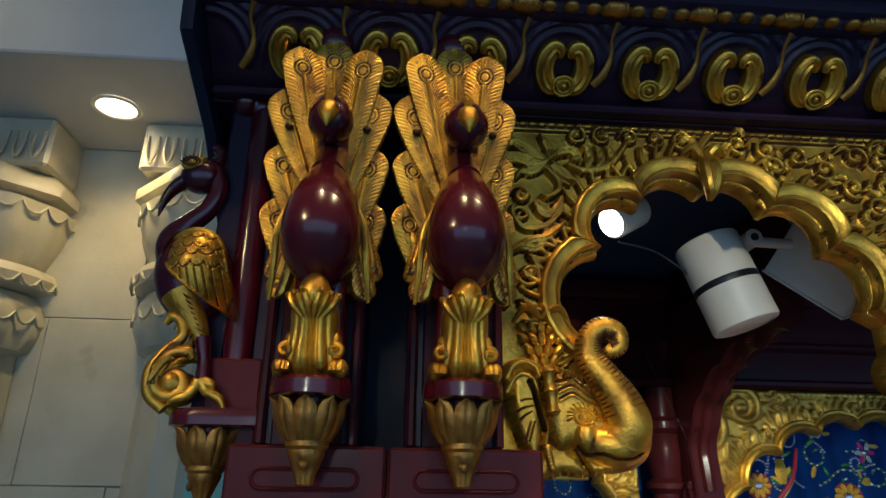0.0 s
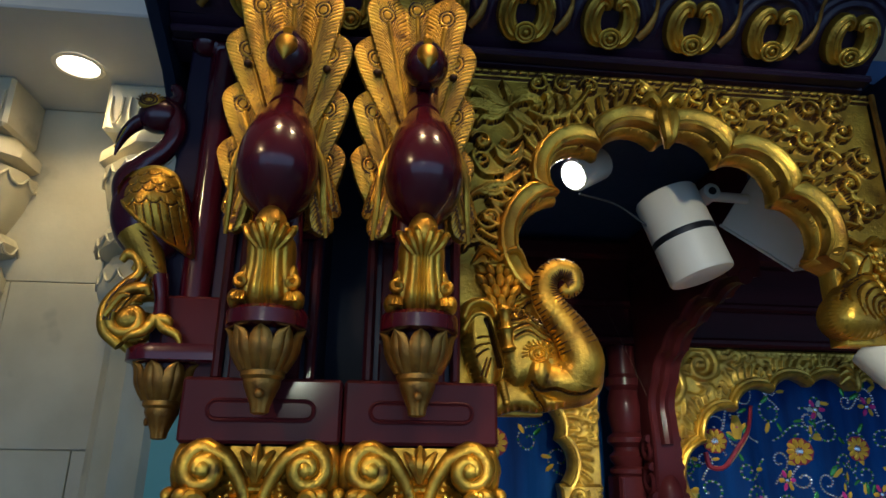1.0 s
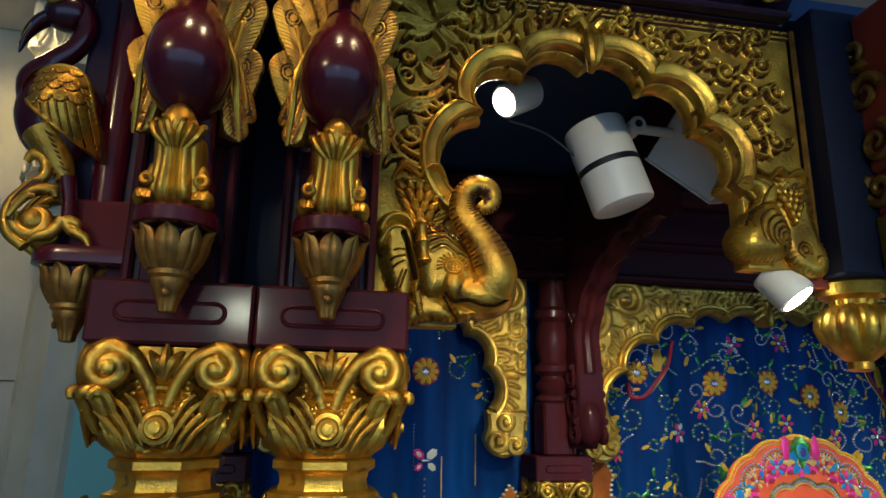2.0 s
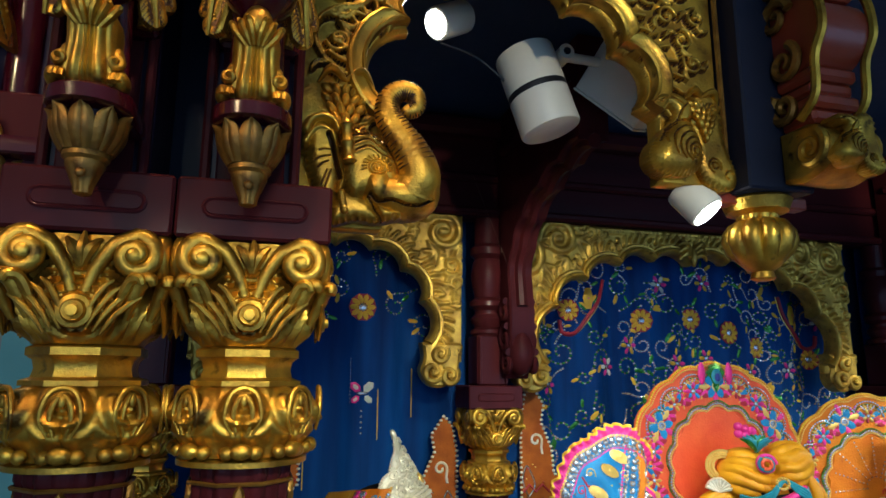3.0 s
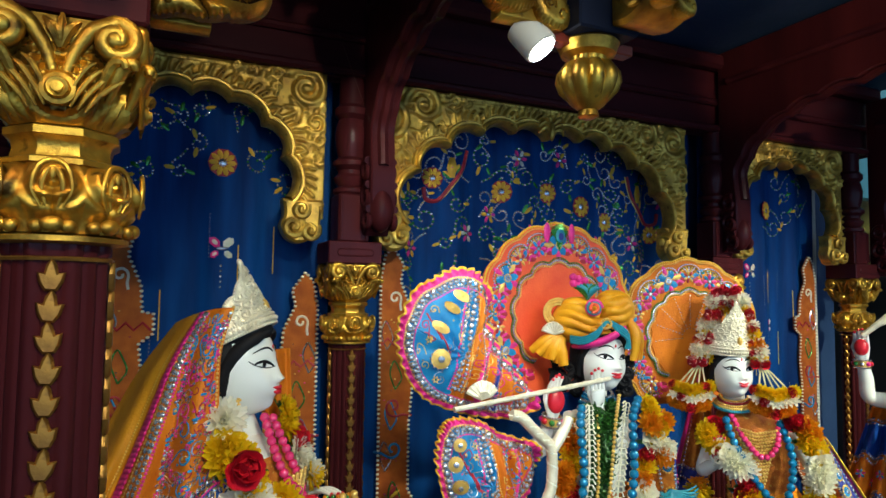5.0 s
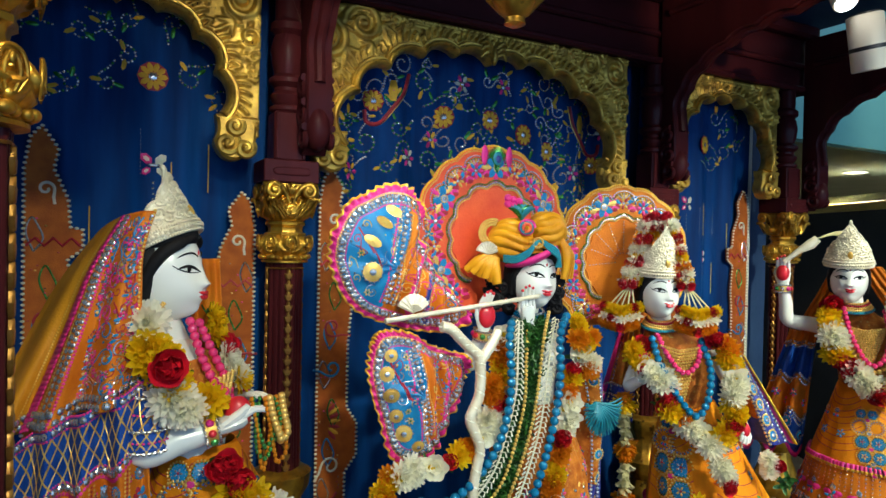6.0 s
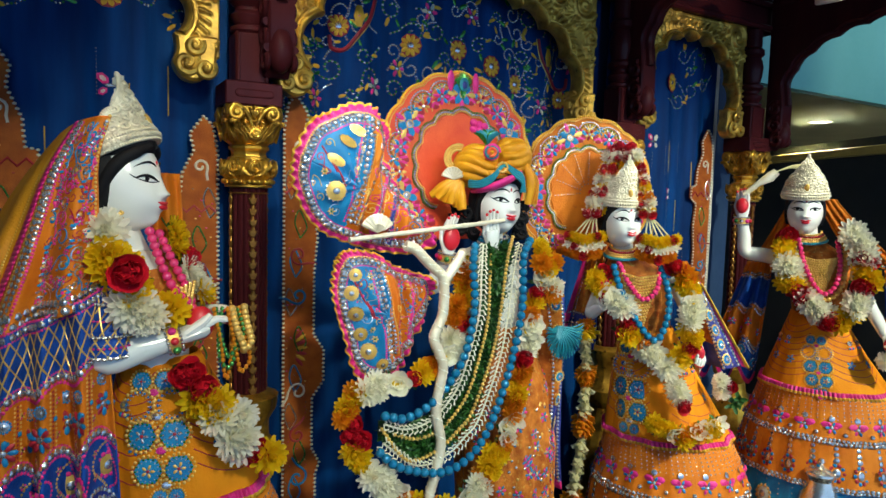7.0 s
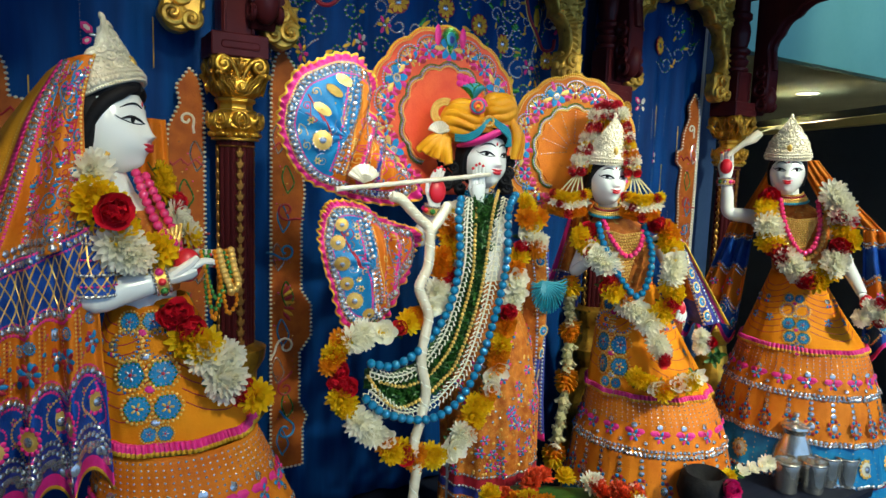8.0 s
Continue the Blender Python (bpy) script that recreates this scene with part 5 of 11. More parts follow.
def grapes(x, z, s, owner):
    rng = random.Random(int(x * 1000))
    rows = ((0, 0, 5), (-0.013, 0.004, 5), (-0.026, 0.008, 4), (-0.038, 0.010, 3), (-0.050, 0.010, 2), (-0.060, 0.008, 1))
    for dz, fwd, n in rows:
        for k in range(n):
            dx = (k - (n - 1) / 2) * 0.0105
            part("grape", geo(ball((x + dx * s, -0.012 - fwd * 0.9, z + dz * s), (0.0052 * s, 0.006, 0.0088 * s), 8, 6, (rng.uniform(-15, 15), dx * 2600, 0))), GOLD, owner)
    for k in (-1, 1):
        part("vine_leaf", geo(tube(smooth_path([(x, -0.012, z + 0.012 * s), (x + k * 0.018 * s, -0.020, z + 0.022 * s), (x + k * 0.032 * s, -0.012, z + 0.006 * s)], 5), [0.004, 0.008, 0.003], 8, 0.6)), GOLD, owner)


grapes(0.142, 2.170, 1.0, arch)
grapes(0.616, 2.208, 0.80, arch)


def elephant():
    """One solid gilded relief of a head with a raised, curled trunk. Coordinates are those of the arch."""
    st = 0.00085
    X, Z = np.meshgrid(np.arange(0.088, 0.262, st), np.arange(1.990, 2.150, st))
    h = np.zeros_like(X)

    def dome(cx, cz, rx, rz, height, turn=0.0, power=0.5):
        c, s = math.cos(turn), math.sin(turn)
        u, w = (X - cx) * c + (Z - cz) * s, -(X - cx) * s + (Z - cz) * c
        np.maximum(h, height * np.clip(1 - (u / rx) ** 2 - (w / rz) ** 2, 0, 1) ** power, out=h)

    def line(pts, w, d):
        t = np.zeros_like(X)
        emboss(t, X, Z, smooth_path(pts, 6), w, w * 0.7, d)
        return t

    def shape(pts, height, soft):
        """A swelling with the outline pts, rounded over a width soft."""
        o = smooth_path(pts + pts[:1], 8)[:-1]
        far = np.full(X.shape, 9.0)
        for p in o[::2]:
            far = np.minimum(far, np.hypot(X - p[0], Z - p[1]))
        k = np.clip(far / soft, 0, 1)
        np.maximum(h, np.where(inside(X, Z, [tuple(p) for p in o]), height * np.sqrt(np.clip(1 - (1 - k) ** 2, 0, 1)), 0), out=h)
    # skull, brow, cheek, upper lip and jaw
    shape([(0.1380, 2.1240), (0.1550, 2.1280), (0.1750, 2.1190), (0.1940, 2.0990), (0.2060, 2.0770), (0.2110, 2.0540), (0.1940, 2.0350), (0.1710, 2.0390), (0.1510, 2.0350), (0.1380, 2.0530), (0.1340, 2.0820)], 0.028, 0.022)
    dome(0.1790, 2.0530, 0.020, 0.026, 0.036, 0.0)
    dome(0.2060, 2.0450, 0.042, 0.026, 0.038, -0.10)
    dome(0.2230, 2.0540, 0.030, 0.032, 0.040, 0.2)
    shape([(0.1710, 2.0390), (0.1930, 2.0320), (0.2170, 2.0300), (0.2380, 2.0370), (0.2380, 2.0300), (0.2160, 2.0230), (0.1840, 2.0140), (0.1760, 2.0260)], 0.026, 0.010)
    shape([(0.1380, 2.0530), (0.1710, 2.0390), (0.1830, 2.0150), (0.1560, 2.0150), (0.1310, 2.0090), (0.1260, 2.0250)], 0.018, 0.012)
    # ear: a broad flap folded over at its top
    shape([(0.0990, 2.1160), (0.0980, 2.0970), (0.1020, 2.0670), (0.1110, 2.0430), (0.1260, 2.0250), (0.1350, 2.0340), (0.1400, 2.0580), (0.1370, 2.0920), (0.1330, 2.1150), (0.1190, 2.1290), (0.1030, 2.1250)], 0.024, 0.014)
    full = h.copy()
    np.maximum(h, line([(0.0990, 2.1110), (0.1050, 2.1230), (0.1170, 2.1280), (0.1280, 2.1240), (0.1330, 2.1140)], 0.0085, 0.028), out=h)
    np.maximum(h, line([(0.0990, 2.0970), (0.1070, 2.1110), (0.1180, 2.1150), (0.1280, 2.1080), (0.1320, 2.0880), (0.1390, 2.0600), (0.1370, 2.0450)], 0.0070, 0.026), out=h)
    full = np.maximum(full, h)
    h -= line([(0.1230, 2.1080), (0.1270, 2.0980), (0.1310, 2.0810), (0.1370, 2.0590)], 0.0032, 0.010)
    for pts in ([(0.1090, 2.0770), (0.1160, 2.0810), (0.1250, 2.0830)], [(0.1120, 2.0690), (0.1180, 2.0740), (0.1240, 2.0770)], [(0.1170, 2.0490), (0.1200, 2.0580), (0.1230, 2.0670)], [(0.1210, 2.0480), (0.1240, 2.0580), (0.1270, 2.0670)], [(0.1130, 2.0880), (0.1190, 2.0900), (0.1250, 2.0900)]):
        h -= line(pts, 0.0011, 0.0024)
    # cap: a border of rings and three waved bands
    for pts in ([(0.1480, 2.1080), (0.1570, 2.1090), (0.1670, 2.1130), (0.1760, 2.1070), (0.1880, 2.1030)], [(0.1510, 2.0990), (0.1670, 2.1050), (0.1800, 2.0970), (0.1940, 2.0920)], [(0.1530, 2.0910), (0.1670, 2.0970), (0.1810, 2.0890), (0.1930, 2.0860), (0.2030, 2.0770)]):
        h -= line(pts, 0.0011, 0.0026)
        h += line([(x, z - 0.0030) for x, z in pts], 0.0016, 0.0014)
    for x, z in ((0.1470, 2.1180), (0.1530, 2.1210), (0.1590, 2.1180), (0.1550, 2.1140), (0.1650, 2.1170), (0.1620, 2.1130), (0.1720, 2.1130), (0.1780, 2.1100)):
        h -= line([(x + 0.0044 * math.cos(a), z + 0.0044 * math.sin(a)) for a in np.linspace(0, 2 * math.pi, 12)], 0.0009, 0.0020)
    # eye with lashes
    ex, ez = 0.1770, 2.0720
    h += 0.004 * np.exp(-((X - ex) / 0.011) ** 2 - ((Z - ez) / 0.009) ** 2)
    for r, q in ((0.0105, 0.8), (0.0060, 0.8), (0.0026, 1.0)):
        h -= line([(ex + r * math.cos(a), ez + r * q * math.sin(a)) for a in np.linspace(0, 2 * math.pi, 18)], 0.0012, 0.0026)
    for k in range(13):
        a = math.pi * (1.05 - 0.095 * k)
        h -= line([(ex + 0.0130 * math.cos(a), ez + 0.0105 * math.sin(a)), (ex + 0.0175 * math.cos(a + 0.1), ez + 0.0150 * math.sin(a + 0.1))], 0.0009, 0.0018)
    # mouth and the wrinkles at the root of the trunk
    h -= line([(0.1700, 2.0430), (0.1780, 2.0360), (0.1940, 2.0360), (0.2090, 2.0320), (0.2250, 2.0330), (0.2380, 2.0400)], 0.0020, 0.008)
    h -= line([(0.1680, 2.0400), (0.1760, 2.0300), (0.1850, 2.0150)], 0.0016, 0.005)
    bx, bz = 0.2100, 2.0720
    for k in range(9):
        a = -2.5 + 0.24 * k
        h -= line([(bx + 0.004 * math.cos(a), bz + 0.004 * math.sin(a)), (bx + (0.016 + 0.003 * (k % 3)) * math.cos(a + 0.05), bz + (0.018 + 0.003 * (k % 2)) * math.sin(a + 0.05))], 0.0009, 0.0018)
    keep = full > 0.0008
    g = Geo()
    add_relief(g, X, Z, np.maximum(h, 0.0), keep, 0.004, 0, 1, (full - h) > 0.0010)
    ways = [(0.2200, 2.0520), (0.2250, 2.0690), (0.2150, 2.0940), (0.1990, 2.1170), (0.1880, 2.1360), (0.1890, 2.1550), (0.2020, 2.1670), (0.2180, 2.1630), (0.2200, 2.1490), (0.2110, 2.1420), (0.2060, 2.1470)]
    trunk = smooth_path([(x, y, z) for (x, z), y in zip(ways, (-0.014, -0.022, -0.024, -0.023, -0.022, -0.022, -0.023, -0.024, -0.025, -0.026, -0.026))], 16)
    r = np.interp(np.linspace(0, 1, len(trunk)), (0, 0.12, 0.25, 0.38, 0.52, 0.68, 0.85, 1), (0.0270, 0.0235, 0.0190, 0.0155, 0.0130, 0.0115, 0.0095, 0.0060))
    i = np.arange(len(trunk))
    g.add(tube(trunk, r * (1 - 0.022 * (i % 4 == 0) * (i > 26)), 26), 0)
    t = np.gradient(trunk, axis=0)
    t /= np.linalg.norm(t, axis=1)[:, None]
    for k in range(24, len(trunk) - 8, 3):
        side = np.cross(t[k], (0, 1.0, 0))
        side /= np.linalg.norm(side)
        for a0, a1 in ((0.56, 1.02), (0.02, 0.30)):
            ring = [trunk[k] + r[k] * 1.002 * (side * math.cos(a) + np.array((0, -1, 0)) * math.sin(a)) for a in np.linspace(math.pi * a0, math.pi * (a1 - 0.10 * (k % 2)), 9)]
            g.add(tube(np.array(ring), [0.0003, 0.0010, 0.0010, 0.0003], 6), 1)
    # goad beside the ear and a string of beads at the throat
    gx, gz = 0.1460, 2.0740
    g.add(lathe([(0.0055, 0), (0.0080, 0.003), (0.0055, 0.007), (0.0058, 0.020), (0.0080, 0.024), (0.0055, 0.028), (0.0056, 0.040), (0.0085, 0.044), (0.0060, 0.050)], 16), at=pose(gx, -0.028, gz, 0, -6, 0))
    for k in range(7):
        x, z = (0.1390, 2.0420, 0.1430, 2.0230)[0] + ((0.1390, 2.0420, 0.1430, 2.0230)[2] - (0.1390, 2.0420, 0.1430, 2.0230)[0]) * k / 6, (0.1390, 2.0420, 0.1430, 2.0230)[1] + ((0.1390, 2.0420, 0.1430, 2.0230)[3] - (0.1390, 2.0420, 0.1430, 2.0230)[1]) * k / 6
        g.add(ball((x, -0.022, z), 0.0044, 9, 7))
    return g


single("elephant_carving", elephant(), [GOLD, GOLD_STAIN_SHADE], "gilded elephant head carving with a raised curled trunk", "carving", pose(0, 0.957, 0))

# bracket at the far end of the front arch
def scroll_foot():
    """A carved foot: a hooked leaf, a fat curled belly and a smaller lobe beside it, with incised rings."""
    st = 0.0011
    X, Z = np.meshgrid(np.arange(0.515, 0.668, st), np.arange(2.082, 2.232, st))
    h = np.zeros_like(X)

    def swell(pts, height, soft):
        o = smooth_path(pts + pts[:1], 8)[:-1]
        far = np.full(X.shape, 9.0)
        for p in o[::2]:
            far = np.minimum(far, np.hypot(X - p[0], Z - p[1]))
        k = np.clip(far / soft, 0, 1)
        np.maximum(h, np.where(inside(X, Z, [tuple(p) for p in o]), height * np.sqrt(np.clip(1 - (1 - k) ** 2, 0, 1)), 0), out=h)
    swell([(0.598, 2.122), (0.612, 2.100), (0.640, 2.090), (0.658, 2.100), (0.660, 2.120), (0.650, 2.145), (0.642, 2.175), (0.636, 2.225), (0.600, 2.228), (0.590, 2.200), (0.592, 2.160)], 0.016, 0.014)
    swell([(0.530, 2.204), (0.540, 2.217), (0.560, 2.222), (0.582, 2.218), (0.594, 2.204), (0.590, 2.182), (0.572, 2.172), (0.558, 2.178), (0.561, 2.194), (0.545, 2.197)], 0.022, 0.012)
    swell([(0.562, 2.186), (0.550, 2.168), (0.531, 2.147), (0.525, 2.128), (0.533, 2.112), (0.555, 2.104), (0.580, 2.106), (0.600, 2.118), (0.607, 2.140), (0.600, 2.164), (0.586, 2.184)], 0.030, 0.024)
    full, cut = h.copy(), np.zeros_like(X)
    for cx, cz, r, a0, a1 in ((0.586, 2.136, 0.005, 0, 6.3), (0.586, 2.137, 0.0105, -0.6, 4.6), (0.585, 2.139, 0.0160, 0.2, 4.3), (0.583, 2.142, 0.0215, 0.6, 4.0), (0.581, 2.145, 0.0270, 0.9, 3.7), (0.579, 2.149, 0.0325, 1.1, 3.2), (0.622, 2.124, 0.0045, 0, 6.3), (0.622, 2.124, 0.0095, -0.5, 4.5), (0.644, 2.112, 0.0060, 0.5, 4.5)):
        emboss(cut, X, Z, [(cx + r * math.cos(a), cz + r * math.sin(a)) for a in np.linspace(a0, a1, 18)], 0.0013, 0.0010, 0.0035)
    for pts in ([(0.545, 2.206), (0.562, 2.210), (0.578, 2.202)], [(0.566, 2.180), (0.574, 2.196), (0.584, 2.206)], [(0.540, 2.150), (0.552, 2.166), (0.566, 2.176)]):
        emboss(cut, X, Z, smooth_path(pts, 6), 0.0014, 0.0008, 0.0034)
    g = Geo()
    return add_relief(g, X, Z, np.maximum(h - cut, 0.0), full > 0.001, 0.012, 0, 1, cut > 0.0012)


single("scroll_bracket", scroll_foot(), [GOLD, GOLD_STAIN_SHADE], "gilded scroll bracket carved at the foot of the arch", "bracket", pose(0.008, 0.968, 0))

hang = thing("hanging_post", "dark wooden hanging post with a gilded ribbed finial", "post", pose(0.718, 0.985, 0))
part("body", geo(box(-0.052, 0.052, -0.052, 0.055, 2.092, 2.46, 0.003)), WOOD_DARK, hang)
ribs = lambda a, r, z: r * (1 + (0.20 * abs(math.cos(5 * a)) ** 0.7 - 0.20 if 2.005 < z < 2.066 else 0.0))
part("finial", geo(lathe([(0.010, 1.978), (0.016, 1.981), (0.014, 1.990), (0.022, 1.996), (0.030, 2.004), (0.043, 2.016), (0.0490, 2.032), (0.047, 2.046), (0.038, 2.058), (0.027, 2.062), (0.027, 2.068), (0.040, 2.073), (0.043, 2.081), (0.046, 2.088), (0.040, 2.094)], 60, ribs)), GOLD, hang, "gilded ribbed bulb")
part("cross_peg", geo(box(-0.085, 0.075, -0.012, 0.012, 2.080, 2.096, 0.002)), RED_PAINT, hang)
part("edge_bead", geo(tube([(-0.060, -0.020, 2.10), (-0.060, -0.020, 2.44)], 0.004, 6)), GOLD_OLD, hang)

# console on the hanging post
console = thing("console_bracket", "red painted console bracket with gilded scrolls", "bracket", pose(0.758, 0, 0))
prof = smooth_path([(0.935, 2.100), (0.900, 2.094), (0.862, 2.108), (0.856, 2.138), (0.872, 2.160), (0.890, 2.168)], 5)
v, f = plate([(a, b) for a, b in prof] + [(0.935, 2.168)], -0.040, 0.040, 0.006)
part("gilded_foot", geo((v[:, [1, 0, 2]], f)), GOLD, console, "gilded rounded foot")
for k in (-1, 1):
    p = spiral(0.884, 2.132, 0.024, 1.5, 2.2, 1)
    part("scroll", geo(tube(np.column_stack([np.full(len(p), k * 0.040), p[:, 0], p[:, 1]]), [0.007, 0.004], 8)), GOLD, console)
face = part("carved_face", scroll_foot(), [GOLD, GOLD_STAIN_SHADE], console, "carved gilded scroll with incised rings")
face.matrix_local = Matrix.Translation((0, 0.862, 2.092)) @ Matrix.Diagonal((0.60, 0.8, 0.56, 1)) @ Matrix.Translation((-0.590, 0, -2.084))
for k in range(4):
    y0 = 0.878 - 0.006 * (k % 2)
    part("red_moulding", geo(box(-0.034 - 0.003 * (k % 2), 0.034 + 0.003 * (k % 2), y0, 0.935, 2.168 + 0.019 * k, 2.187 + 0.019 * k, 0.005)), RED_PAINT, console)
rings = [np.column_stack([np.full(20, x), 0.905 + 0.058 * np.cos(np.arange(20) * math.pi / 10), 2.292 + 0.052 * np.sin(np.arange(20) * math.pi / 10)]) for x in (-0.036, -0.030, 0.030, 0.036)]
part("red_drum", geo(loft(rings)), RED_PAINT, console)
part("upper_block", geo(box(-0.036, 0.036, 0.86, 0.935, 2.335, 2.45, 0.006)), RED_PAINT, console)
for k in (-1, 1):
    s = smooth_path([(k * 0.040, 0.895, 2.175), (k * 0.040, 0.868, 2.20), (k * 0.040, 0.862, 2.25), (k * 0.040, 0.846, 2.285), (k * 0.040, 0.852, 2.335), (k * 0.040, 0.875, 2.36)], 6)
    part("gilded_edge", geo(tube(s, 0.006, 7)), GOLD, console)
    for j, (yy, zz, r) in enumerate(((0.918, 2.20, 0.024), (0.912, 2.26, 0.026), (0.920, 2.33, 0.026), (0.928, 2.39, 0.022))):
        p = spiral(yy, zz, r, 1.4, 1.0 + j, 1 if j % 2 else -1)
        part("leaf_scroll", geo(tube(np.column_stack([np.full(len(p), k * 0.041), p[:, 0], p[:, 1]]), [0.007, 0.004], 7)), GOLD_OLD, console)

# cornice
cornice = thing("cornice", "dark maroon carved cornice with gilded leaf pairs and buds", "cornice", pose(0, 0, 0))
UNIT, FIRST = 0.1057, -0.2508
prof = [(1.0, 2.44), (0.958, 2.442), (0.954, 2.456), (0.944, 2.460), (0.936, 2.466)]
slope = smooth_path([(0.936, 2.466), (0.924, 2.474), (0.908, 2.490), (0.892, 2.510), (0.878, 2.524)], 12)
crown_prof = [(0.868, 2.530), (0.866, 2.542), (0.858, 2.548), (0.856, 2.564), (0.845, 2.570), (0.845, 2.585), (1.0, 2.585)]
part("lower_moulding", geo(extruded(prof + [(1.0, 2.470)], -0.252, 0.640)), WOOD_BLACK, cornice)
part("upper_moulding", geo(extruded([(1.0, 2.524), (0.880, 2.524)] + crown_prof, -0.252, 0.640)), WOOD_BLACK, cornice)
# the carved slope: arched hoods round each leaf pair
xs = np.arange(-0.252, 0.641, 0.0026)
verts = []
tan = np.gradient(slope, axis=0)
tan /= np.linalg.norm(tan, axis=1)[:, None]
out_n = np.column_stack([-tan[:, 1], tan[:, 0]])
for i, (py, pz) in enumerate(slope):
    q = i / (len(slope) - 1)
    u = ((xs - FIRST) / UNIT + 0.5) % 1.0 - 0.5
    rad = np.hypot(u / 0.5, (q - 0.30) / 0.66)
    d = 0.0045 * np.exp(-((rad - 0.86) / 0.075) ** 2) + 0.0040 * np.exp(-((rad - 1.06) / 0.06) ** 2) + 0.0035 * np.exp(-((rad - 1.26) / 0.06) ** 2)
    d *= min(1, max(0, (q - 0.15) * 4))
    d -= 0.006 * np.exp(-(rad / 0.55) ** 2)
    d += 0.003 * np.cos(u * 2 * math.pi * 6) * max(0, q - 0.72)
    verts.append(np.column_stack([xs, py + out_n[i, 0] * d * (1 if out_n[i, 0] < 0 else -1), pz + abs(out_n[i, 1]) * d * -1]))
part("carved_slope", geo((np.concatenate(verts), grid_faces(len(slope), len(xs)))), WOOD_BLACK, cornice, "arched maroon leaf hoods", sharp=0)
part("soffit_band", geo(box(-0.25, 0.64, 0.935, 0.955, 2.442, 2.452, 0.003)), WOOD_BLACK, cornice)
rail = [(x, 0.842, 2.574) for x in np.arange(-0.252, 0.641, 0.0045)]
rr = [0.0095 if i % 6 else 0.0075 for i in range(len(rail))]
part("rope_rail", geo(tube(rail, rr, 9)), WOOD, cornice)


def wing_leaf(s):
    """One of a pair of fat curled leaves, ribbed on its face."""
    k = np.linspace(0, 1, 26)
    path = smooth_path([(s * 0.003, -0.024), (s * 0.015, -0.022), (s * 0.0235, -0.008), (s * 0.0235, 0.010), (s * 0.016, 0.022), (s * 0.0085, 0.020), (s * 0.007, 0.012)], 6)
    path = np.column_stack([np.interp(np.linspace(0, 1, 26), np.linspace(0, 1, len(path)), path[:, i]) for i in (0, 1)])
    t = np.gradient(path, axis=0)
    t /= np.linalg.norm(t, axis=1)[:, None]
    nrm = np.column_stack([-t[:, 1], t[:, 0]]) * s
    w = np.interp(k, (0, 0.2, 0.5, 0.8, 1), (0.006, 0.0115, 0.0120, 0.0095, 0.0040))
    u = np.linspace(-1, 1, 15)
    rings = []
    for i in range(26):
        z = 0.0085 * np.sqrt(np.clip(1 - u ** 2, 0, 1)) * (1 - 0.16 * np.cos(u * 3.2 * math.pi)) * math.sin(math.pi * (0.12 + 0.8 * k[i])) ** 0.5
        face = np.column_stack([path[i, 0] + nrm[i, 0] * u * w[i], -z - 0.004, path[i, 1] + nrm[i, 1] * u * w[i]])
        back = np.column_stack([face[::-1, 0], np.full(15, 0.004), face[::-1, 2]])
        rings.append(np.vstack([face, back]))
    v, f = loft(rings)
    return v, (f if s > 0 else [q[::-1] for q in f])


pair = Geo().add(wing_leaf(1)).add(wing_leaf(-1))
boss = geo(ball((0, -0.006, -0.020), (0.0135, 0.006, 0.012), 18, 10))
for r in (0.0125, 0.0080):
    boss.add(tube([(r * math.cos(a), -0.0115 - 0.002 * (r < 0.01), -0.020 + r * 0.9 * math.sin(a)) for a in np.linspace(0, 2 * math.pi, 22)], 0.0021, 7, caps=False))
boss.add(ball((0, -0.0135, -0.020), (0.0042, 0.003, 0.0042), 10, 7))
pair_mesh, boss_mesh = pair.mesh("leaf_pair", [GOLD]), boss.mesh("boss", [GOLD])
wave_mesh = geo(tube(smooth_path([(0.004, -0.010, 0.040), (-0.001, -0.010, 0.022), (0.001, -0.008, 0.000), (-0.005, -0.008, -0.020), (-0.016, -0.007, -0.034)], 8), [0.0040, 0.0022, 0.0026, 0.0056, 0.0048], 12, 0.6)).mesh("wavy_leaf", [GOLD_OLD])
bud = Geo().add(ball((0, 0, 0), (0.019, 0.013, 0.008), 18, 10))
for j in range(-2, 3):
    bud.add(tube(smooth_path([(j * 0.0035, -0.008, 0.0055), (j * 0.0055, -0.0125, 0.0), (j * 0.0050, -0.009, -0.0055)], 3), 0.0010, 5))
bud_mesh = bud.mesh("large_bud", [GOLD_OLD])
small_mesh = geo(ball((0, 0, 0), (0.0100, 0.010, 0.0055), 14, 8)).mesh("small_bud", [GOLD_OLD])
for k in range(9):
    x = FIRST + UNIT * k
    for name, mesh, at in (("leaf_pair", pair_mesh, pose(x, 0.912, 2.484, 44, 0, 0)), ("boss", boss_mesh, pose(x, 0.912, 2.484, 44, 0, 0)), ("wavy_leaf", wave_mesh, pose(x + UNIT / 2, 0.902, 2.496, 42, 0, 0)),
                           ("large_bud", bud_mesh, pose(x + UNIT / 2, 0.864, 2.533)), ("small_bud", small_mesh, pose(x, 0.864, 2.534)), ("small_bud", small_mesh, pose(x + UNIT * 0.25, 0.864, 2.533)), ("small_bud", small_mesh, pose(x - UNIT * 0.25, 0.864, 2.533))):
        if -0.235 < at.translation.x < 0.62:
            ob = new(name, mesh)
            ob.parent = cornice
            ob.matrix_local = at
crown = thing("roof_ornament", "gilded dome with small maroon knobs above the cornice", "ornament", pose(0.36, 0.90, 2.585))
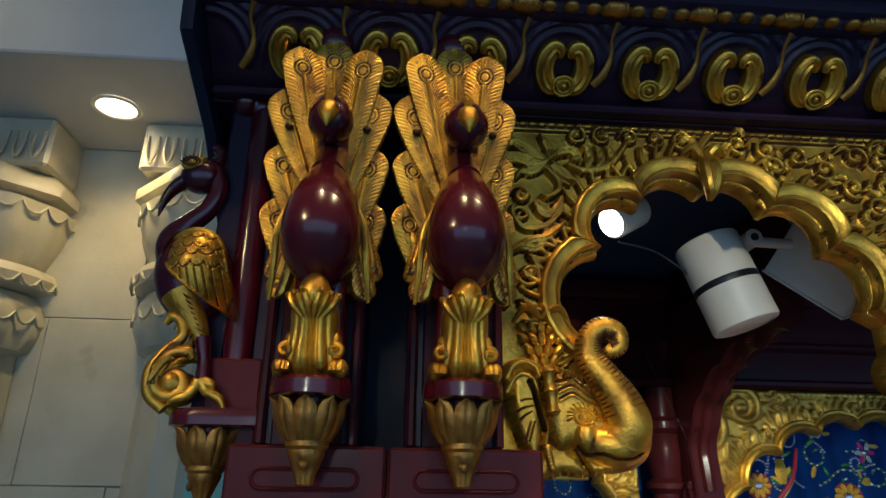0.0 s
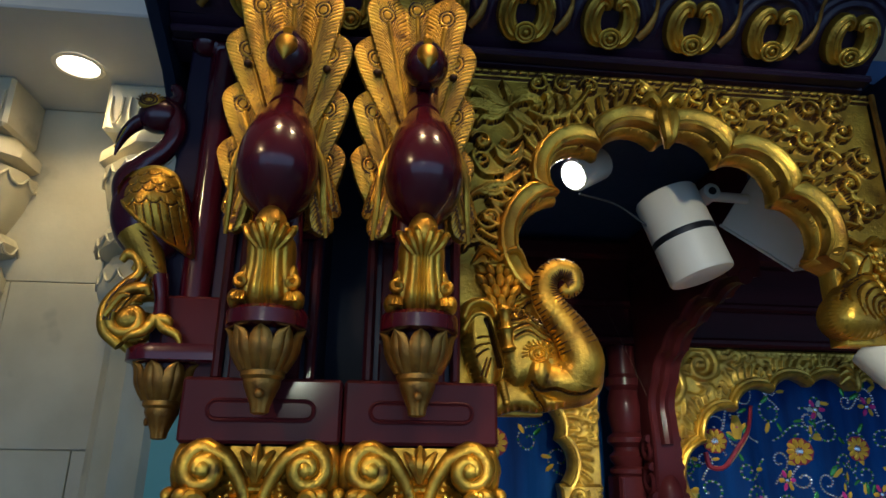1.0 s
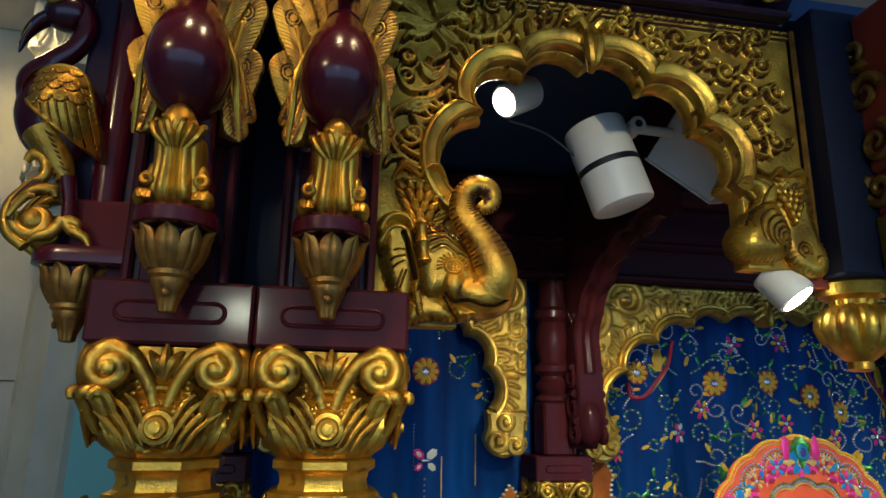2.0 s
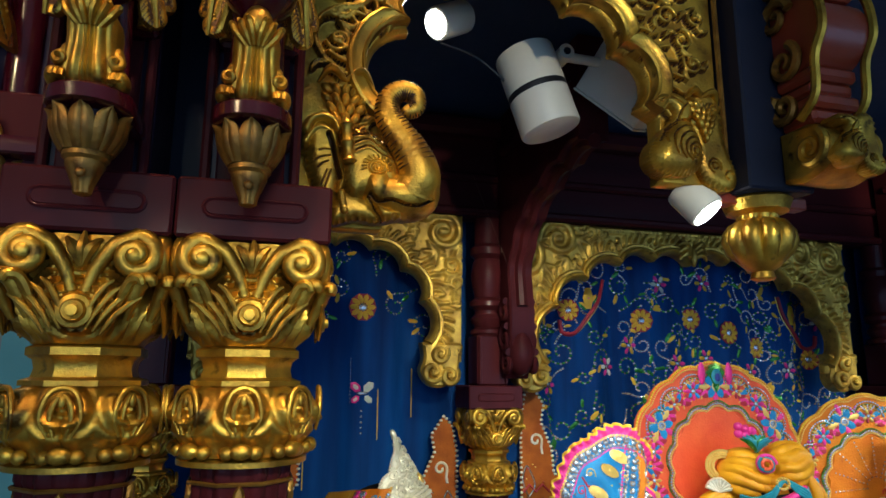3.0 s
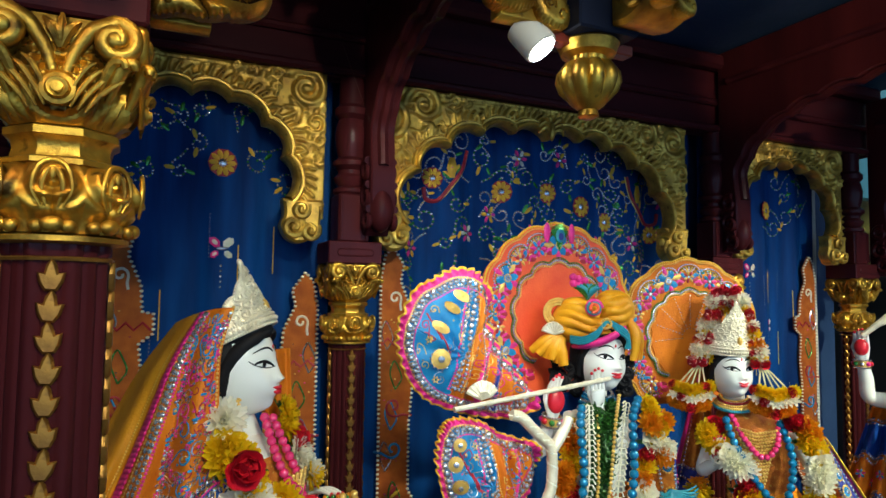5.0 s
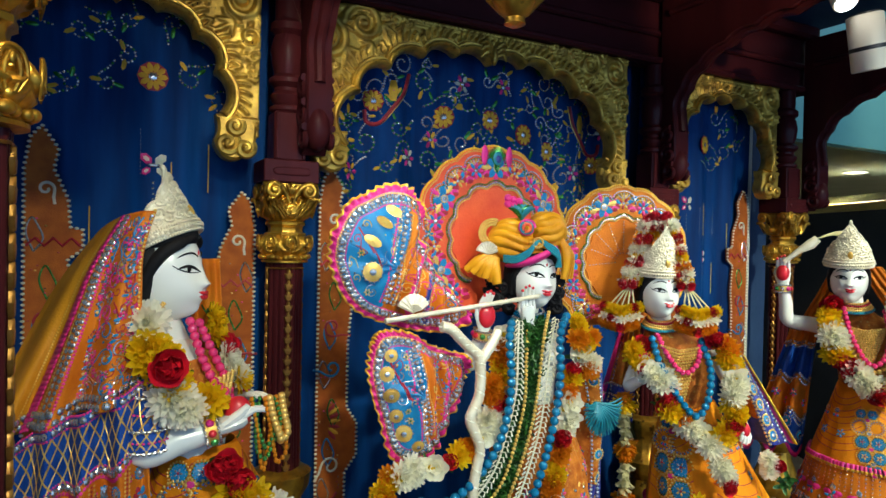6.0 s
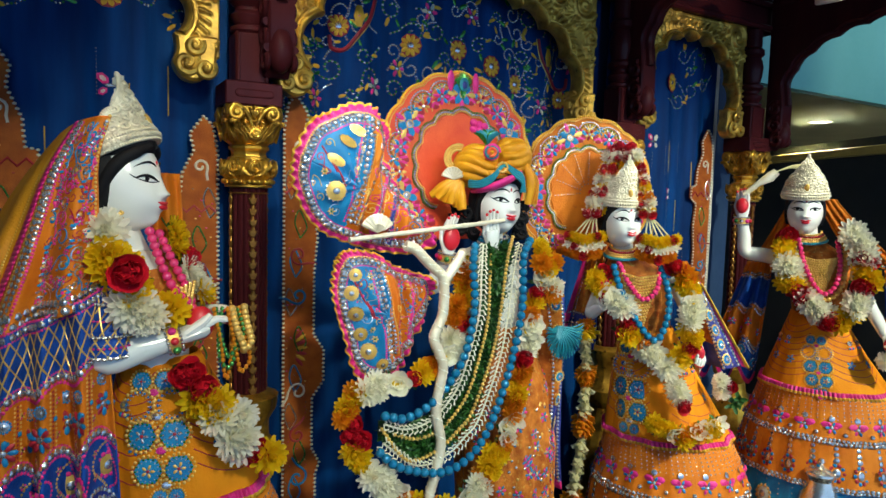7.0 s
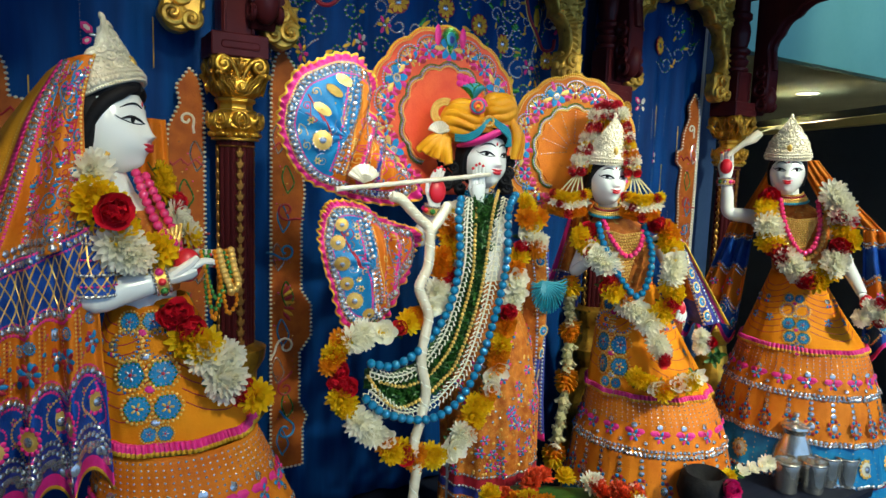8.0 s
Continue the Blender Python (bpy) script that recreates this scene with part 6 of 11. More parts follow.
part("dome", geo(lathe([(0.06, 0), (0.075, 0.006), (0.07, 0.02), (0.03, 0.035), (0.001, 0.04)], 30)), GOLD, crown)
for k in (-1, 1):
    part("knob", geo(ball((k * 0.10, -0.01, 0.016), (0.022, 0.02, 0.018), 14, 9)), LACQUER, crown)


# ---- spotlights of the shrine ----
def can(name, label, a, b, r, band_at=None, lit=False, group=""):
    """A cylindrical lamp from a to b."""
    a, b = Vector(a), Vector(b)
    ln = (b - a).length
    ob = thing(name, label, "lamp", Matrix.Translation(a) @ (b - a).to_track_quat("Z", "Y").to_matrix().to_4x4(), group=group)
    housing = part("housing", geo(lathe([(r * 0.90, 0.0), (r * 0.97, 0.001), (r, 0.004), (r, ln - 0.004), (r * 0.97, ln - 0.001), (r * 0.90, ln)], 48)), WHITE_METAL, ob)
    if band_at:
        part("joint_band", geo(lathe([(r * 1.003, ln * band_at - 0.005), (r * 1.006, ln * band_at - 0.004), (r * 1.006, ln * band_at + 0.004), (r * 1.003, ln * band_at + 0.005)], 48, caps=False)), BLACK, housing, "black joint band")
    if lit:
        part("lit_face", geo(lathe([(r * 0.82, ln + 0.0005), (r * 0.80, ln + 0.002), (r * 0.3, ln + 0.003), (0.0005, ln + 0.003)], 36)), LAMP_ON, housing, "glowing lamp face")
    else:
        part("rear_cap", geo(lathe([(r * 0.8, -0.004), (r * 0.8, 0.001)], 36)), BLACK, housing)
    return ob


can("track_light", "white cylindrical track light with a black joint band", (0.443, 1.150, 2.357), (0.481, 1.135, 2.225), 0.0475, 0.53)
arm = thing("lamp_driver", "white metal driver box with a lamp arm", "box", pose(0.612, 1.16, 2.350))
sides = [Vector(k) for k in ((-0.070, 0.060, 0.090), (0.033, -0.088, 0.084), (0.042, 0.029, 0.0135))]
tilt = Matrix.Translation((0.006, -0.033, -0.113)) @ Matrix([[sides[j][i] / sides[j].length for j in range(3)] + [0] for i in range(3)] + [[0, 0, 0, 1]])
part("body", geo(box(0, 0.128, 0.004, 0.126, 0, 0.053, 0.002), at=tilt), WHITE_METAL, arm)
part("end_cap", geo(box(-0.0015, 0.1295, 0, 0.004, -0.0015, 0.0545, 0.001), at=tilt), WHITE_METAL, arm)
part("lamp_arm", geo(tube([(-0.040, -0.02, 0.006), (-0.104, -0.015, 0.010)], 0.0080, 14)), WHITE_METAL, arm)
part("pivot", geo(tube([(-0.104, -0.034, 0.010), (-0.104, 0.0, 0.010)], 0.013, 20)), WHITE_METAL, arm)
part("pivot_hole", geo(tube([(-0.104, -0.036, 0.010), (-0.104, -0.0335, 0.010)], 0.006, 16)), BLACK, arm)
can("spotlight", "small white spotlight, lit, under the shrine ceiling", (0.342, 1.150, 2.408), (0.292, 1.128, 2.374), 0.026, None, True, "small lit spotlights")
can("spotlight", "small white spotlight, lit, below the hanging post", (0.612, 1.000, 2.104), (0.632, 0.978, 2.066), 0.026, None, True, "small lit spotlights")
can("track_light", "white cylindrical track light with a black joint line", (1.807, 1.10, 2.225), (1.838, 1.10, 2.095), 0.040, 0.6)
can("spotlight", "small white spotlight, lit, beside the track light", (1.735, 1.12, 2.28), (1.721, 1.095, 2.235), 0.028, None, True, "small lit spotlights")
wire = smooth_path([(0.30, 1.13, 2.345), (0.36, 1.14, 2.335), (0.42, 1.15, 2.30), (0.45, 1.15, 2.29)], 6)
single("lamp_cable", geo(tube(wire, 0.0018, 6)), BLACK, "thin black cable between the spotlights", "cable")

# ---- curtain, cloth and jewellery ----
ORANGE = material("orange_silk", (0.55, 0.125, 0.006), (0.74, 0.22, 0.012), 14, 0.55, 0, 0.5, 300, spec=0.2, spots=((0.45, 0.08, 0.02), 0.5, 90))
MUSTARD = material("mustard_silk", (0.52, 0.20, 0.008), (0.70, 0.31, 0.015), 12, 0.45, 0, 0.5, 300, spec=0.3)
SATIN = material("saffron_satin", (0.62, 0.175, 0.005), (0.80, 0.28, 0.010), 10, 0.72, 0, 0.4, 200, spec=0.1)
RUST = material("rust_brocade", (0.34, 0.075, 0.012), (0.66, 0.22, 0.03), 55, 0.55, 0, 0.8, 260, spec=0.15, spots=((0.62, 0.42, 0.10), 0.8, 120))
ORANGE_BOARD = material("orange_applique_cloth", (0.30, 0.060, 0.008), (0.46, 0.115, 0.012), 30, 0.6, 0, 0.6, 320, spec=0.2)
BRIGHT_BLUE = material("bright_blue_satin", (0.005, 0.14, 0.36), (0.012, 0.24, 0.50), 30, 0.4, 0, 0.5, 280, spec=0.3)
DARK_BLUE = material("violet_blue_brocade", (0.010, 0.018, 0.16), (0.035, 0.05, 0.32), 45, 0.45, 0, 0.6, 260)
ROYAL_BLUE = material("royal_blue_brocade", (0.004, 0.040, 0.24), (0.012, 0.085, 0.40), 40, 0.5, 0, 0.6, 280, spec=0.25)
TURBAN_SILK = material("golden_turban_silk", (0.66, 0.255, 0.008), (0.86, 0.40, 0.016), 16, 0.42, 0, 0.3, 200, spec=0.3)
MAGENTA = material("magenta_ruffle", (0.62, 0.012, 0.16), (0.80, 0.025, 0.28), 40, 0.5, 0, 0.6, 300)
YELLOW_TRIM = material("yellow_bobble_trim", (0.68, 0.34, 0.015), (0.82, 0.48, 0.03), 40, 0.55, 0, 0.6, 300)
CORAL = material("coral_red_silk", (0.72, 0.06, 0.018), (0.84, 0.12, 0.03), 18, 0.45, 0, 0.4, 260)
CRIMSON = material("crimson_cloth", (0.30, 0.008, 0.02), (0.42, 0.014, 0.03), 20, 0.5, 0, 0.4, 260)
SILVER = material("silver_beadwork", (0.44, 0.44, 0.46), (0.72, 0.71, 0.70), 60, 0.22, 0.85, 0.2, 200)
CROWN_SILVER = material("pale_silver_filigree", (0.74, 0.65, 0.46), (0.94, 0.86, 0.67), 40, 0.36, 0.25, 0.6, 240)
POLISHED_SILVER = material("polished_silver_vessel", (0.62, 0.60, 0.54), (0.80, 0.78, 0.70), 30, 0.20, 0.92, 0.1, 120)
GOLD_BEAD = material("gold_beads", (0.66, 0.38, 0.07), (0.86, 0.56, 0.15), 50, 0.36, 0.45)
BLUE_BEAD = material("turquoise_blue_beads", (0.002, 0.14, 0.30), (0.008, 0.22, 0.42), 30, 0.2, 0.35, coat=0.6)
PINK_BEAD = material("pink_beads", (0.66, 0.02, 0.12), (0.78, 0.04, 0.18), 30, 0.25, 0, coat=0.5)
TEAL_CLOTH = material("teal_thread", (0.004, 0.16, 0.22), (0.01, 0.26, 0.33), 40, 0.5, 0, 0.4, 200)
GREEN_LEAF = material("green_leaves", (0.010, 0.055, 0.008), (0.035, 0.14, 0.018), 60, 0.45, 0, 0.3, 200)
WHITE_PETAL = material("white_petals", (0.93, 0.90, 0.72), (0.98, 0.96, 0.86), 50, 0.5, 0, 0.1, 200)
YELLOW_PETAL = material("yellow_petals", (0.86, 0.55, 0.006), (0.95, 0.72, 0.015), 60, 0.5, 0, 0.3, 200)
ORANGE_PETAL = material("orange_petals", (0.76, 0.24, 0.006), (0.90, 0.40, 0.012), 60, 0.5, 0, 0.3, 200)
ROSE_PETAL = material("red_rose_petals", (0.46, 0.004, 0.014), (0.70, 0.012, 0.035), 40, 0.45, 0, 0.1, 160)
BUD_CREAM = material("cream_buds", (0.74, 0.68, 0.36), (0.84, 0.80, 0.56), 40, 0.5)
TINSEL = material("green_sequins", (0.02, 0.16, 0.03), (0.08, 0.34, 0.08), 60, 0.25, 0.5)
STATUE_WHITE = material("white_polished_marble", (0.78, 0.79, 0.74), (0.84, 0.85, 0.80), 6, 0.24, 0, 0.05, 60, coat=0.3, rough_vary=0.05)
HAIR_BLACK = material("black_painted_hair", (0.006, 0.006, 0.008), (0.016, 0.015, 0.016), 30, 0.65, 0, 0.4, 160, spec=0.12)
LIP_RED = material("red_paint", (0.58, 0.012, 0.025), (0.66, 0.02, 0.035), 20, 0.35)
for petal_stuff in (WHITE_PETAL, YELLOW_PETAL, ORANGE_PETAL, BUD_CREAM):
    translucent(petal_stuff, 0.5)
JEWELS = [SILVER, GOLD_BEAD, BRIGHT_BLUE, MAGENTA, YELLOW_TRIM, TINSEL, CRIMSON, WHITE_PETAL]
S_SILVER, S_GOLD, S_BLUE, S_PINK, S_YELLOW, S_GREEN, S_RED, S_WHITE = range(8)


class Surf:
    """A cloth surface given by a function of (u, v), each from 0 to 1."""

    def __init__(self, fn, outward):
        self.fn, self.out = fn, np.asarray(outward, float)

    def at(self, u, v):
        e = 0.004
        p = np.array(self.fn(u, v), float)
        du, dv = np.array(self.fn(u + e, v)) - np.array(self.fn(u - e, v)), np.array(self.fn(u, v + e)) - np.array(self.fn(u, v - e))
        n = np.cross(du, dv)
        n /= np.linalg.norm(n) + 1e-12
        ref = self.out if self.out.ndim == 1 and len(self.out) == 3 else None
        if ref is not None and np.dot(n, ref) < 0:
            n = -n
        t = du / (np.linalg.norm(du) + 1e-12)
        return p, n, t

    def around(self, centre, u, v):
        """The same, with the normal away from an axis through centre."""
        p, n, t = self.at(u, v)
        if np.dot(n[:2], p[:2] - np.asarray(centre)[:2]) < 0:
            n = -n
        return p, n, t


def cloth(name, surf, nu, nv, mats, slot, parent, label="", thick=0.0025):
    u, v = np.linspace(0, 1, nu), np.linspace(0, 1, nv)
    pts = [surf.fn(a, b) for b in v for a in u]
    g = Geo()
    g.v.append(np.array(pts, float))
    g.n = len(pts)
    for j in range(nv - 1):
        for i in range(nu - 1):
            g.f.append((j * nu + i, j * nu + i + 1, (j + 1) * nu + i + 1, (j + 1) * nu + i))
            g.m.append(slot((u[i] + u[i + 1]) / 2, (v[j] + v[j + 1]) / 2) if slot else 0)
    ob = part(name, g, mats, parent, label, sharp=0)
    mod = ob.modifiers.new("thickness", "SOLIDIFY")
    mod.thickness, mod.offset = thick, 0
    return ob


def frame_at(p, n, t, lift=0.0):
    b = np.cross(n, t)
    m = Matrix.Identity(4)
    for i in range(3):
        m[i][0], m[i][1], m[i][2], m[i][3] = t[i], b[i], n[i], p[i] + n[i] * lift
    return m


BEAD = ball((0, 0, 0), (1, 1, 0.7), 6, 4)
GEM = ball((0, 0, 0), (1, 1, 0.5), 10, 5)


def stud(g, fr, r, slot, flat=0.7, along=1.0, shape=None):
    v, f = shape or BEAD
    g.add((np.asarray(v) * (r * along, r, r * flat), f), slot, fr)


def bead_row(g, surf, pts, gap, r, slot, centre=None, along=1.0):
    """Beads along a line of (u, v) points on a cloth."""
    get = (lambda a, b: surf.around(centre, a, b)) if centre is not None else surf.at
    uv = np.asarray(pts, float)
    world = np.array([surf.fn(a, b) for a, b in uv])
    run = np.concatenate([[0], np.cumsum(np.linalg.norm(np.diff(world, axis=0), axis=1))])
    for k, s in enumerate(np.arange(0, run[-1], gap)):
        p, n, t = get(np.interp(s, run, uv[:, 0]), np.interp(s, run, uv[:, 1]))
        c = slot[k % len(slot)] if isinstance(slot, (list, tuple)) else slot
        stud(g, frame_at(p, n, t, r * 0.4), r, c, along=along)


def cord(g, surf, pts, r, slot, centre=None):
    get = (lambda a, b: surf.around(centre, a, b)) if centre is not None else surf.at
    path = []
    for a, b in smooth_path(pts, 5):
        p, n, t = get(a, b)
        path.append(p + n * r * 0.6)
    g.add(tube(path, r, 5), slot)


def blossom(g, fr, size, petals=6, ring=S_BLUE, eye=S_SILVER, tip=None):
    """An embroidered flower: petals round a stone."""
    for k in range(petals):
        a = k * 2 * math.pi / petals
        m = fr @ Matrix.Rotation(a, 4, "Z") @ Matrix.Translation((size * 0.62, 0, 0))
        g.add((np.asarray(BEAD[0]) * (size * 0.38, size * 0.22, size * 0.16), BEAD[1]), ring if tip is None or k % 2 else tip, m)
    stud(g, fr, size * 0.26, eye, 0.9, 1.0, GEM)


def medallion(g, fr, size, field=S_BLUE, rim=S_GOLD, eye=S_SILVER):
    """A round brooch: a field, a ring of beads and a stone."""
    stud(g, fr, size * 0.78, field, 0.25, 1.0, GEM)
    n = 12
    for k in range(n):
        a = k * 2 * math.pi / n
        stud(g, fr @ Matrix.Translation((size * 0.82 * math.cos(a), size * 0.82 * math.sin(a), 0)), size * 0.2, rim)
    stud(g, fr @ Matrix.Translation((0, 0, size * 0.12)), size * 0.36, eye, 0.8, 1.0, GEM)


# ---- the blue curtain with its embroidery ----
def curtain_y(x, z):
    fold = 0.011 * math.sin(x * 34 + 0.7 * math.sin(x * 9)) + 0.005 * math.sin(x * 83 + 1.3)
    return 1.752 + fold * (0.35 + 0.65 * min(1.0, max(0.0, (2.25 - z) / 0.6)))


def curtain(name, label, x0, x1):
    ob = thing(name, label, "curtain", pose(0, 0, 0), group="blue curtains behind the deities")
    surf = Surf(lambda u, v: (x0 + (x1 - x0) * u, curtain_y(x0 + (x1 - x0) * u, 2.3 - 1.68 * v), 2.3 - 1.68 * v), (0, -1, 0))
    cloth("cloth", surf, int((x1 - x0) * 190), 40, [CLOTH_BLUE], None, ob)
    uv = lambda x, z: ((x - x0) / (x1 - x0), (2.3 - z) / 1.68)
    return ob, surf, uv


def curl(cx, cz, r, start, way, turns=1.1, tail=1.6):
    """A vine curl: a tail that winds up into a spiral."""
    sp = spiral(cx, cz, r, turns, start, way, 16, 0.25)
    d = np.array((-math.sin(start) * way, math.cos(start) * way))
    root = np.array((cx + r * math.cos(start), cz + r * math.sin(start)))
    line = [root - d * r * tail + np.array((math.cos(start), math.sin(start))) * r * 0.5, root - d * r * tail * 0.5 + np.array((math.cos(start), math.sin(start))) * r * 0.12]
    return np.vstack([line, sp])


def thread_scrolls(g, surf, allowed, lo, hi, count, sizes, seed, slots, width=0.0013):
    """Small curls of thread with a stone at their heart, scattered where allowed(x, z) says."""
    rng = random.Random(seed)
    done = []
    for _ in range(count * 14):
        x, z, r = rng.uniform(lo[0], hi[0]), rng.uniform(lo[1], hi[1]), rng.choice(sizes)
        if len(done) >= count or not allowed(x, z) or any((x - a) ** 2 + (z - b) ** 2 < (0.85 * (r + c)) ** 2 for a, b, c in done):
            continue
        done.append((x, z, r))
        line = curl(x, z, r, rng.uniform(0, 6.28), rng.choice((-1, 1)))
        line = [p for p in line if allowed(*p)]
        if len(line) > 3:
            cord(g, surf, [tuple(p) for p in line], width, rng.choice(slots))
        stud(g, frame_at(*surf.at(x, z), 0.003), min(r * 0.22, 0.0026), rng.choice((S_SILVER, S_GOLD, S_PINK)), 0.6, 1.0, GEM)


def sunflower(owner, surf, uv, x, z, r):
    g = Geo()
    p, n, t = surf.at(*uv(x, z))
    fr = frame_at(p, n, t, 0.003)
    stud(g, fr, r, S_RED, 0.12, 1.0, GEM)
    disc = part("sunflower_patch", g, JEWELS, owner, "yellow embroidered flower with a glass stone")
    mesh = geo((np.asarray(BEAD[0]) * (r * 0.34, r * 0.19, r * 0.13), BEAD[1]), S_YELLOW).mesh("petal", JEWELS)
    for k in range(10):
        ob = new("petal", mesh)
        ob.parent = disc
        ob.matrix_local = fr @ Matrix.Rotation(k * math.pi / 5, 4, "Z") @ Matrix.Translation((r * 0.58, 0, r * 0.06))
    g = Geo()
    stud(g, fr, r * 0.32, S_SILVER, 0.8, 1.0, GEM)
    part("stone", g, JEWELS, disc)


def paisley(owner, surf, uv, x, z, r, way):
    g = Geo()
    pts = [(x + way * dx * r, z + dz * r) for dx, dz in ((0.6, 1.7), (0.35, 0.9), (-0.1, 0.2), (-0.7, -0.5), (-1.2, -0.5), (-1.3, 0.0))]
    cord(g, surf, [uv(a, b) for a, b in pts], 0.0055, S_RED)
    cord(g, surf, [uv(a + 0.007 * way, b) for a, b in pts[:-1]], 0.002, S_GOLD)
    p, n, t = surf.at(*uv(x - way * r * 0.1, z + r * 0.9))
    fr = frame_at(p, n, t, 0.003)
    g.add((np.asarray(BEAD[0]) * (r * 0.22, r * 0.5, r * 0.1), BEAD[1]), S_YELLOW, fr)
    stud(g, fr, r * 0.15, S_PINK)
    part("paisley_patch", g, JEWELS, owner, "crimson embroidered paisley")


def leaf_patch(g, surf, uv, x, z, a, r, slot):
    p, n, t = surf.at(*uv(x, z))
    g.add((np.asarray(BEAD[0]) * (r, r * 0.4, r * 0.15), BEAD[1]), slot, frame_at(p, n, t, 0.002) @ Matrix.Rotation(a, 4, "Z"))


ob, surf, uv = curtain("centre_curtain", "royal blue silk curtain embroidered with flowers and silver vines", 0.56, 1.69)
for x, z, r in ((1.006, 1.994, 0.033), (1.157, 2.002, 0.030), (1.262, 1.968, 0.033), (1.361, 1.930, 0.030), (1.53, 1.90, 0.030), (0.80, 2.015, 0.030)):
    sunflower(ob, surf, uv, x, z, r)
for x, z, w in ((0.86, 1.99, 1), (1.47, 1.965, -1)):
    paisley(ob, surf, uv, x, z, 0.062, w)
rng = random.Random(8)
vine = Geo()
taken = []
for _ in range(2500):
    x, z, r = rng.uniform(0.66, 1.62), rng.uniform(1.62, 2.14), rng.choice((0.030, 0.024, 0.019))
    if all((x - a) ** 2 + (z - b) ** 2 > (0.92 * (r + c)) ** 2 for a, b, c in taken) and len(taken) < 110:
        taken.append((x, z, r))
        start, way = rng.uniform(0, 6.28), rng.choice((-1, 1))
        line = curl(x, z, r, start, way)
        bead_row(vine, surf, [uv(a, b) for a, b in line], 0.0070, 0.0032, S_SILVER if rng.random() < 0.6 else (S_SILVER, S_GREEN), along=1.3)
        for k in range(2):
            a = rng.uniform(0, 6.28)
            leaf_patch(vine, surf, uv, x + math.cos(a) * r * 1.3, z + math.sin(a) * r * 1.3, a, rng.uniform(0.010, 0.016), rng.choice((S_GREEN, S_YELLOW, S_YELLOW, S_GREEN)))
for x, z in ((0.97, 1.93), (1.10, 1.885), (0.90, 1.875), (1.20, 1.90), (1.33, 1.865), (1.06, 2.09), (1.20, 2.10), (0.74, 1.83), (1.45, 1.87), (1.56, 2.0)):
    p, n, t = surf.at(*uv(x, z))
    blossom(vine, frame_at(p, n, t, 0.003), 0.026, 6, S_YELLOW if rng.random() < 0.5 else S_WHITE, S_SILVER, S_PINK)
edge = [(0.66, 2.06), (0.675, 1.98), (0.70, 1.90), (0.66, 1.82), (0.70, 1.72)]
bead_row(vine, surf, [uv(a, b) for a, b in smooth_path(edge, 6)], 0.008, 0.0034, S_SILVER)
bead_row(vine, surf, [uv(2 * CENTRE - a - 0.02, b) for a, b in smooth_path(edge, 6)], 0.008, 0.0034, S_SILVER)
part("vine_embroidery", vine, JEWELS, ob, "silver and green bead vines", kind="stuff")


def side_curtain(name, label, x0, x1, xf, seed, amount):
    ob, surf, uv = curtain(name, label, x0, x1)
    sunflower(ob, surf, uv, xf, 2.005, 0.034)
    rng = random.Random(seed)
    g = Geo()
    taken = []
    for _ in range(700):
        x, z, r = rng.uniform(x0 + 0.08, x1 - 0.08), rng.uniform(1.93, 2.14), rng.choice((0.030, 0.022))
        if all((x - a) ** 2 + (z - b) ** 2 > (1.1 * (r + c)) ** 2 for a, b, c in taken + [(xf, 2.005, 0.034)]) and len(taken) < amount:
            taken.append((x, z, r))
            bead_row(g, surf, [uv(a, b) for a, b in curl(x, z, r, rng.uniform(0, 6.28), rng.choice((-1, 1)))], 0.0074, 0.0032, (S_SILVER, S_GREEN, S_SILVER))
            for k in range(2):
                a = rng.uniform(0, 6.28)
                leaf_patch(g, surf, uv, x + math.cos(a) * r, z + math.sin(a) * r, a, 0.013, rng.choice((S_GREEN, S_YELLOW)))
    for k in range(9):
        x, z = x0 + 0.10 + k * (x1 - x0 - 0.2) / 8, rng.uniform(1.35, 1.9)
        bead_row(g, surf, [uv(x, z), uv(x, z - 0.10)], 0.008, 0.0020, S_SILVER)
    for k in range(6):
        x, z = x0 + 0.13 + k * (x1 - x0 - 0.26) / 5, rng.uniform(1.5, 1.95)
        cord(g, surf, [uv(x, z), uv(x, z - 0.05), uv(x, z - 0.11)], 0.0015, S_YELLOW)
    part("vine_embroidery", g, JEWELS, ob, "silver and green bead vines", kind="stuff")
    return ob, surf, uv


def butterfly(owner, surf, uv, x, z, r):
    p, n, t = surf.at(*uv(x, z))
    fr = frame_at(p, n, t, 0.003)
    g = Geo()
    stud(g, fr, r * 0.14, S_SILVER, 0.6, 3.0)
    body = part("butterfly_patch", g, JEWELS, owner, "small white and pink butterfly patch")
    for sx, sy, q in ((-1, 1, 1.0), (1, 1, 1.0), (-1, -1, 0.75), (1, -1, 0.75)):
        m = fr @ Matrix.Translation((sx * r * 0.5, sy * r * 0.45, 0)) @ Matrix.Rotation(sx * sy * 0.7, 4, "Z")
        g = geo((np.asarray(BEAD[0]) * (r * 0.5 * q, r * 0.34 * q, r * 0.08), BEAD[1]), S_WHITE if sx > 0 else S_PINK, m)
        g.add((np.asarray(BEAD[0]) * (r * 0.34 * q, r * 0.22 * q, r * 0.12), BEAD[1]), S_WHITE, m)
        part("wing", g, JEWELS, body)
    for k in range(5):
        g = Geo()
        stud(g, frame_at(*surf.at(*uv(x, z - r * 1.3 - k * 0.012)), 0.001), 0.003, S_SILVER)
        part("bead", g, JEWELS, body)


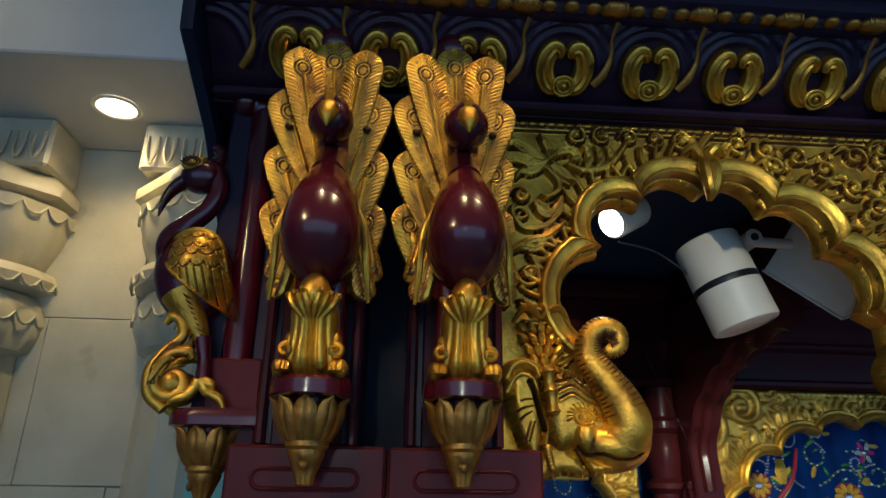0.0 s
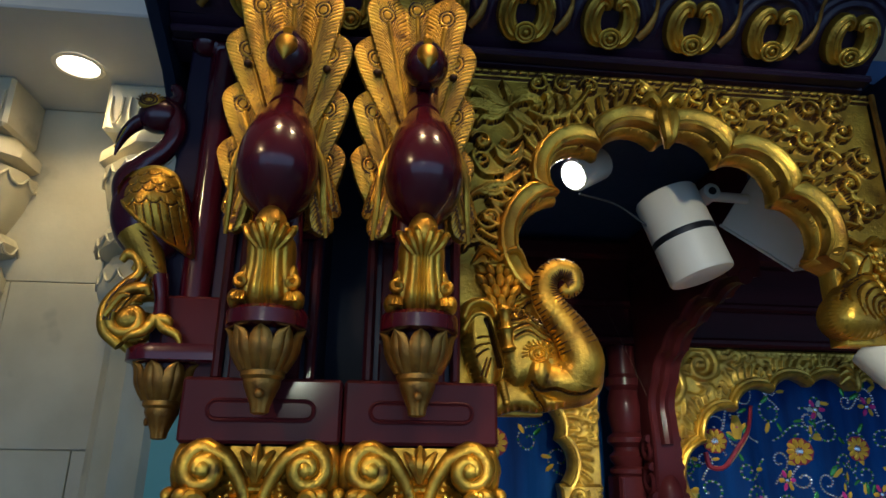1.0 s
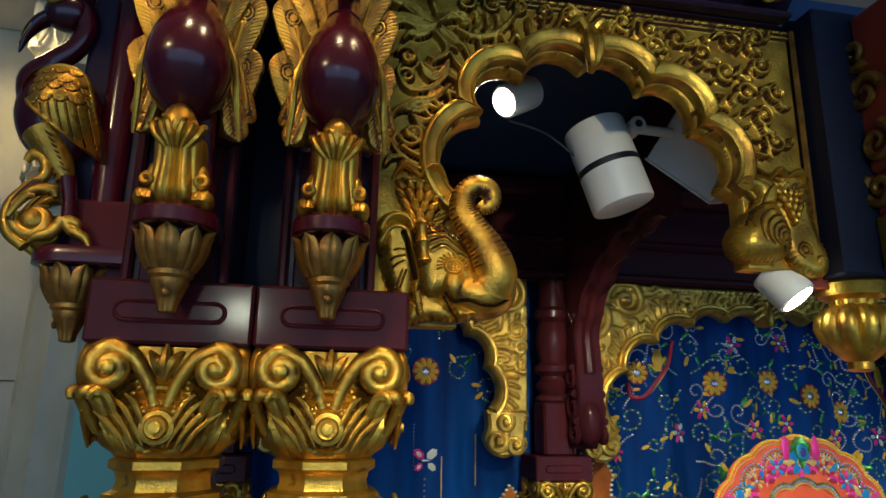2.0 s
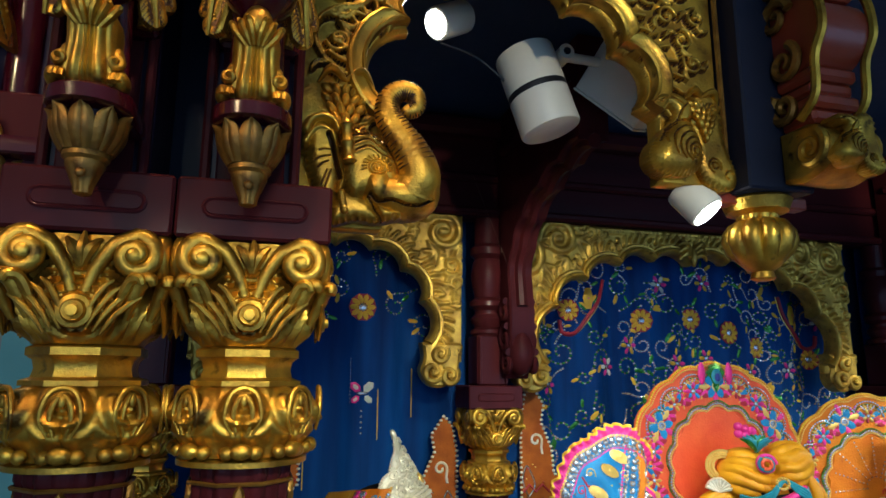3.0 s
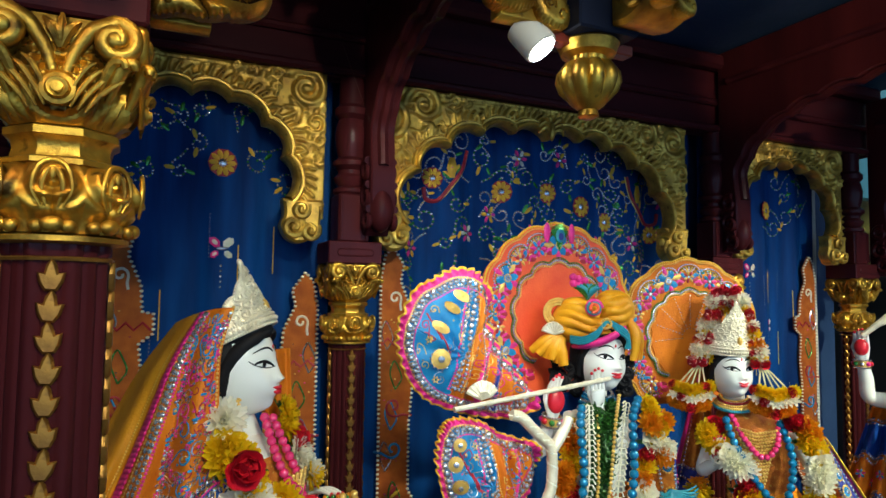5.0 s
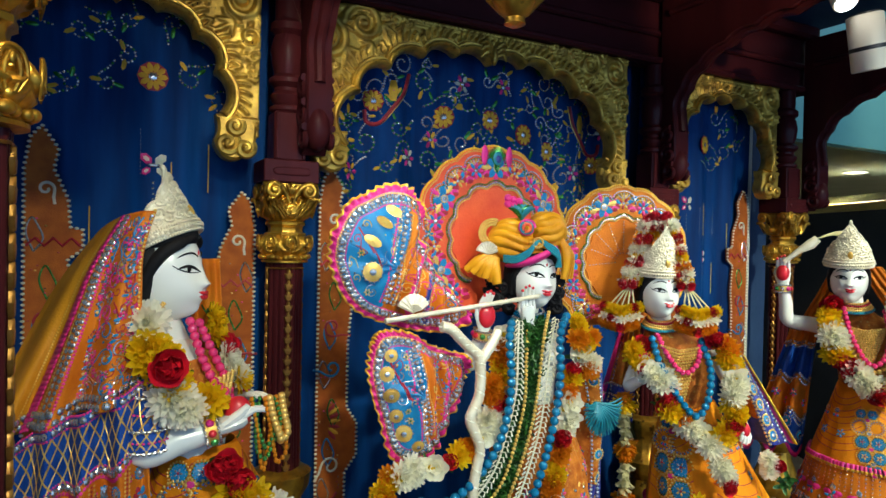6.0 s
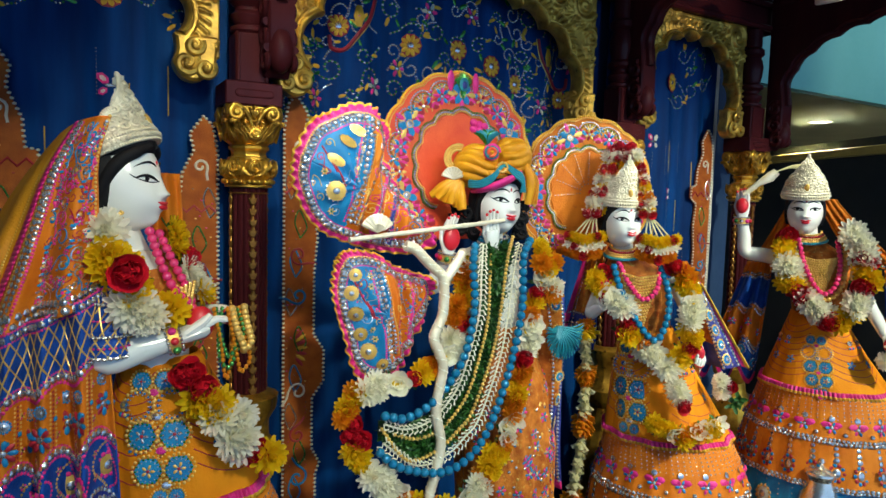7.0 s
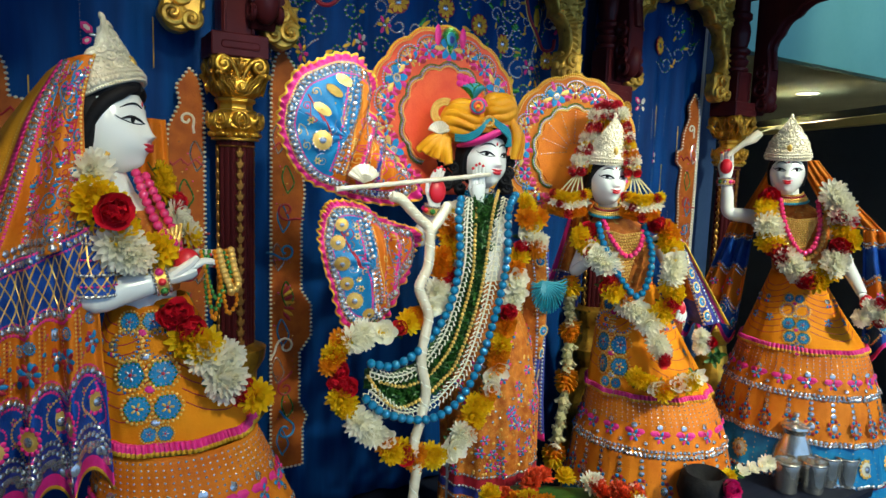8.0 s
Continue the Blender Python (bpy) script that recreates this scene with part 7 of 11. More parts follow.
ob, surf, uv = side_curtain("side_curtain", "deep blue silk curtain with bead vines and butterflies", -0.13, 0.53, 0.28, 31, 16)
butterfly(ob, surf, uv, 0.283, 1.811, 0.030)
butterfly(ob, surf, uv, 0.10, 1.70, 0.026)
butterfly(ob, surf, uv, 0.42, 1.56, 0.024)
ob, surf, uv = side_curtain("side_curtain", "deep blue silk curtain in the shaded end niche", 1.73, 2.275, 2.02, 37, 10)
butterfly(ob, surf, uv, 1.955, 1.80, 0.030)
butterfly(ob, surf, uv, 2.04, 1.62, 0.026)

# orange cloth panels sewn on the curtain, with pearl borders
PANEL = [(0.0, 0.0), (0.085, 0.0), (0.085, 0.10), (0.096, 0.13), (0.075, 0.17), (0.075, 0.30), (0.105, 0.34), (0.105, 0.42), (0.078, 0.46), (0.078, 0.62), (0.086, 0.70), (0.078, 0.78), (0.105, 0.80), (0.105, 0.84), (0.082, 0.845), (0.078, 0.90), (0.052, 0.96), (0.060, 1.0), (0.030, 1.045), (0.010, 1.02), (0.0, 0.96)]


def applique(x, z, s, hgt, label, y=1.728):
    ob = thing("cloth_panel", label, "cloth", pose(x, y, z), group="orange cloth panels on the curtain")
    out = [(s * a, b * hgt) for a, b in PANEL]
    part("panel", geo(plate(out, -0.004, 0.004, 0.002)), ORANGE_BOARD, ob)
    loop = np.array(out + out[:1])
    run = np.concatenate([[0], np.cumsum(np.linalg.norm(np.diff(loop, axis=0), axis=1))])
    g = Geo()
    for d in np.arange(0, run[-1], 0.011):
        g.add((np.asarray(BEAD[0]) * 0.0044, BEAD[1]), 0, Matrix.Translation((np.interp(d, run, loop[:, 0]), -0.005, np.interp(d, run, loop[:, 1]))))
    part("pearl_border", g, [WHITE_PETAL], ob, "border of white pearls", kind="stuff")
    g = Geo()
    for k, (zz, r) in enumerate(((0.10, 0.026), (0.21, 0.022), (0.32, 0.024), (0.56, 0.022), (0.66, 0.024), (0.92, 0.016))):
        p = curl(s * 0.038, zz * hgt, r, 1.0 + k, 1 if k % 2 else -1)
        g.add(tube(np.column_stack([p[:, 0], np.full(len(p), -0.005), p[:, 1]]), 0.0030, 6), (2, 6, 7)[k % 3])
    for k in range(7):
        a = -0.9 + 0.3 * k
        g.add((np.asarray(BEAD[0]) * (0.016, 0.005, 0.003), BEAD[1]), S_YELLOW if k % 2 else S_RED, pose(s * (0.030 + 0.018 * math.cos(a)), -0.005, hgt * 0.43 + 0.045 * math.sin(a), 90, math.degrees(-a), 0))
    rng = random.Random(int(hgt * 1000))
    for k in range(9):
        zz, xx = (0.07 + 0.095 * k) * hgt, s * (0.030 + 0.014 * math.sin(k * 2.1))
        lobe = smooth_path([(xx, zz - 0.035), (xx + 0.016, zz - 0.010), (xx + 0.008, zz + 0.016), (xx - 0.004, zz + 0.034), (xx - 0.014, zz + 0.004), (xx, zz - 0.035)], 5)
        g.add(tube(np.column_stack([lobe[:, 0], np.full(len(lobe), -0.0045), lobe[:, 1]]), 0.0022, 6), (S_BLUE, S_GREEN, S_SILVER)[k % 3])
        for j in range(7):
            g.add((np.asarray(BEAD[0]) * 0.0026, BEAD[1]), rng.choice((S_SILVER, S_GOLD, S_RED, S_PINK)), Matrix.Translation((s * rng.uniform(0.008, 0.062), -0.0045, zz + rng.uniform(-0.04, 0.04))))
    zig = [(s * (0.004 + 0.016 * k), (0.815 + (0.008 if k % 2 else -0.008)) * hgt) for k in range(7)]
    g.add(tube(np.array([(a, -0.005, b) for a, b in zig]), 0.003, 5), S_RED)
    part("embroidery", g, JEWELS, ob, "coloured thread scrolls", kind="stuff")


applique(0.655, 0.765, 1, 1.02, "tall orange cloth panel with a pearl border")
applique(0.500, 0.80, -1, 0.92, "orange cloth panel with a pearl border half behind a pillar")
applique(0.045, 0.80, 1, 1.03, "orange cloth panel with pearls in the shaded niche")
applique(2.235, 0.80, -1, 1.01, "narrow orange cloth panel with a pearl border")
applique(1.80, 0.80, 1, 0.92, "orange cloth panel behind the deity's shoulder")
single("sheer_edge", geo(box(2.275, 2.30, 1.76, 1.79, 0.6, 2.25, 0.004)), PLASTER, "pale grey painted wall edge beside the curtain", "trim", kind="structure")

# ---- flowers ----
def petal(length, width, cup, curl_up, n=4):
    """A petal that lies along +x from the origin, cupped and bent up at its tip."""
    v, rows = [], n + 1
    for i in range(rows):
        k = i / n
        w = width / 2 * math.sin(math.pi * (0.12 + 0.80 * k)) ** 0.8
        for s in (-1, 0, 1):
            v.append((length * k * (1 - 0.25 * curl_up * k), s * w, length * curl_up * k * k + cup * width * (s * s)))
    f = []
    for i in range(n):
        for j in range(2):
            a = i * 3 + j
            f.append((a, a + 3, a + 4, a + 1))
    return np.array(v), f


def petal_ball(layers, seed, slots=(0,)):
    """Layers of (count, tilt in degrees, length, width, cup, bend, height)."""
    rng = random.Random(seed)
    g = Geo()
    for li, (count, tilt, ln, w, cup, bend, hgt) in enumerate(layers):
        for k in range(count):
            a = 2 * math.pi * (k + 0.5 * (li % 2) + rng.uniform(-0.12, 0.12)) / count
            m = Matrix.Translation((0, 0, hgt)) @ Matrix.Rotation(a, 4, "Z") @ Matrix.Rotation(-radians(tilt + rng.uniform(-7, 7)), 4, "Y")
            q = rng.uniform(0.88, 1.1)
            g.add(petal(ln * q, w, cup, bend), slots[li % len(slots)], m)
    return g


R = 0.030
marigold = petal_ball([(14, -8, R, 0.012, 0.3, 0.15, -0.004), (14, 14, R * 0.96, 0.012, 0.3, 0.2, -0.002), (12, 34, R * 0.86, 0.011, 0.3, 0.25, 0.0), (10, 54, R * 0.74, 0.010, 0.3, 0.3, 0.002), (8, 72, R * 0.6, 0.010, 0.3, 0.3, 0.004), (4, 84, R * 0.5, 0.010, 0.3, 0.3, 0.005)], 1)
chrysanthemum = petal_ball([(15, -14, 0.033, 0.0110, 0.25, 0.15, 0.000), (15, 8, 0.034, 0.0110, 0.25, 0.2, 0.002), (13, 28, 0.032, 0.0105, 0.25, 0.25, 0.004), (11, 48, 0.029, 0.0100, 0.3, 0.25, 0.005), (7, 66, 0.026, 0.0095, 0.3, 0.2, 0.006), (4, 82, 0.023, 0.0090, 0.3, 0.1, 0.007)], 2)
rose = petal_ball([(5, 10, 0.030, 0.032, 0.16, 0.45, -0.006), (5, 30, 0.028, 0.030, 0.2, 0.5, -0.006), (5, 50, 0.026, 0.027, 0.3, 0.4, -0.005), (4, 66, 0.024, 0.022, 0.4, 0.3, -0.004), (3, 80, 0.022, 0.016, 0.5, 0.2, -0.003)], 3)
frangipani = petal_ball([(5, 22, 0.036, 0.026, 0.12, 0.3, 0), (5, 42, 0.026, 0.020, 0.15, 0.3, 0)], 4)
frangipani.add(ball((0, 0, 0.006), (0.006, 0.006, 0.006), 8, 5), 1)
bud = petal_ball([(4, 62, 0.030, 0.024, 0.3, -0.15, -0.012), (3, 76, 0.028, 0.018, 0.4, -0.1, -0.010)], 6)
jasmine = petal_ball([(5, 25, 0.013, 0.0055, 0.2, 0.2, 0), (4, 70, 0.010, 0.004, 0.2, 0.1, 0)], 7)
leaves = petal_ball([(4, 10, 0.034, 0.014, 0.2, 0.1, 0), (3, 40, 0.026, 0.012, 0.2, 0.2, 0)], 9)
FLOWERS = {
    "yellow_marigold": marigold.mesh("yellow_marigold", [YELLOW_PETAL], 0), "orange_marigold": marigold.mesh("orange_marigold", [ORANGE_PETAL], 0),
    "white_chrysanthemum": chrysanthemum.mesh("white_chrysanthemum", [WHITE_PETAL], 0), "red_rose": rose.mesh("red_rose", [ROSE_PETAL], 0),
    "white_frangipani": frangipani.mesh("white_frangipani", [WHITE_PETAL, YELLOW_PETAL], 0), "cream_bud": bud.mesh("cream_bud", [BUD_CREAM], 0),
    "jasmine": jasmine.mesh("jasmine", [WHITE_PETAL], 0), "leaf_sprig": leaves.mesh("leaf_sprig", [GREEN_LEAF], 0), "coral_bloom": marigold.mesh("coral_bloom", [CORAL], 0),
    "pink_rose": rose.mesh("pink_rose", [MAGENTA], 0),
}
SHORT = {"y": "yellow_marigold", "o": "orange_marigold", "w": "white_chrysanthemum", "r": "red_rose", "f": "white_frangipani", "b": "cream_bud", "j": "jasmine", "l": "leaf_sprig", "c": "coral_bloom", "p": "pink_rose"}
flower_rng = random.Random(77)


def flower(code, at, facing, size, parent):
    name = SHORT[code]
    ob = new(name, FLOWERS[name])
    ob.parent = parent
    q = Vector(facing).to_track_quat("Z", "Y").to_matrix().to_4x4()
    ob.matrix_local = Matrix.Translation(at) @ q @ Matrix.Rotation(flower_rng.uniform(0, 6.28), 4, "Z") @ Matrix.Rotation(flower_rng.uniform(-0.25, 0.25), 4, "X") @ Matrix.Diagonal((size, size, size, 1))
    return ob


def garland(name, label, path, codes, gap, size, facing, group="", jitter=0.006, leafy=0.5, dense=2):
    """Flowers along a path, in the order of the codes."""
    ob = thing(name, label, "garland", pose(*path[0]), group=group)
    base = np.array(path[0], float)
    p = smooth_path(path, 8)
    run = np.concatenate([[0], np.cumsum(np.linalg.norm(np.diff(p, axis=0), axis=1))])
    f = Vector(facing).normalized()
    for k, s in enumerate(np.arange(gap * 0.3, run[-1], gap / dense)):
        k = k // dense
        q = np.array([np.interp(s, run, p[:, i]) for i in range(3)]) - base
        q = q + 0.9 * jitter * (1 if flower_rng.random() < 0.5 else -1) * (dense > 1) * np.array((1, 0, 0.3)) + np.array([flower_rng.uniform(-jitter, jitter) for _ in range(3)])
        c = codes[k % len(codes)]
        fac = f + Vector((flower_rng.uniform(-0.35, 0.35), flower_rng.uniform(-0.35, 0.35), flower_rng.uniform(-0.3, 0.4)))
        flower(c, q, fac, size * flower_rng.uniform(0.88, 1.14), ob)
        if flower_rng.random() < leafy:
            flower("l", q + np.array(f) * -0.012, fac + Vector((flower_rng.uniform(-1, 1), 0, flower_rng.uniform(-1, 1))), size * 0.9, ob)
    return ob


def bead_string(name, label, path, mesh, gap, parent_cat="necklace", group=""):
    """Single beads on a thread."""
    ob = thing(name, label, parent_cat, pose(*path[0]), group=group)
    base = np.array(path[0], float)
    p = smooth_path(path, 8)
    run = np.concatenate([[0], np.cumsum(np.linalg.norm(np.diff(p, axis=0), axis=1))])
    part("thread", geo(tube(p - base, 0.0008, 4)), GOLD_BEAD, ob)
    for s in np.arange(0, run[-1], gap):
        b = new("bead", mesh)
        b.parent = ob
        b.matrix_local = Matrix.Translation([np.interp(s, run, p[:, i]) - base[i] for i in range(3)])
    return ob


def jasmine_string(name, label, path, out, width=0.008):
    """A dense white string of small buds that stick out to both sides."""
    ob = thing(name, label, "garland", pose(*path[0]))
    base = np.array(path[0], float)
    p = smooth_path(path, 10) - base
    g = geo(tube(p, 0.0022, 6))
    t = np.gradient(p, axis=0)
    o = np.asarray(out, float)
    run = np.concatenate([[0], np.cumsum(np.linalg.norm(np.diff(p, axis=0), axis=1))])
    for s in np.arange(0, run[-1], 0.0105):
        q = np.array([np.interp(s, run, p[:, i]) for i in range(3)])
        d = np.array([np.interp(s, run, t[:, i]) for i in range(3)])
        d /= np.linalg.norm(d) + 1e-9
        side = np.cross(d, o)
        for k in (-1, 1):
            tip = q + k * side * width * flower_rng.uniform(0.8, 1.2) + o * 0.004 + d * 0.006
            g.add(tube([q, q + k * side * width * 0.55 + o * 0.005 - d * 0.003, tip], [0.0016, 0.0013, 0.0023], 5))
    part("bud_chain", g, [WHITE_PETAL], ob, "small white jasmine buds", kind="stuff")
    return ob


BLUE_BEAD_MESH = geo(ball((0, 0, 0), 0.0095, 14, 9)).mesh("bead", [BLUE_BEAD])
PINK_BEAD_MESH = geo(ball((0, 0, 0), 0.0072, 12, 8)).mesh("bead", [PINK_BEAD])
ORANGE_BEAD_MESH = geo(ball((0, 0, 0), 0.0062, 10, 7)).mesh("bead", [GOLD_BEAD])
WOOD_BEAD_MESH = geo(ball((0, 0, 0), (0.0033, 0.0033, 0.0042), 10, 7)).mesh("bead", [ORANGE_PETAL])
GREEN_BEAD_MESH = geo(ball((0, 0, 0), (0.0034, 0.0034, 0.0040), 10, 7)).mesh("bead", [TINSEL])

# ---- the marble deities and their dress ----
def head_shift(x, z):
    """How far the face stands out in front of a plain egg."""
    nose = 0.0092 * math.exp(-(x / 0.0072) ** 2) * max(0.0, min(1.0, (0.012 - z) / 0.026)) ** 1.2 * max(0.0, min(1.0, (z + 0.0200) / 0.006))
    nostril = 0.0040 * math.exp(-(((abs(x) - 0.0055) / 0.0040) ** 2 + ((z + 0.0145) / 0.0045) ** 2))
    chin = 0.0075 * math.exp(-((x / 0.014) ** 2 + ((z + 0.048) / 0.010) ** 2))
    lips = 0.0064 * math.exp(-((x / 0.012) ** 2 + ((z + 0.028) / 0.007) ** 2))
    cheek = 0.0060 * math.exp(-(((abs(x) - 0.021) / 0.015) ** 2 + ((z + 0.020) / 0.018) ** 2))
    socket = -0.0032 * math.exp(-(((abs(x) - 0.0165) / 0.009) ** 2 + ((z - 0.005) / 0.007) ** 2))
    return nose + nostril + chin + lips + cheek + socket


def head_taper(z):
    return 1 - 0.30 * max(0.0, min(1.0, -z / 0.060)) ** 1.6


def head_full(z):
    """How much fuller the jaw is than a plain egg."""
    k = min(0.97, max(0.0, -z / 0.061))
    return math.sqrt((1 - k ** 3.2) / (1 - k * k))


def face_y(x, z):
    f = head_full(z)
    return -0.050 * f * math.sqrt(max(0.02, 1 - (x / (0.0415 * head_taper(z) * f)) ** 2 - (z / 0.061) ** 2)) - head_shift(x, z)


def add_head(g, m):
    """A plain marble head that looks along -y: white, black hair, red lips, dark eyes; slots white, black, red."""
    nu, nv = 72, 56
    v, f = ball((0, 0, 0), 1.0, nu, nv)
    out = []
    for x, y, z in v:
        zz = z * 0.061
        xx = x * 0.0415 * head_taper(zz) * head_full(zz)
        yy = y * 0.050 * head_full(zz)
        if y < 0:
            yy -= head_shift(xx, zz) * min(1.0, -y * 2.2)
        out.append((xx, yy, zz))
    g.add((np.array(out), f), 0, m)
    # hair: a smooth cap that frames the brow and falls behind the ears
    g.add(ball((0, 0.0135, 0.003), (0.0475, 0.046, 0.060), 36, 22), 1, m)
    g.add(ball((0, 0.004, 0.044), (0.0445, 0.0475, 0.026), 36, 16), 1, m)
    for s in (-1, 1):
        lock = smooth_path([(s * 0.006, -0.042, 0.044), (s * 0.025, -0.033, 0.036), (s * 0.0350, -0.016, 0.022), (s * 0.0385, 0.002, -0.008), (s * 0.036, 0.010, -0.034)], 6)
        g.add(tube(lock, [0.004, 0.008, 0.009, 0.009, 0.006], 14, 0.9), 1, m)
        lid, low, brow = [], [], []
        for k in np.linspace(-1, 1, 13):
            x = s * (0.0180 + 0.0124 * k)
            lid.append((x, face_y(x, 0.006) - 0.0004, 0.0036 + 0.0050 * (1 - k * k) + 0.0020 * k))
            low.append((x, face_y(x, 0.002) - 0.0005, 0.0036 - 0.0026 * (1 - k * k) + 0.0016 * k))
            xb = s * (0.0168 + 0.0128 * k)
            brow.append((xb, face_y(xb, 0.021) - 0.0003, 0.0185 + 0.0060 * (1 - k * k) - 0.0010 * k))
        tail = (s * 0.0335, face_y(s * 0.0335, 0.009) - 0.0002, 0.0095)
        g.add(tube(lid + [tail], [0.0009, 0.0019, 0.0019, 0.0016, 0.0005], 7), 1, m)
        g.add(tube(low + [tail], [0.0006, 0.0008, 0.0008, 0.0005], 6), 1, m)
        g.add(tube(brow, [0.0007, 0.0013, 0.0012, 0.0005], 7), 1, m)
        g.add(ball((s * 0.0172, face_y(s * 0.0172, 0.005) + 0.0004, 0.0052), (0.0058, 0.0016, 0.0044), 14, 8), 1, m)
    for dz, w, r in ((-0.0252, 0.0120, 0.0023), (-0.0300, 0.0098, 0.0032)):
        lip = [(x, face_y(x, dz) - 0.0005, dz + abs(x) * 0.22) for x in np.linspace(-w, w, 11)]
        g.add(tube(lip, [0.0005, r, r * 0.85, r, 0.0005], 8), 2, m)
    g.add(ball((0, face_y(0, 0.024) - 0.0003, 0.024), (0.0018, 0.0009, 0.0040), 8, 6), 2, m)


def add_arm(g, shoulder, elbow, wrist, tip, r=0.019, palm=(0, 0, 0), broad=0.80):
    """An upper arm, a forearm and a plain hand with five fingers."""
    s, e, w, t = (np.array(k, float) for k in (shoulder, elbow, wrist, tip))
    g.add(tube(smooth_path([s, (s + e) / 2, e, (e + w) / 2, w], 6), [r * 1.05, r, r * 0.9, r * 0.82, r * 0.62], 14), 0)
    d = (t - w) / np.linalg.norm(t - w)
    side = np.cross(d, (0, 0.3, 1.0))
    side /= np.linalg.norm(side)
    up = np.cross(side, d)
    mid = w + (t - w) * 0.42
    g.add(tube([w, w + d * 0.012, mid, mid + d * 0.008], [r * 0.62, r * 0.8, r * 0.95, r * 0.8], 12, 0.62), 0)
    g.add(ball(mid + np.array(palm) * 0.008, (r * broad, r * 0.55, r * broad * 1.3), 16, 10), 2)
    for k in range(4):
        o = side * (k - 1.5) * r * 0.42
        ln = np.linalg.norm(t - mid) * (0.92 + 0.1 * math.sin(k * 1.3))
        g.add(tube(smooth_path([mid + o, mid + o + d * ln * 0.55 + up * 0.003, mid + o + d * ln - up * 0.006], 4), [r * 0.26, r * 0.24, r * 0.16], 8), 0)
        g.add(ball(mid + o + d * ln - up * 0.006, r * 0.19, 7, 5), 2)
    g.add(tube([w + d * 0.010 + side * r * 0.5, mid + side * r * 0.9 + up * 0.006, mid + side * r * 0.8 + d * 0.016 + up * 0.012], [r * 0.3, r * 0.28, r * 0.18], 8), 0)


def add_torso(g, rows, n=28):
    """Rows of (x, y, z, half width, half depth)."""
    a = np.arange(n) * 2 * math.pi / n
    g.add(loft([np.column_stack([x + w * np.cos(a), y + d * np.sin(a), np.full(n, z)]) for x, y, z, w, d in rows]), 0)


STATUE = [STATUE_WHITE, HAIR_BLACK, LIP_RED]


def cone_surf(rows, pleats=0, depth=0.0, wave=0.0, waves=8, squash=0.85, turn=0.0):
    """A skirt tier: rows of (x, z, radius) from top to bottom; u runs round it, 0.5 faces the viewer."""
    rows = np.array(rows, float)
    k = np.linspace(0, 1, len(rows))

    def fn(u, v):
        x, z, r = (np.interp(v, k, rows[:, i]) if 0 <= v <= 1 else np.interp(np.clip(v, 0, 1), k, rows[:, i]) + (v - np.clip(v, 0, 1)) * (rows[-1, i] - rows[0, i]) for i in range(3))
        a = math.pi / 2 + 2 * math.pi * u + turn
        r = r * (1 + depth * v * math.cos(pleats * a) + 0.3 * depth * math.sin(pleats * 2.3 * a + 1))
        return (x + r * math.cos(a), squash * r * math.sin(a), z - wave * v * abs(math.sin(waves * a)))
    return Surf(fn, (0, 0, 1))


def ring_rows(g, surf, c, v, gap, r, slot, u0=0.22, u1=0.78, wob=0.0, n=0):
    us = np.linspace(u0, u1, 70)
    bead_row(g, surf, [(u, v + wob * abs(math.sin(u * n * math.pi))) for u in us], gap, r, slot, c)


def ruffle(name, parent, surf, v, width, mats, c, waves=60, u0=0.0, u1=1.0):
    """A gathered ribbon that lies on a cloth along v."""
    def fn(u, w):
        p, n, t = surf.around(c, u0 + (u1 - u0) * u, v)
        q = np.array(surf.fn(u0 + (u1 - u0) * u, v + 0.01)) - np.array(surf.fn(u0 + (u1 - u0) * u, v))
        q /= np.linalg.norm(q) + 1e-9
        return tuple(p + n * (0.004 + 0.004 * math.sin(u * waves * 2 * math.pi)) + q * width * (w - 0.5))
    return cloth(name, Surf(fn, (0, 0, 1)), int(waves * 5), 4, mats, (lambda u, w: 1 if w > 0.72 and len(mats) > 1 else 0), parent, thick=0.002)


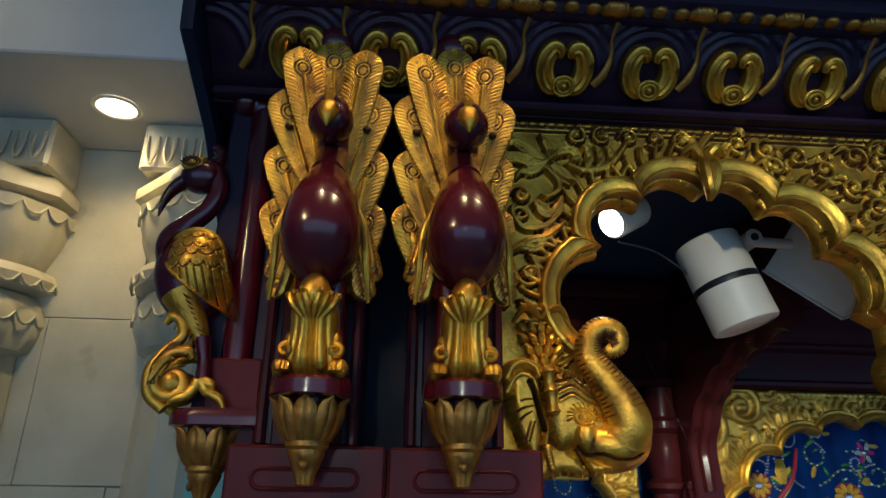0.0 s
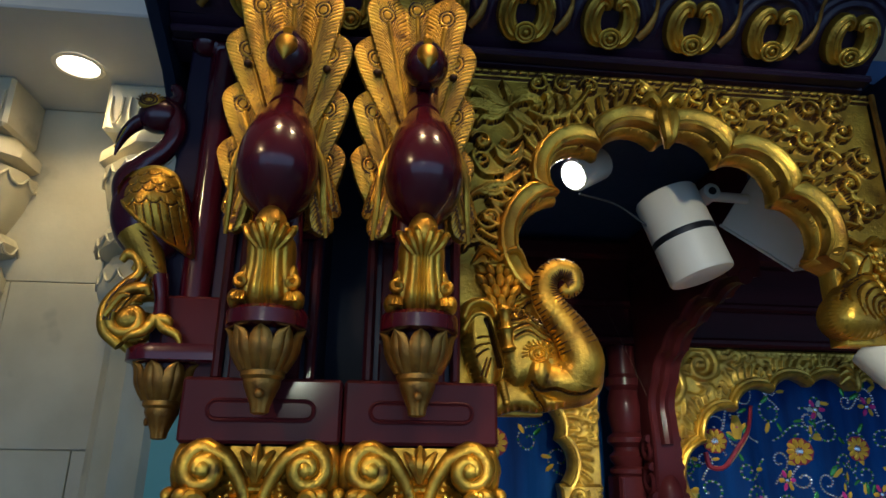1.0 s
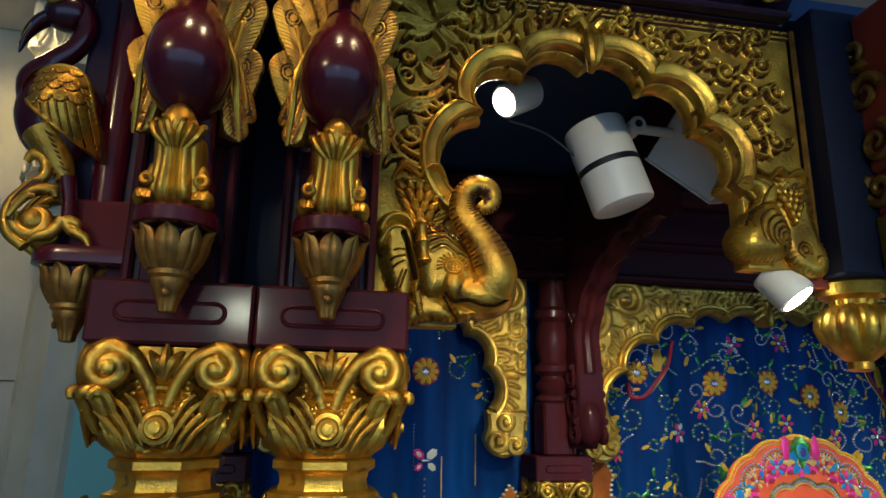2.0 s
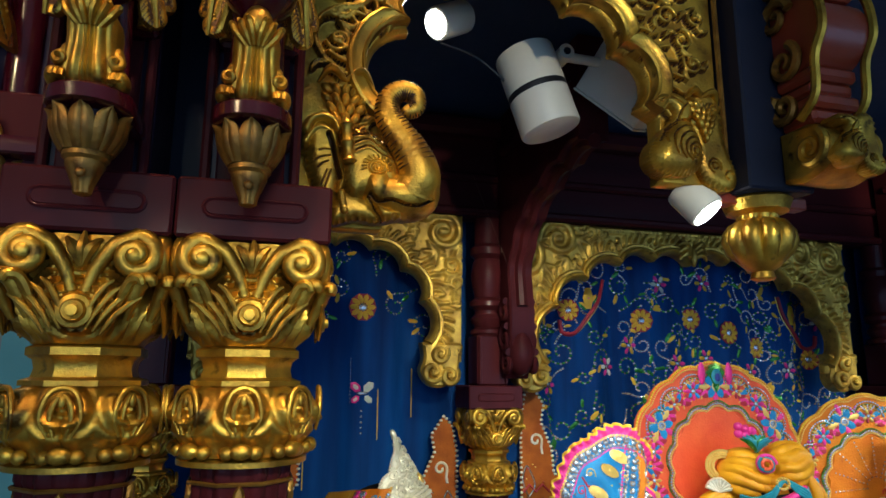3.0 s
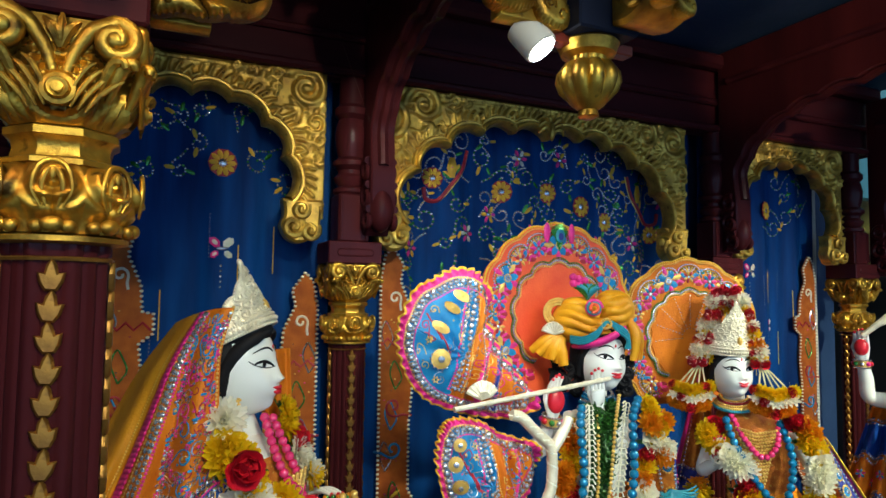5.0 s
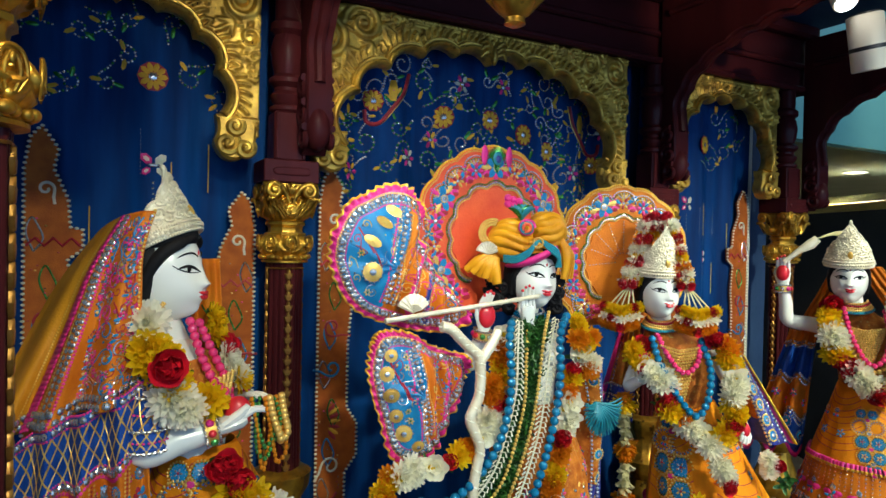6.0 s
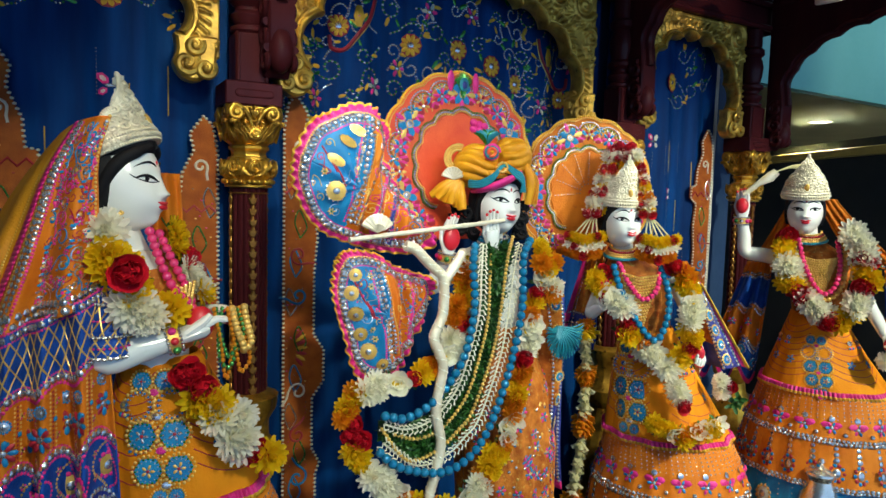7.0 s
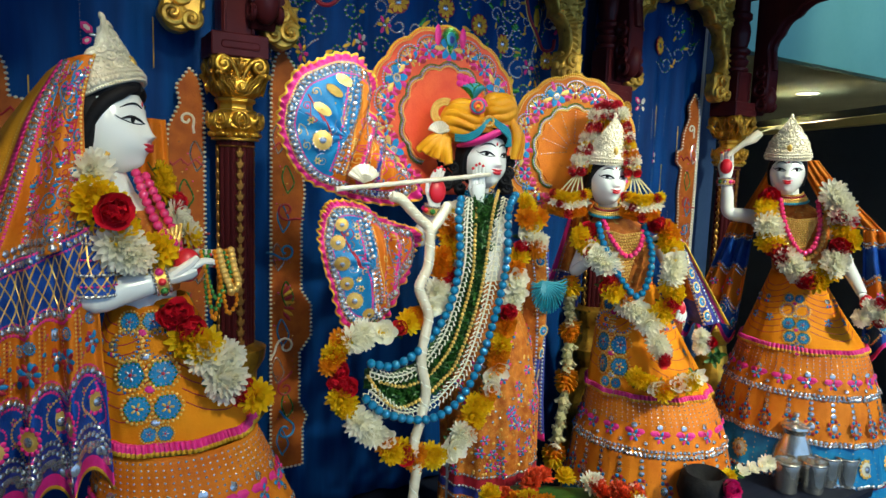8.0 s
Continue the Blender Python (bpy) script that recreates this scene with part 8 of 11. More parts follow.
def sash(name, parent, surf, c, u0, v0, v1, size):
    """The hanging front ornament: pairs of blue enamel roundels set in gold beads, with an open pair among them."""
    g = Geo()
    spot_at = lambda u, v: np.array(surf.around(c, u, v)[0])
    long = np.linalg.norm(spot_at(u0, v1) - spot_at(u0, v0))
    r = long / 8.4
    for k, q in enumerate((0.06, 0.28, 0.52, 0.745, 0.92)):
        rr = r * (0.72, 1.05, 1.0, 0.95, 0.55)[k]
        vv = v0 + (v1 - v0) * q
        per_u = np.linalg.norm(spot_at(u0 + 0.01, vv) - spot_at(u0 - 0.01, vv)) / 0.02
        for s in (-1, 1):
            fr = frame_at(*surf.around(c, u0 + s * rr * 0.90 / per_u, vv), 0.003)
            if k != 1:
                stud(g, fr, rr * 0.92, S_BLUE, 0.10, 1.0)
                blossom(g, fr @ Matrix.Translation((0, 0, rr * 0.10)), rr * 0.46, 5, S_SILVER if (k + s) % 2 else S_GOLD, S_RED)
            for ring, m, dot, slot in ((1.0, 20, 0.115, S_GOLD), (0.80, 16, 0.085, S_BLUE if k == 1 else S_GREEN), (0.66, 14, 0.06, S_SILVER)):
                for j in range(m):
                    a = j * 2 * math.pi / m
                    stud(g, fr @ Matrix.Translation((rr * ring * math.cos(a), rr * ring * math.sin(a), rr * 0.06)), rr * dot, slot)
        fr = frame_at(*surf.around(c, u0, v0 + (v1 - v0) * (q + 0.10)), 0.005)
        stud(g, fr, r * 0.24, S_SILVER if k % 2 else S_PINK, 0.6, 1.3, GEM)
        for j in range(9):
            a = j * 2 * math.pi / 9
            stud(g, fr @ Matrix.Translation((r * 0.32 * math.cos(a), r * 0.36 * math.sin(a), 0)), r * 0.075, S_GOLD)
    part(name, g, JEWELS, parent, "blue enamel roundels edged with gold beads", kind="stuff")


def swags(g, surf, c, v0, rows, u0=0.28, u1=0.72):
    """Thin chains that hang across the skirt."""
    for k in range(rows):
        v = v0 + k * (0.8 - v0) / rows
        for a, b in ((u0, 0.47), (0.53, u1)):
            us = np.linspace(a, b, 9)
            cord(g, surf, [(u, v + 0.10 * (1 - ((u - (a + b) / 2) / ((b - a) / 2)) ** 2)) for u in us], 0.0013, S_RED, c)


def skirt(at, label, tiers, c):
    """tiers: dictionaries that say the shape, the cloth and the trimming of each flounce, from the top."""
    ob = thing("embroidered_skirt", label, "skirt", at, group="skirts of the deities")
    for i, t in enumerate(tiers):
        s = cone_surf(t["rows"], t.get("pleats", 14), t.get("depth", 0.02), t.get("wave", 0.0), t.get("waves", 8))
        flounce = cloth("flounce", s, 150, 14, t["mats"], t.get("slot"), ob, t.get("label", ""))
        g = Geo()
        style = t.get("style", "")
        if style == "plain":
            swags(g, s, c, 0.10, 9)
            for u in (0.30, 0.365, 0.635, 0.70):
                fr = frame_at(*s.around(c, u, 0.36), 0.003)
                stud(g, fr, 0.007, S_SILVER, 0.5, 1.5, GEM)
                for k in (-1, 0, 1):
                    stud(g, fr @ Matrix.Translation((0.006 * k, -0.014, 0)), 0.004, S_BLUE if k else S_PINK)
            for u in (0.33, 0.40, 0.60, 0.68):
                blossom(g, frame_at(*s.around(c, u, 0.62), 0.003), 0.012, 5, S_BLUE, S_SILVER)
        if style == "tassel":
            for u in np.arange(0.22, 0.78, 0.014):
                bead_row(g, s, [(u, 0.06), (u, 0.42)], 0.010, 0.0024, S_GOLD if int(u * 1000) % 2 else S_SILVER, c)
            for u in np.arange(0.24, 0.78, 0.055):
                blossom(g, frame_at(*s.around(c, u, 0.58), 0.003), 0.017, 6, S_BLUE, S_SILVER, S_PINK)
                stud(g, frame_at(*s.around(c, u, 0.40), 0.003), 0.008, S_SILVER, 0.5, 1.0, GEM)
                for k in (-1, 1):
                    stud(g, frame_at(*s.around(c, u + k * 0.012, 0.50), 0.003), 0.008, S_PINK, 0.4, 1.5)
                stud(g, frame_at(*s.around(c, u + 0.027, 0.74), 0.003), 0.006, S_SILVER)
        if style == "jewel":
            for u in np.arange(0.23, 0.78, 0.042):
                for k in range(3):
                    stud(g, frame_at(*s.around(c, u, 0.12 + 0.12 * k), 0.003), 0.0055 + 0.001 * k, S_SILVER, 0.6, 1.0, GEM)
                fr = frame_at(*s.around(c, u, 0.62), 0.003)
                stud(g, fr, 0.012, S_SILVER, 0.6, 0.8, GEM)
                for k in range(10):
                    a = k * math.pi / 5
                    stud(g, fr @ Matrix.Translation((0.017 * math.cos(a), 0.020 * math.sin(a), 0)), 0.0055, S_BLUE if k % 2 else S_RED)
        if style == "medal":
            for u in np.arange(0.25, 0.78, 0.075):
                medallion(g, frame_at(*s.around(c, u, 0.55), 0.003), 0.026, S_WHITE, S_GOLD, S_SILVER)
            for u in np.arange(0.25, 0.78, 0.025):
                bead_row(g, s, [(u, 0.05), (u, 0.95)], 0.014, 0.0018, S_GOLD, c)
        for v, r, slot in t.get("beads", ()):
            ring_rows(g, s, c, v, r * 2.1, r, slot)
        if g.n:
            part("beadwork", g, JEWELS, flounce, "coloured stones and silver beads", kind="stuff")
        if t.get("ruffle"):
            ruffle("ruffle", ob, s, 0.97, t["ruffle"], [MAGENTA, YELLOW_TRIM], c, 70, 0.15, 0.85)
        if t.get("sash"):
            sash("front_ornament", ob, s, c, *t["sash"])
    return ob


def crown(at, label, c, hgt, r, lean=0.0, group="silver crowns", facing=0.0, spread=0.85, shrink=0.52):
    """A tiara: a tall pointed front that leans back over the head, lower round the sides, with curls and beads."""
    ob = thing("silver_tiara", label, "crown", at, group=group)
    m = Matrix.Translation(c) @ Matrix.Rotation(radians(facing), 4, "Z") @ Matrix.Rotation(radians(lean), 4, "X")
    top = lambda p: 0.030 + 0.030 * max(0.0, 1 - abs(p) / 1.8) + (hgt - 0.060) * math.exp(-abs(p / spread) ** 1.5) + 0.006 * abs(math.sin(p * 7)) * min(1.0, abs(p))

    def place(p, z, out=0.0):
        k = z / hgt
        rr = r * (1.0 + 0.05 * math.sin(min(1, k * 4) * math.pi) - shrink * max(0.0, k - 0.10) ** 1.15) + out
        return (rr * math.sin(p), -rr * math.cos(p) * 1.06, z)
    ps, vs = np.linspace(-2.2, 2.2, 97), np.linspace(0, 1, 22)
    grid = lambda o: np.array([place(p, v * top(p) * (1 - 0.03 * abs(math.sin(p * 11)) * (v > 0.95)), o + 0.0016 * math.sin(p * 34) * math.sin(v * 26)) for v in vs for p in ps])
    n = len(ps) * len(vs)
    f = grid_faces(len(vs), len(ps))
    rim = list(range(len(ps))) + [i * len(ps) + len(ps) - 1 for i in range(1, len(vs))] + [n - 1 - i for i in range(1, len(ps))] + [i * len(ps) for i in range(len(vs) - 2, 0, -1)]
    f = f + [tuple(k + n for k in q[::-1]) for q in f] + [(rim[(i + 1) % len(rim)], rim[i], rim[i] + n, rim[(i + 1) % len(rim)] + n) for i in range(len(rim))]
    shell = part("shell", geo((np.vstack([grid(0.0), grid(-0.004)]), f), at=m), CROWN_SILVER, ob)
    part("cap", geo(lathe([(r * 0.97, 0.002), (r * 0.94, 0.020), (r * 0.7, 0.040), (r * 0.3, 0.050), (0.001, 0.052)], 40), at=m), HAIR_BLACK, ob, "black hair under the crown")
    g = Geo()
    for z, q, gap in ((0.002, 0.0026, 0.062), (0.0165, 0.0024, 0.058), (0.0090, 0.0038, 0.105)):
        for p in np.arange(-2.2, 2.2, gap):
            g.add(ball(place(p, z, 0.002), q, 7, 5), at=m)
    for p in np.arange(-2.1, 2.1, 0.052):
        g.add(ball(place(p, top(p), 0.0), 0.0026, 7, 5), at=m)
    part("bead_band", g, CROWN_SILVER, shell, "rows of silver beads", kind="stuff")
    rng = random.Random(8)
    for row, z in enumerate(np.arange(0.028, hgt * 0.93, 0.0135)):
        for k, p in enumerate(np.arange(-2.0, 2.01, 0.29 + 0.10 * (row > 2))):
            p = p + 0.14 * (row % 2)
            if z > top(p) - 0.006:
                continue
            q = 0.0072 if row < 3 else 0.0062
            sp = spiral(0, 0, q, 1.25, rng.uniform(0, 6.28), 1 if k % 2 else -1, 12)
            pts = [place(p + x / r * (1 + 0.8 * z / hgt), z + y, 0.0022) for x, y in sp]
            part("curl", geo(tube(np.array(pts), [0.0022, 0.0016], 6), at=m), CROWN_SILVER, shell)
    part("front_jewel", geo(ball(place(0, hgt * 0.30, 0.003), (0.0065, 0.004, 0.010), 12, 8), at=m), GOLD_BEAD, ob)
    part("tip", geo(ball(place(0, hgt + 0.002), (0.0045, 0.0045, 0.008), 10, 8), at=m), CROWN_SILVER, ob)
    return ob


def collar(at, c, r, label, mats=None):
    """A tight collar of bead rows that widens towards the chest."""
    ob = thing("collar_necklace", label, "necklace", at, group="beaded collars")
    mats = mats or (GOLD_BEAD, CRIMSON, GOLD_BEAD, GOLD_BEAD, TEAL_CLOTH)
    for row in range(5):
        rr, n = r + 0.0035 * row, 22 + 2 * row
        mesh = geo(ball((0, 0, 0), 0.0030 + 0.0002 * row, 8, 6)).mesh("bead", [mats[row % len(mats)]])
        for k in range(n):
            a = math.pi * (1.0 + k / (n - 1))
            b = new("bead", mesh)
            b.parent = ob
            b.matrix_local = Matrix.Translation((c[0] + rr * math.cos(a), c[1] + rr * math.sin(a), c[2] - 0.0056 * row + 0.010 * (1 + math.sin(a))))
    return ob


def pectoral(at, c, w, hgt, label):
    """A broad gold chest ornament of beads."""
    ob = thing("chest_ornament", label, "necklace", at, group="gold chest ornaments")
    g = Geo()
    rng = random.Random(5)
    for j in range(18):
        k = j / 17
        half = w * (1 - 0.75 * k)
        n = max(2, int(half * 2 / 0.0058))
        for i in range(n + 1):
            x = -half + 2 * half * i / n
            g.add(ball((c[0] + x, c[1] - 0.012 * (1 - (x / w) ** 2), c[2] - hgt * k - 0.008 * (1 - abs(x) / w)), 0.0032 + 0.0008 * rng.random(), 6, 4))
    part("gold_beadwork", g, GOLD_BEAD, ob, "rows of small gold grains", kind="stuff")
    return ob


def wristlet(at, c, axis, r, label):
    ob = thing("bangle", label, "bangle", at, group="bangles")
    m = Matrix.Translation(c) @ Vector(axis).to_track_quat("Z", "Y").to_matrix().to_4x4()
    part("band", geo(lathe([(r, -0.010), (r * 1.06, -0.009), (r * 1.06, 0.009), (r, 0.010)], 28, caps=False), at=m), GOLD_BEAD, ob)
    for s in (-1, 1):
        g = Geo()
        for k in range(24):
            a = k * math.pi / 12
            g.add(ball((r * 1.08 * math.cos(a), r * 1.08 * math.sin(a), s * 0.0095), 0.0026, 6, 4), at=m)
        part("bead_edge", g, SILVER, ob, kind="stuff")
    for k in range(8):
        a = k * math.pi / 4
        part("stone", geo(ball((r * 1.08 * math.cos(a), r * 1.08 * math.sin(a), 0), (0.006, 0.006, 0.006), 8, 6), at=m), (LIP_RED, TINSEL, SILVER, MAGENTA)[k % 4], ob)


FLOOR = 0.60

# ---- first attendant, in profile, holding a string of beads ----
F1 = pose(0.286, 1.268, 0, 0, 0, -4.8)
g = Geo()
add_head(g, pose(-0.022, -0.004, 1.602, 0, 0, 66) @ Matrix.Scale(1.26, 4))
g.add(tube([(-0.026, 0.0, 1.575), (-0.020, 0.0, 1.53), (-0.008, 0, 1.48)], [0.028, 0.026, 0.034], 18), 0)
add_torso(g, [(0.02, 0.0, FLOOR, 0.10, 0.10), (0.05, 0, 0.9, 0.09, 0.09), (0.045, 0, 1.20, 0.065, 0.07), (0.030, 0, 1.30, 0.045, 0.05), (0.030, 0, 1.37, 0.050, 0.055), (0.028, 0, 1.43, 0.055, 0.062), (0.002, 0, 1.475, 0.045, 0.075), (-0.006, 0, 1.50, 0.024, 0.03)])
add_arm(g, (-0.016, -0.070, 1.455), (-0.040, -0.082, 1.350), (0.056, -0.078, 1.372), (0.134, -0.060, 1.398), 0.0255, (0, 0, 1))
add_arm(g, (-0.010, 0.070, 1.455), (-0.020, 0.075, 1.355), (0.070, 0.045, 1.385), (0.142, -0.020, 1.405), 0.020, (0, 0, 1))
single("attendant_statue", g, STATUE, "white marble statue standing in profile with hands forward", "statue", F1, "marble deities")
crown(F1, "tall pale silver crown with filigree on the profile statue", (-0.020, 0.0, 1.640), 0.106, 0.059, -27, facing=70, spread=0.80, shrink=0.14)
ob = thing("fitted_bodice", "orange brocade bodice on the profile statue", "bodice", F1, group="bodices")
part("cloth", geo(loft([np.column_stack([x + w * np.cos(np.arange(28) * math.pi / 14), d * np.sin(np.arange(28) * math.pi / 14), np.full(28, z)]) for x, z, w, d in ((0.030, 1.345, 0.053, 0.060), (0.030, 1.39, 0.059, 0.066), (0.028, 1.43, 0.062, 0.070), (0.004, 1.472, 0.050, 0.078), (-0.004, 1.488, 0.034, 0.05))])), RUST, ob)
sleeve = thing("embroidered_sleeve", "blue and orange embroidered sleeve over the upper arm", "sleeve", F1)
arm_path = smooth_path([(-0.014, -0.066, 1.470), (-0.024, -0.076, 1.430), (-0.036, -0.082, 1.386), (-0.036, -0.084, 1.356)], 8)
part("cloth", geo(tube(arm_path, [0.026 + 0.0016 * math.sin(i * 1.7) + 0.004 * i / 24 for i in range(len(arm_path))], 22)), ROYAL_BLUE, sleeve)
sg = Geo()
for i in range(0, len(arm_path), 4):
    for j in range(26):
        a = j * 2 * math.pi / 26
        p = arm_path[i] + 0.0305 * np.array((math.cos(a), math.sin(a), 0))
        sg.add((np.asarray(BEAD[0]) * (0.0044 if i % 8 == 0 else 0.0024), BEAD[1]), S_SILVER if i % 8 == 0 else S_PINK, Matrix.Translation(p))
for j in range(12):
    for w in (-1, 1):
        line = [arm_path[i] + 0.0300 * np.array((math.cos(j * math.pi / 6 + w * 0.09 * i), math.sin(j * math.pi / 6 + w * 0.09 * i), 0)) for i in range(0, len(arm_path), 2)]
        sg.add(tube(np.array(line), 0.0012, 5), S_GOLD)
part("beadwork", sg, JEWELS, sleeve, "gold lattice and clear stones", kind="stuff")
C1 = (0.09, 0.0)
skirt(F1, "orange silk skirt with chains, ruffles and bead fringe", [
    dict(rows=[(0.035, 1.335, 0.056), (0.050, 1.24, 0.092), (0.075, 1.105, 0.125)], mats=[SATIN], pleats=9, depth=0.03, style="plain", ruffle=0.020, sash=(0.46, 0.12, 0.95, 1.15)),
    dict(rows=[(0.078, 1.10, 0.124), (0.092, 1.02, 0.145), (0.105, 0.94, 0.165)], mats=[ORANGE], style="tassel", beads=[(0.94, 0.005, S_SILVER)]),
    dict(rows=[(0.105, 0.945, 0.164), (0.125, 0.80, 0.200)], mats=[ORANGE], style="jewel", beads=[(0.95, 0.005, S_SILVER)]),
    dict(rows=[(0.125, 0.80, 0.195), (0.14, FLOOR, 0.23)], mats=[BRIGHT_BLUE], style="medal"),
], C1)


def veil_fn(u, v):
    """u from the edge beside the face to the back, v downwards."""
    x = -0.028 - 0.018 * math.sin(min(1, v * 3) * 1.57) - u * (0.085 + 0.16 * v)
    z = 1.694 - 0.261 * v - u * u * 0.03 - 0.075 * u * v
    y = -0.074 - 0.021 * v + 0.16 * u * u + (0.010 + 0.012 * v) * math.sin(u * 21 + 1.0) * (0.15 + v)
    return (x, y, z)


veil = thing("draped_veil", "orange embroidered veil with magenta ruffle hanging from the crown", "veil", F1)
vs = Surf(veil_fn, (0, -1, 0))
cloth("upper_cloth", vs, 80, 60, [ORANGE, MUSTARD, SILVER], lambda u, v: 1 if u > 0.56 + 0.10 * v else 0, veil)
g = Geo()
for off, r, slot in ((0.40, 0.0040, S_SILVER), (0.43, 0.0048, S_SILVER), (0.46, 0.0028, S_GOLD), (0.372, 0.0024, S_PINK), (0.60, 0.0022, S_GOLD), (0.52, 0.0036, S_SILVER)):
    bead_row(g, vs, [(off + 0.10 * v, v) for v in np.linspace(0.02, 1, 30)], r * 2.1, r, slot)
rng = random.Random(4)
for k in range(110):
    u, v = rng.uniform(0.04, 0.35), rng.uniform(0.04, 0.94)
    fr = frame_at(*vs.at(u, v), 0.003)
    if k % 2:
        blossom(g, fr, rng.uniform(0.0035, 0.0075), 6, (S_BLUE, S_PINK, S_SILVER, S_SILVER)[k % 4], S_SILVER, S_PINK)
    else:
        p = [(u + 0.032 * math.cos(a) * (1 - a / 9), v + 0.026 * math.sin(a) * (1 - a / 9)) for a in np.linspace(0, 6.5, 12)]
        cord(g, vs, p, 0.0011, S_SILVER if k % 4 else S_RED)
    leaf = frame_at(*vs.at(min(0.36, u + 0.03), min(0.95, v + 0.03)), 0.003)
    stud(g, leaf, 0.0021, (S_BLUE, S_SILVER)[k % 2], 0.4, 1.8)
bead_row(g, vs, [(0.02, v) for v in np.linspace(0, 1, 20)], 0.006, 0.0026, S_GOLD)
for v in (0.93, 0.975):
    bead_row(g, vs, [(u, v) for u in np.linspace(0, 1, 30)], 0.013, 0.0062, S_SILVER)
thread_scrolls(g, vs, lambda a, b: 0.03 < a < 0.36 and 0.03 < b < 0.92, (0.03, 0.03), (0.36, 0.92), 34, (0.050, 0.038), 14, (S_BLUE, S_RED, S_SILVER, S_BLUE, S_PINK), 0.0015)
part("beadwork", g, JEWELS, veil, "silver stones and blue thread flowers", kind="stuff")
strip_fn = Surf(lambda u, w: tuple(np.array(veil_fn(0.52 + 0.10 * u + 0.05 * (w - 0.5), u)) + np.array((0, -0.007 - 0.003 * math.sin(u * 260), 0))), (0, -1, 0))
cloth("ruffle", strip_fn, 160, 5, [MAGENTA], None, veil, "magenta ruffle")


def drape_fn(u, v):
    """The lower fall of the veil in heavy folds."""
    fold = math.sin(u * 24.0 + 0.6)
    x = -0.040 - u * (0.17 + 0.02 * v) + 0.008 * math.cos(u * 23) * v + 0.012 * v * (1 - u)
    y = -0.100 + 0.05 * u * u + 0.030 * fold * (0.45 + 0.55 * v)
    z = 1.452 - 0.375 * v - 0.026 * v * math.sin(u * 24.0 + 2.0) - 0.085 * u
    return (x, y, z)


ds = Surf(drape_fn, (0, -1, 0))
drape = thing("veil_fall", "pleated blue and orange fall of the veil with jewelled bands", "veil", F1)
cloth("pleated_cloth", ds, 120, 60, [DARK_BLUE, ORANGE, ROYAL_BLUE, MAGENTA, YELLOW_TRIM], lambda u, v: 2 if v < 0.26 else 1 if v < 0.56 else 2 if v < 0.80 else 0 if v < 0.93 else 3 if v < 0.975 else 4, drape)
g = Geo()
for v, r in ((0.0, 0.0022), (0.02, 0.0055), (0.04, 0.0022), (0.24, 0.0022), (0.26, 0.006), (0.285, 0.003), (0.54, 0.0024), (0.56, 0.0062), (0.585, 0.003), (0.80, 0.0045), (0.84, 0.0055), (0.88, 0.0045)):
    bead_row(g, ds, [(u, v) for u in np.linspace(0, 1, 60)], r * 2.05, r, S_SILVER if r > 0.0044 else S_PINK)
for k in range(16):
    for d in (-1, 1):
        line = [(k / 15 + d * 0.05 * j, 0.04 + 0.07 * j) for j in range(4) if 0 <= k / 15 + d * 0.05 * j <= 1]
        if len(line) > 2:
            cord(g, ds, line, 0.0014, S_GOLD)
for u in np.arange(0.06, 1, 0.125):
    medallion(g, frame_at(*ds.at(u, 0.69), 0.003), 0.021, S_GOLD, S_PINK, S_SILVER)
    blossom(g, frame_at(*ds.at(u, 0.44), 0.003), 0.019, 9, S_BLUE, S_SILVER, S_RED)
    medallion(g, frame_at(*ds.at(u, 0.34), 0.003), 0.010, S_SILVER, S_BLUE, S_SILVER)
    for side in (-1, 1):
        bead_row(g, ds, [(min(1, max(0, u + side * 0.055 * math.sin(q * math.pi))), 0.60 + 0.19 * q) for q in np.linspace(0, 1, 9)], 0.0058, 0.0026, S_GOLD if side > 0 else S_PINK)
    for q in range(7):
        stud(g, frame_at(*ds.at(min(1, max(0, u + 0.0175 * (q - 3))), 0.885 + 0.02 * (q % 2)), 0.003), 0.0065, S_SILVER, 0.6, 1.4, GEM)
    for dv in (0.35, 0.49, 0.64, 0.74):
        blossom(g, frame_at(*ds.at(min(1, u + 0.05), dv), 0.003), 0.006, 5, S_PINK, S_SILVER, S_GOLD)
    for shift in (0.052, 0.064, 0.076):
        bead_row(g, ds, [(min(1, u + shift), 0.31), (min(1, u + shift), 0.54)], 0.006, 0.0024, S_RED if shift == 0.064 else S_GOLD)
for u in np.arange(0.02, 1, 0.05):
    stud(g, frame_at(*ds.at(u, 0.42), 0.003), 0.004, S_BLUE)
part("beadwork", g, JEWELS, drape, "rows of clear stones and brooches", kind="stuff")
far_fn = Surf(lambda u, v: (0.020 + 0.05 * u + 0.02 * v, 0.085 + 0.01 * math.sin(u * 9), 1.62 - 0.30 * v * (1 + 0.1 * u)), (0, -1, 0))
ob = thing("veil_edge", "orange edge of the veil beyond the shoulder", "veil", F1)
cloth("cloth", far_fn, 20, 20, [ORANGE], None, ob)
garland("neck_garland", "garland of marigolds, roses and white chrysanthemums round the neck", [tuple(F1 @ Vector(p)) for p in ((-0.030, -0.055, 1.535), (-0.024, -0.085, 1.495), (-0.010, -0.100, 1.44), (0.020, -0.095, 1.41), (0.062, -0.06, 1.415))], "wyyyywwyy", 0.024, 1.0, (0.1, -1, 0.2), "garlands of the deities", 0.008)
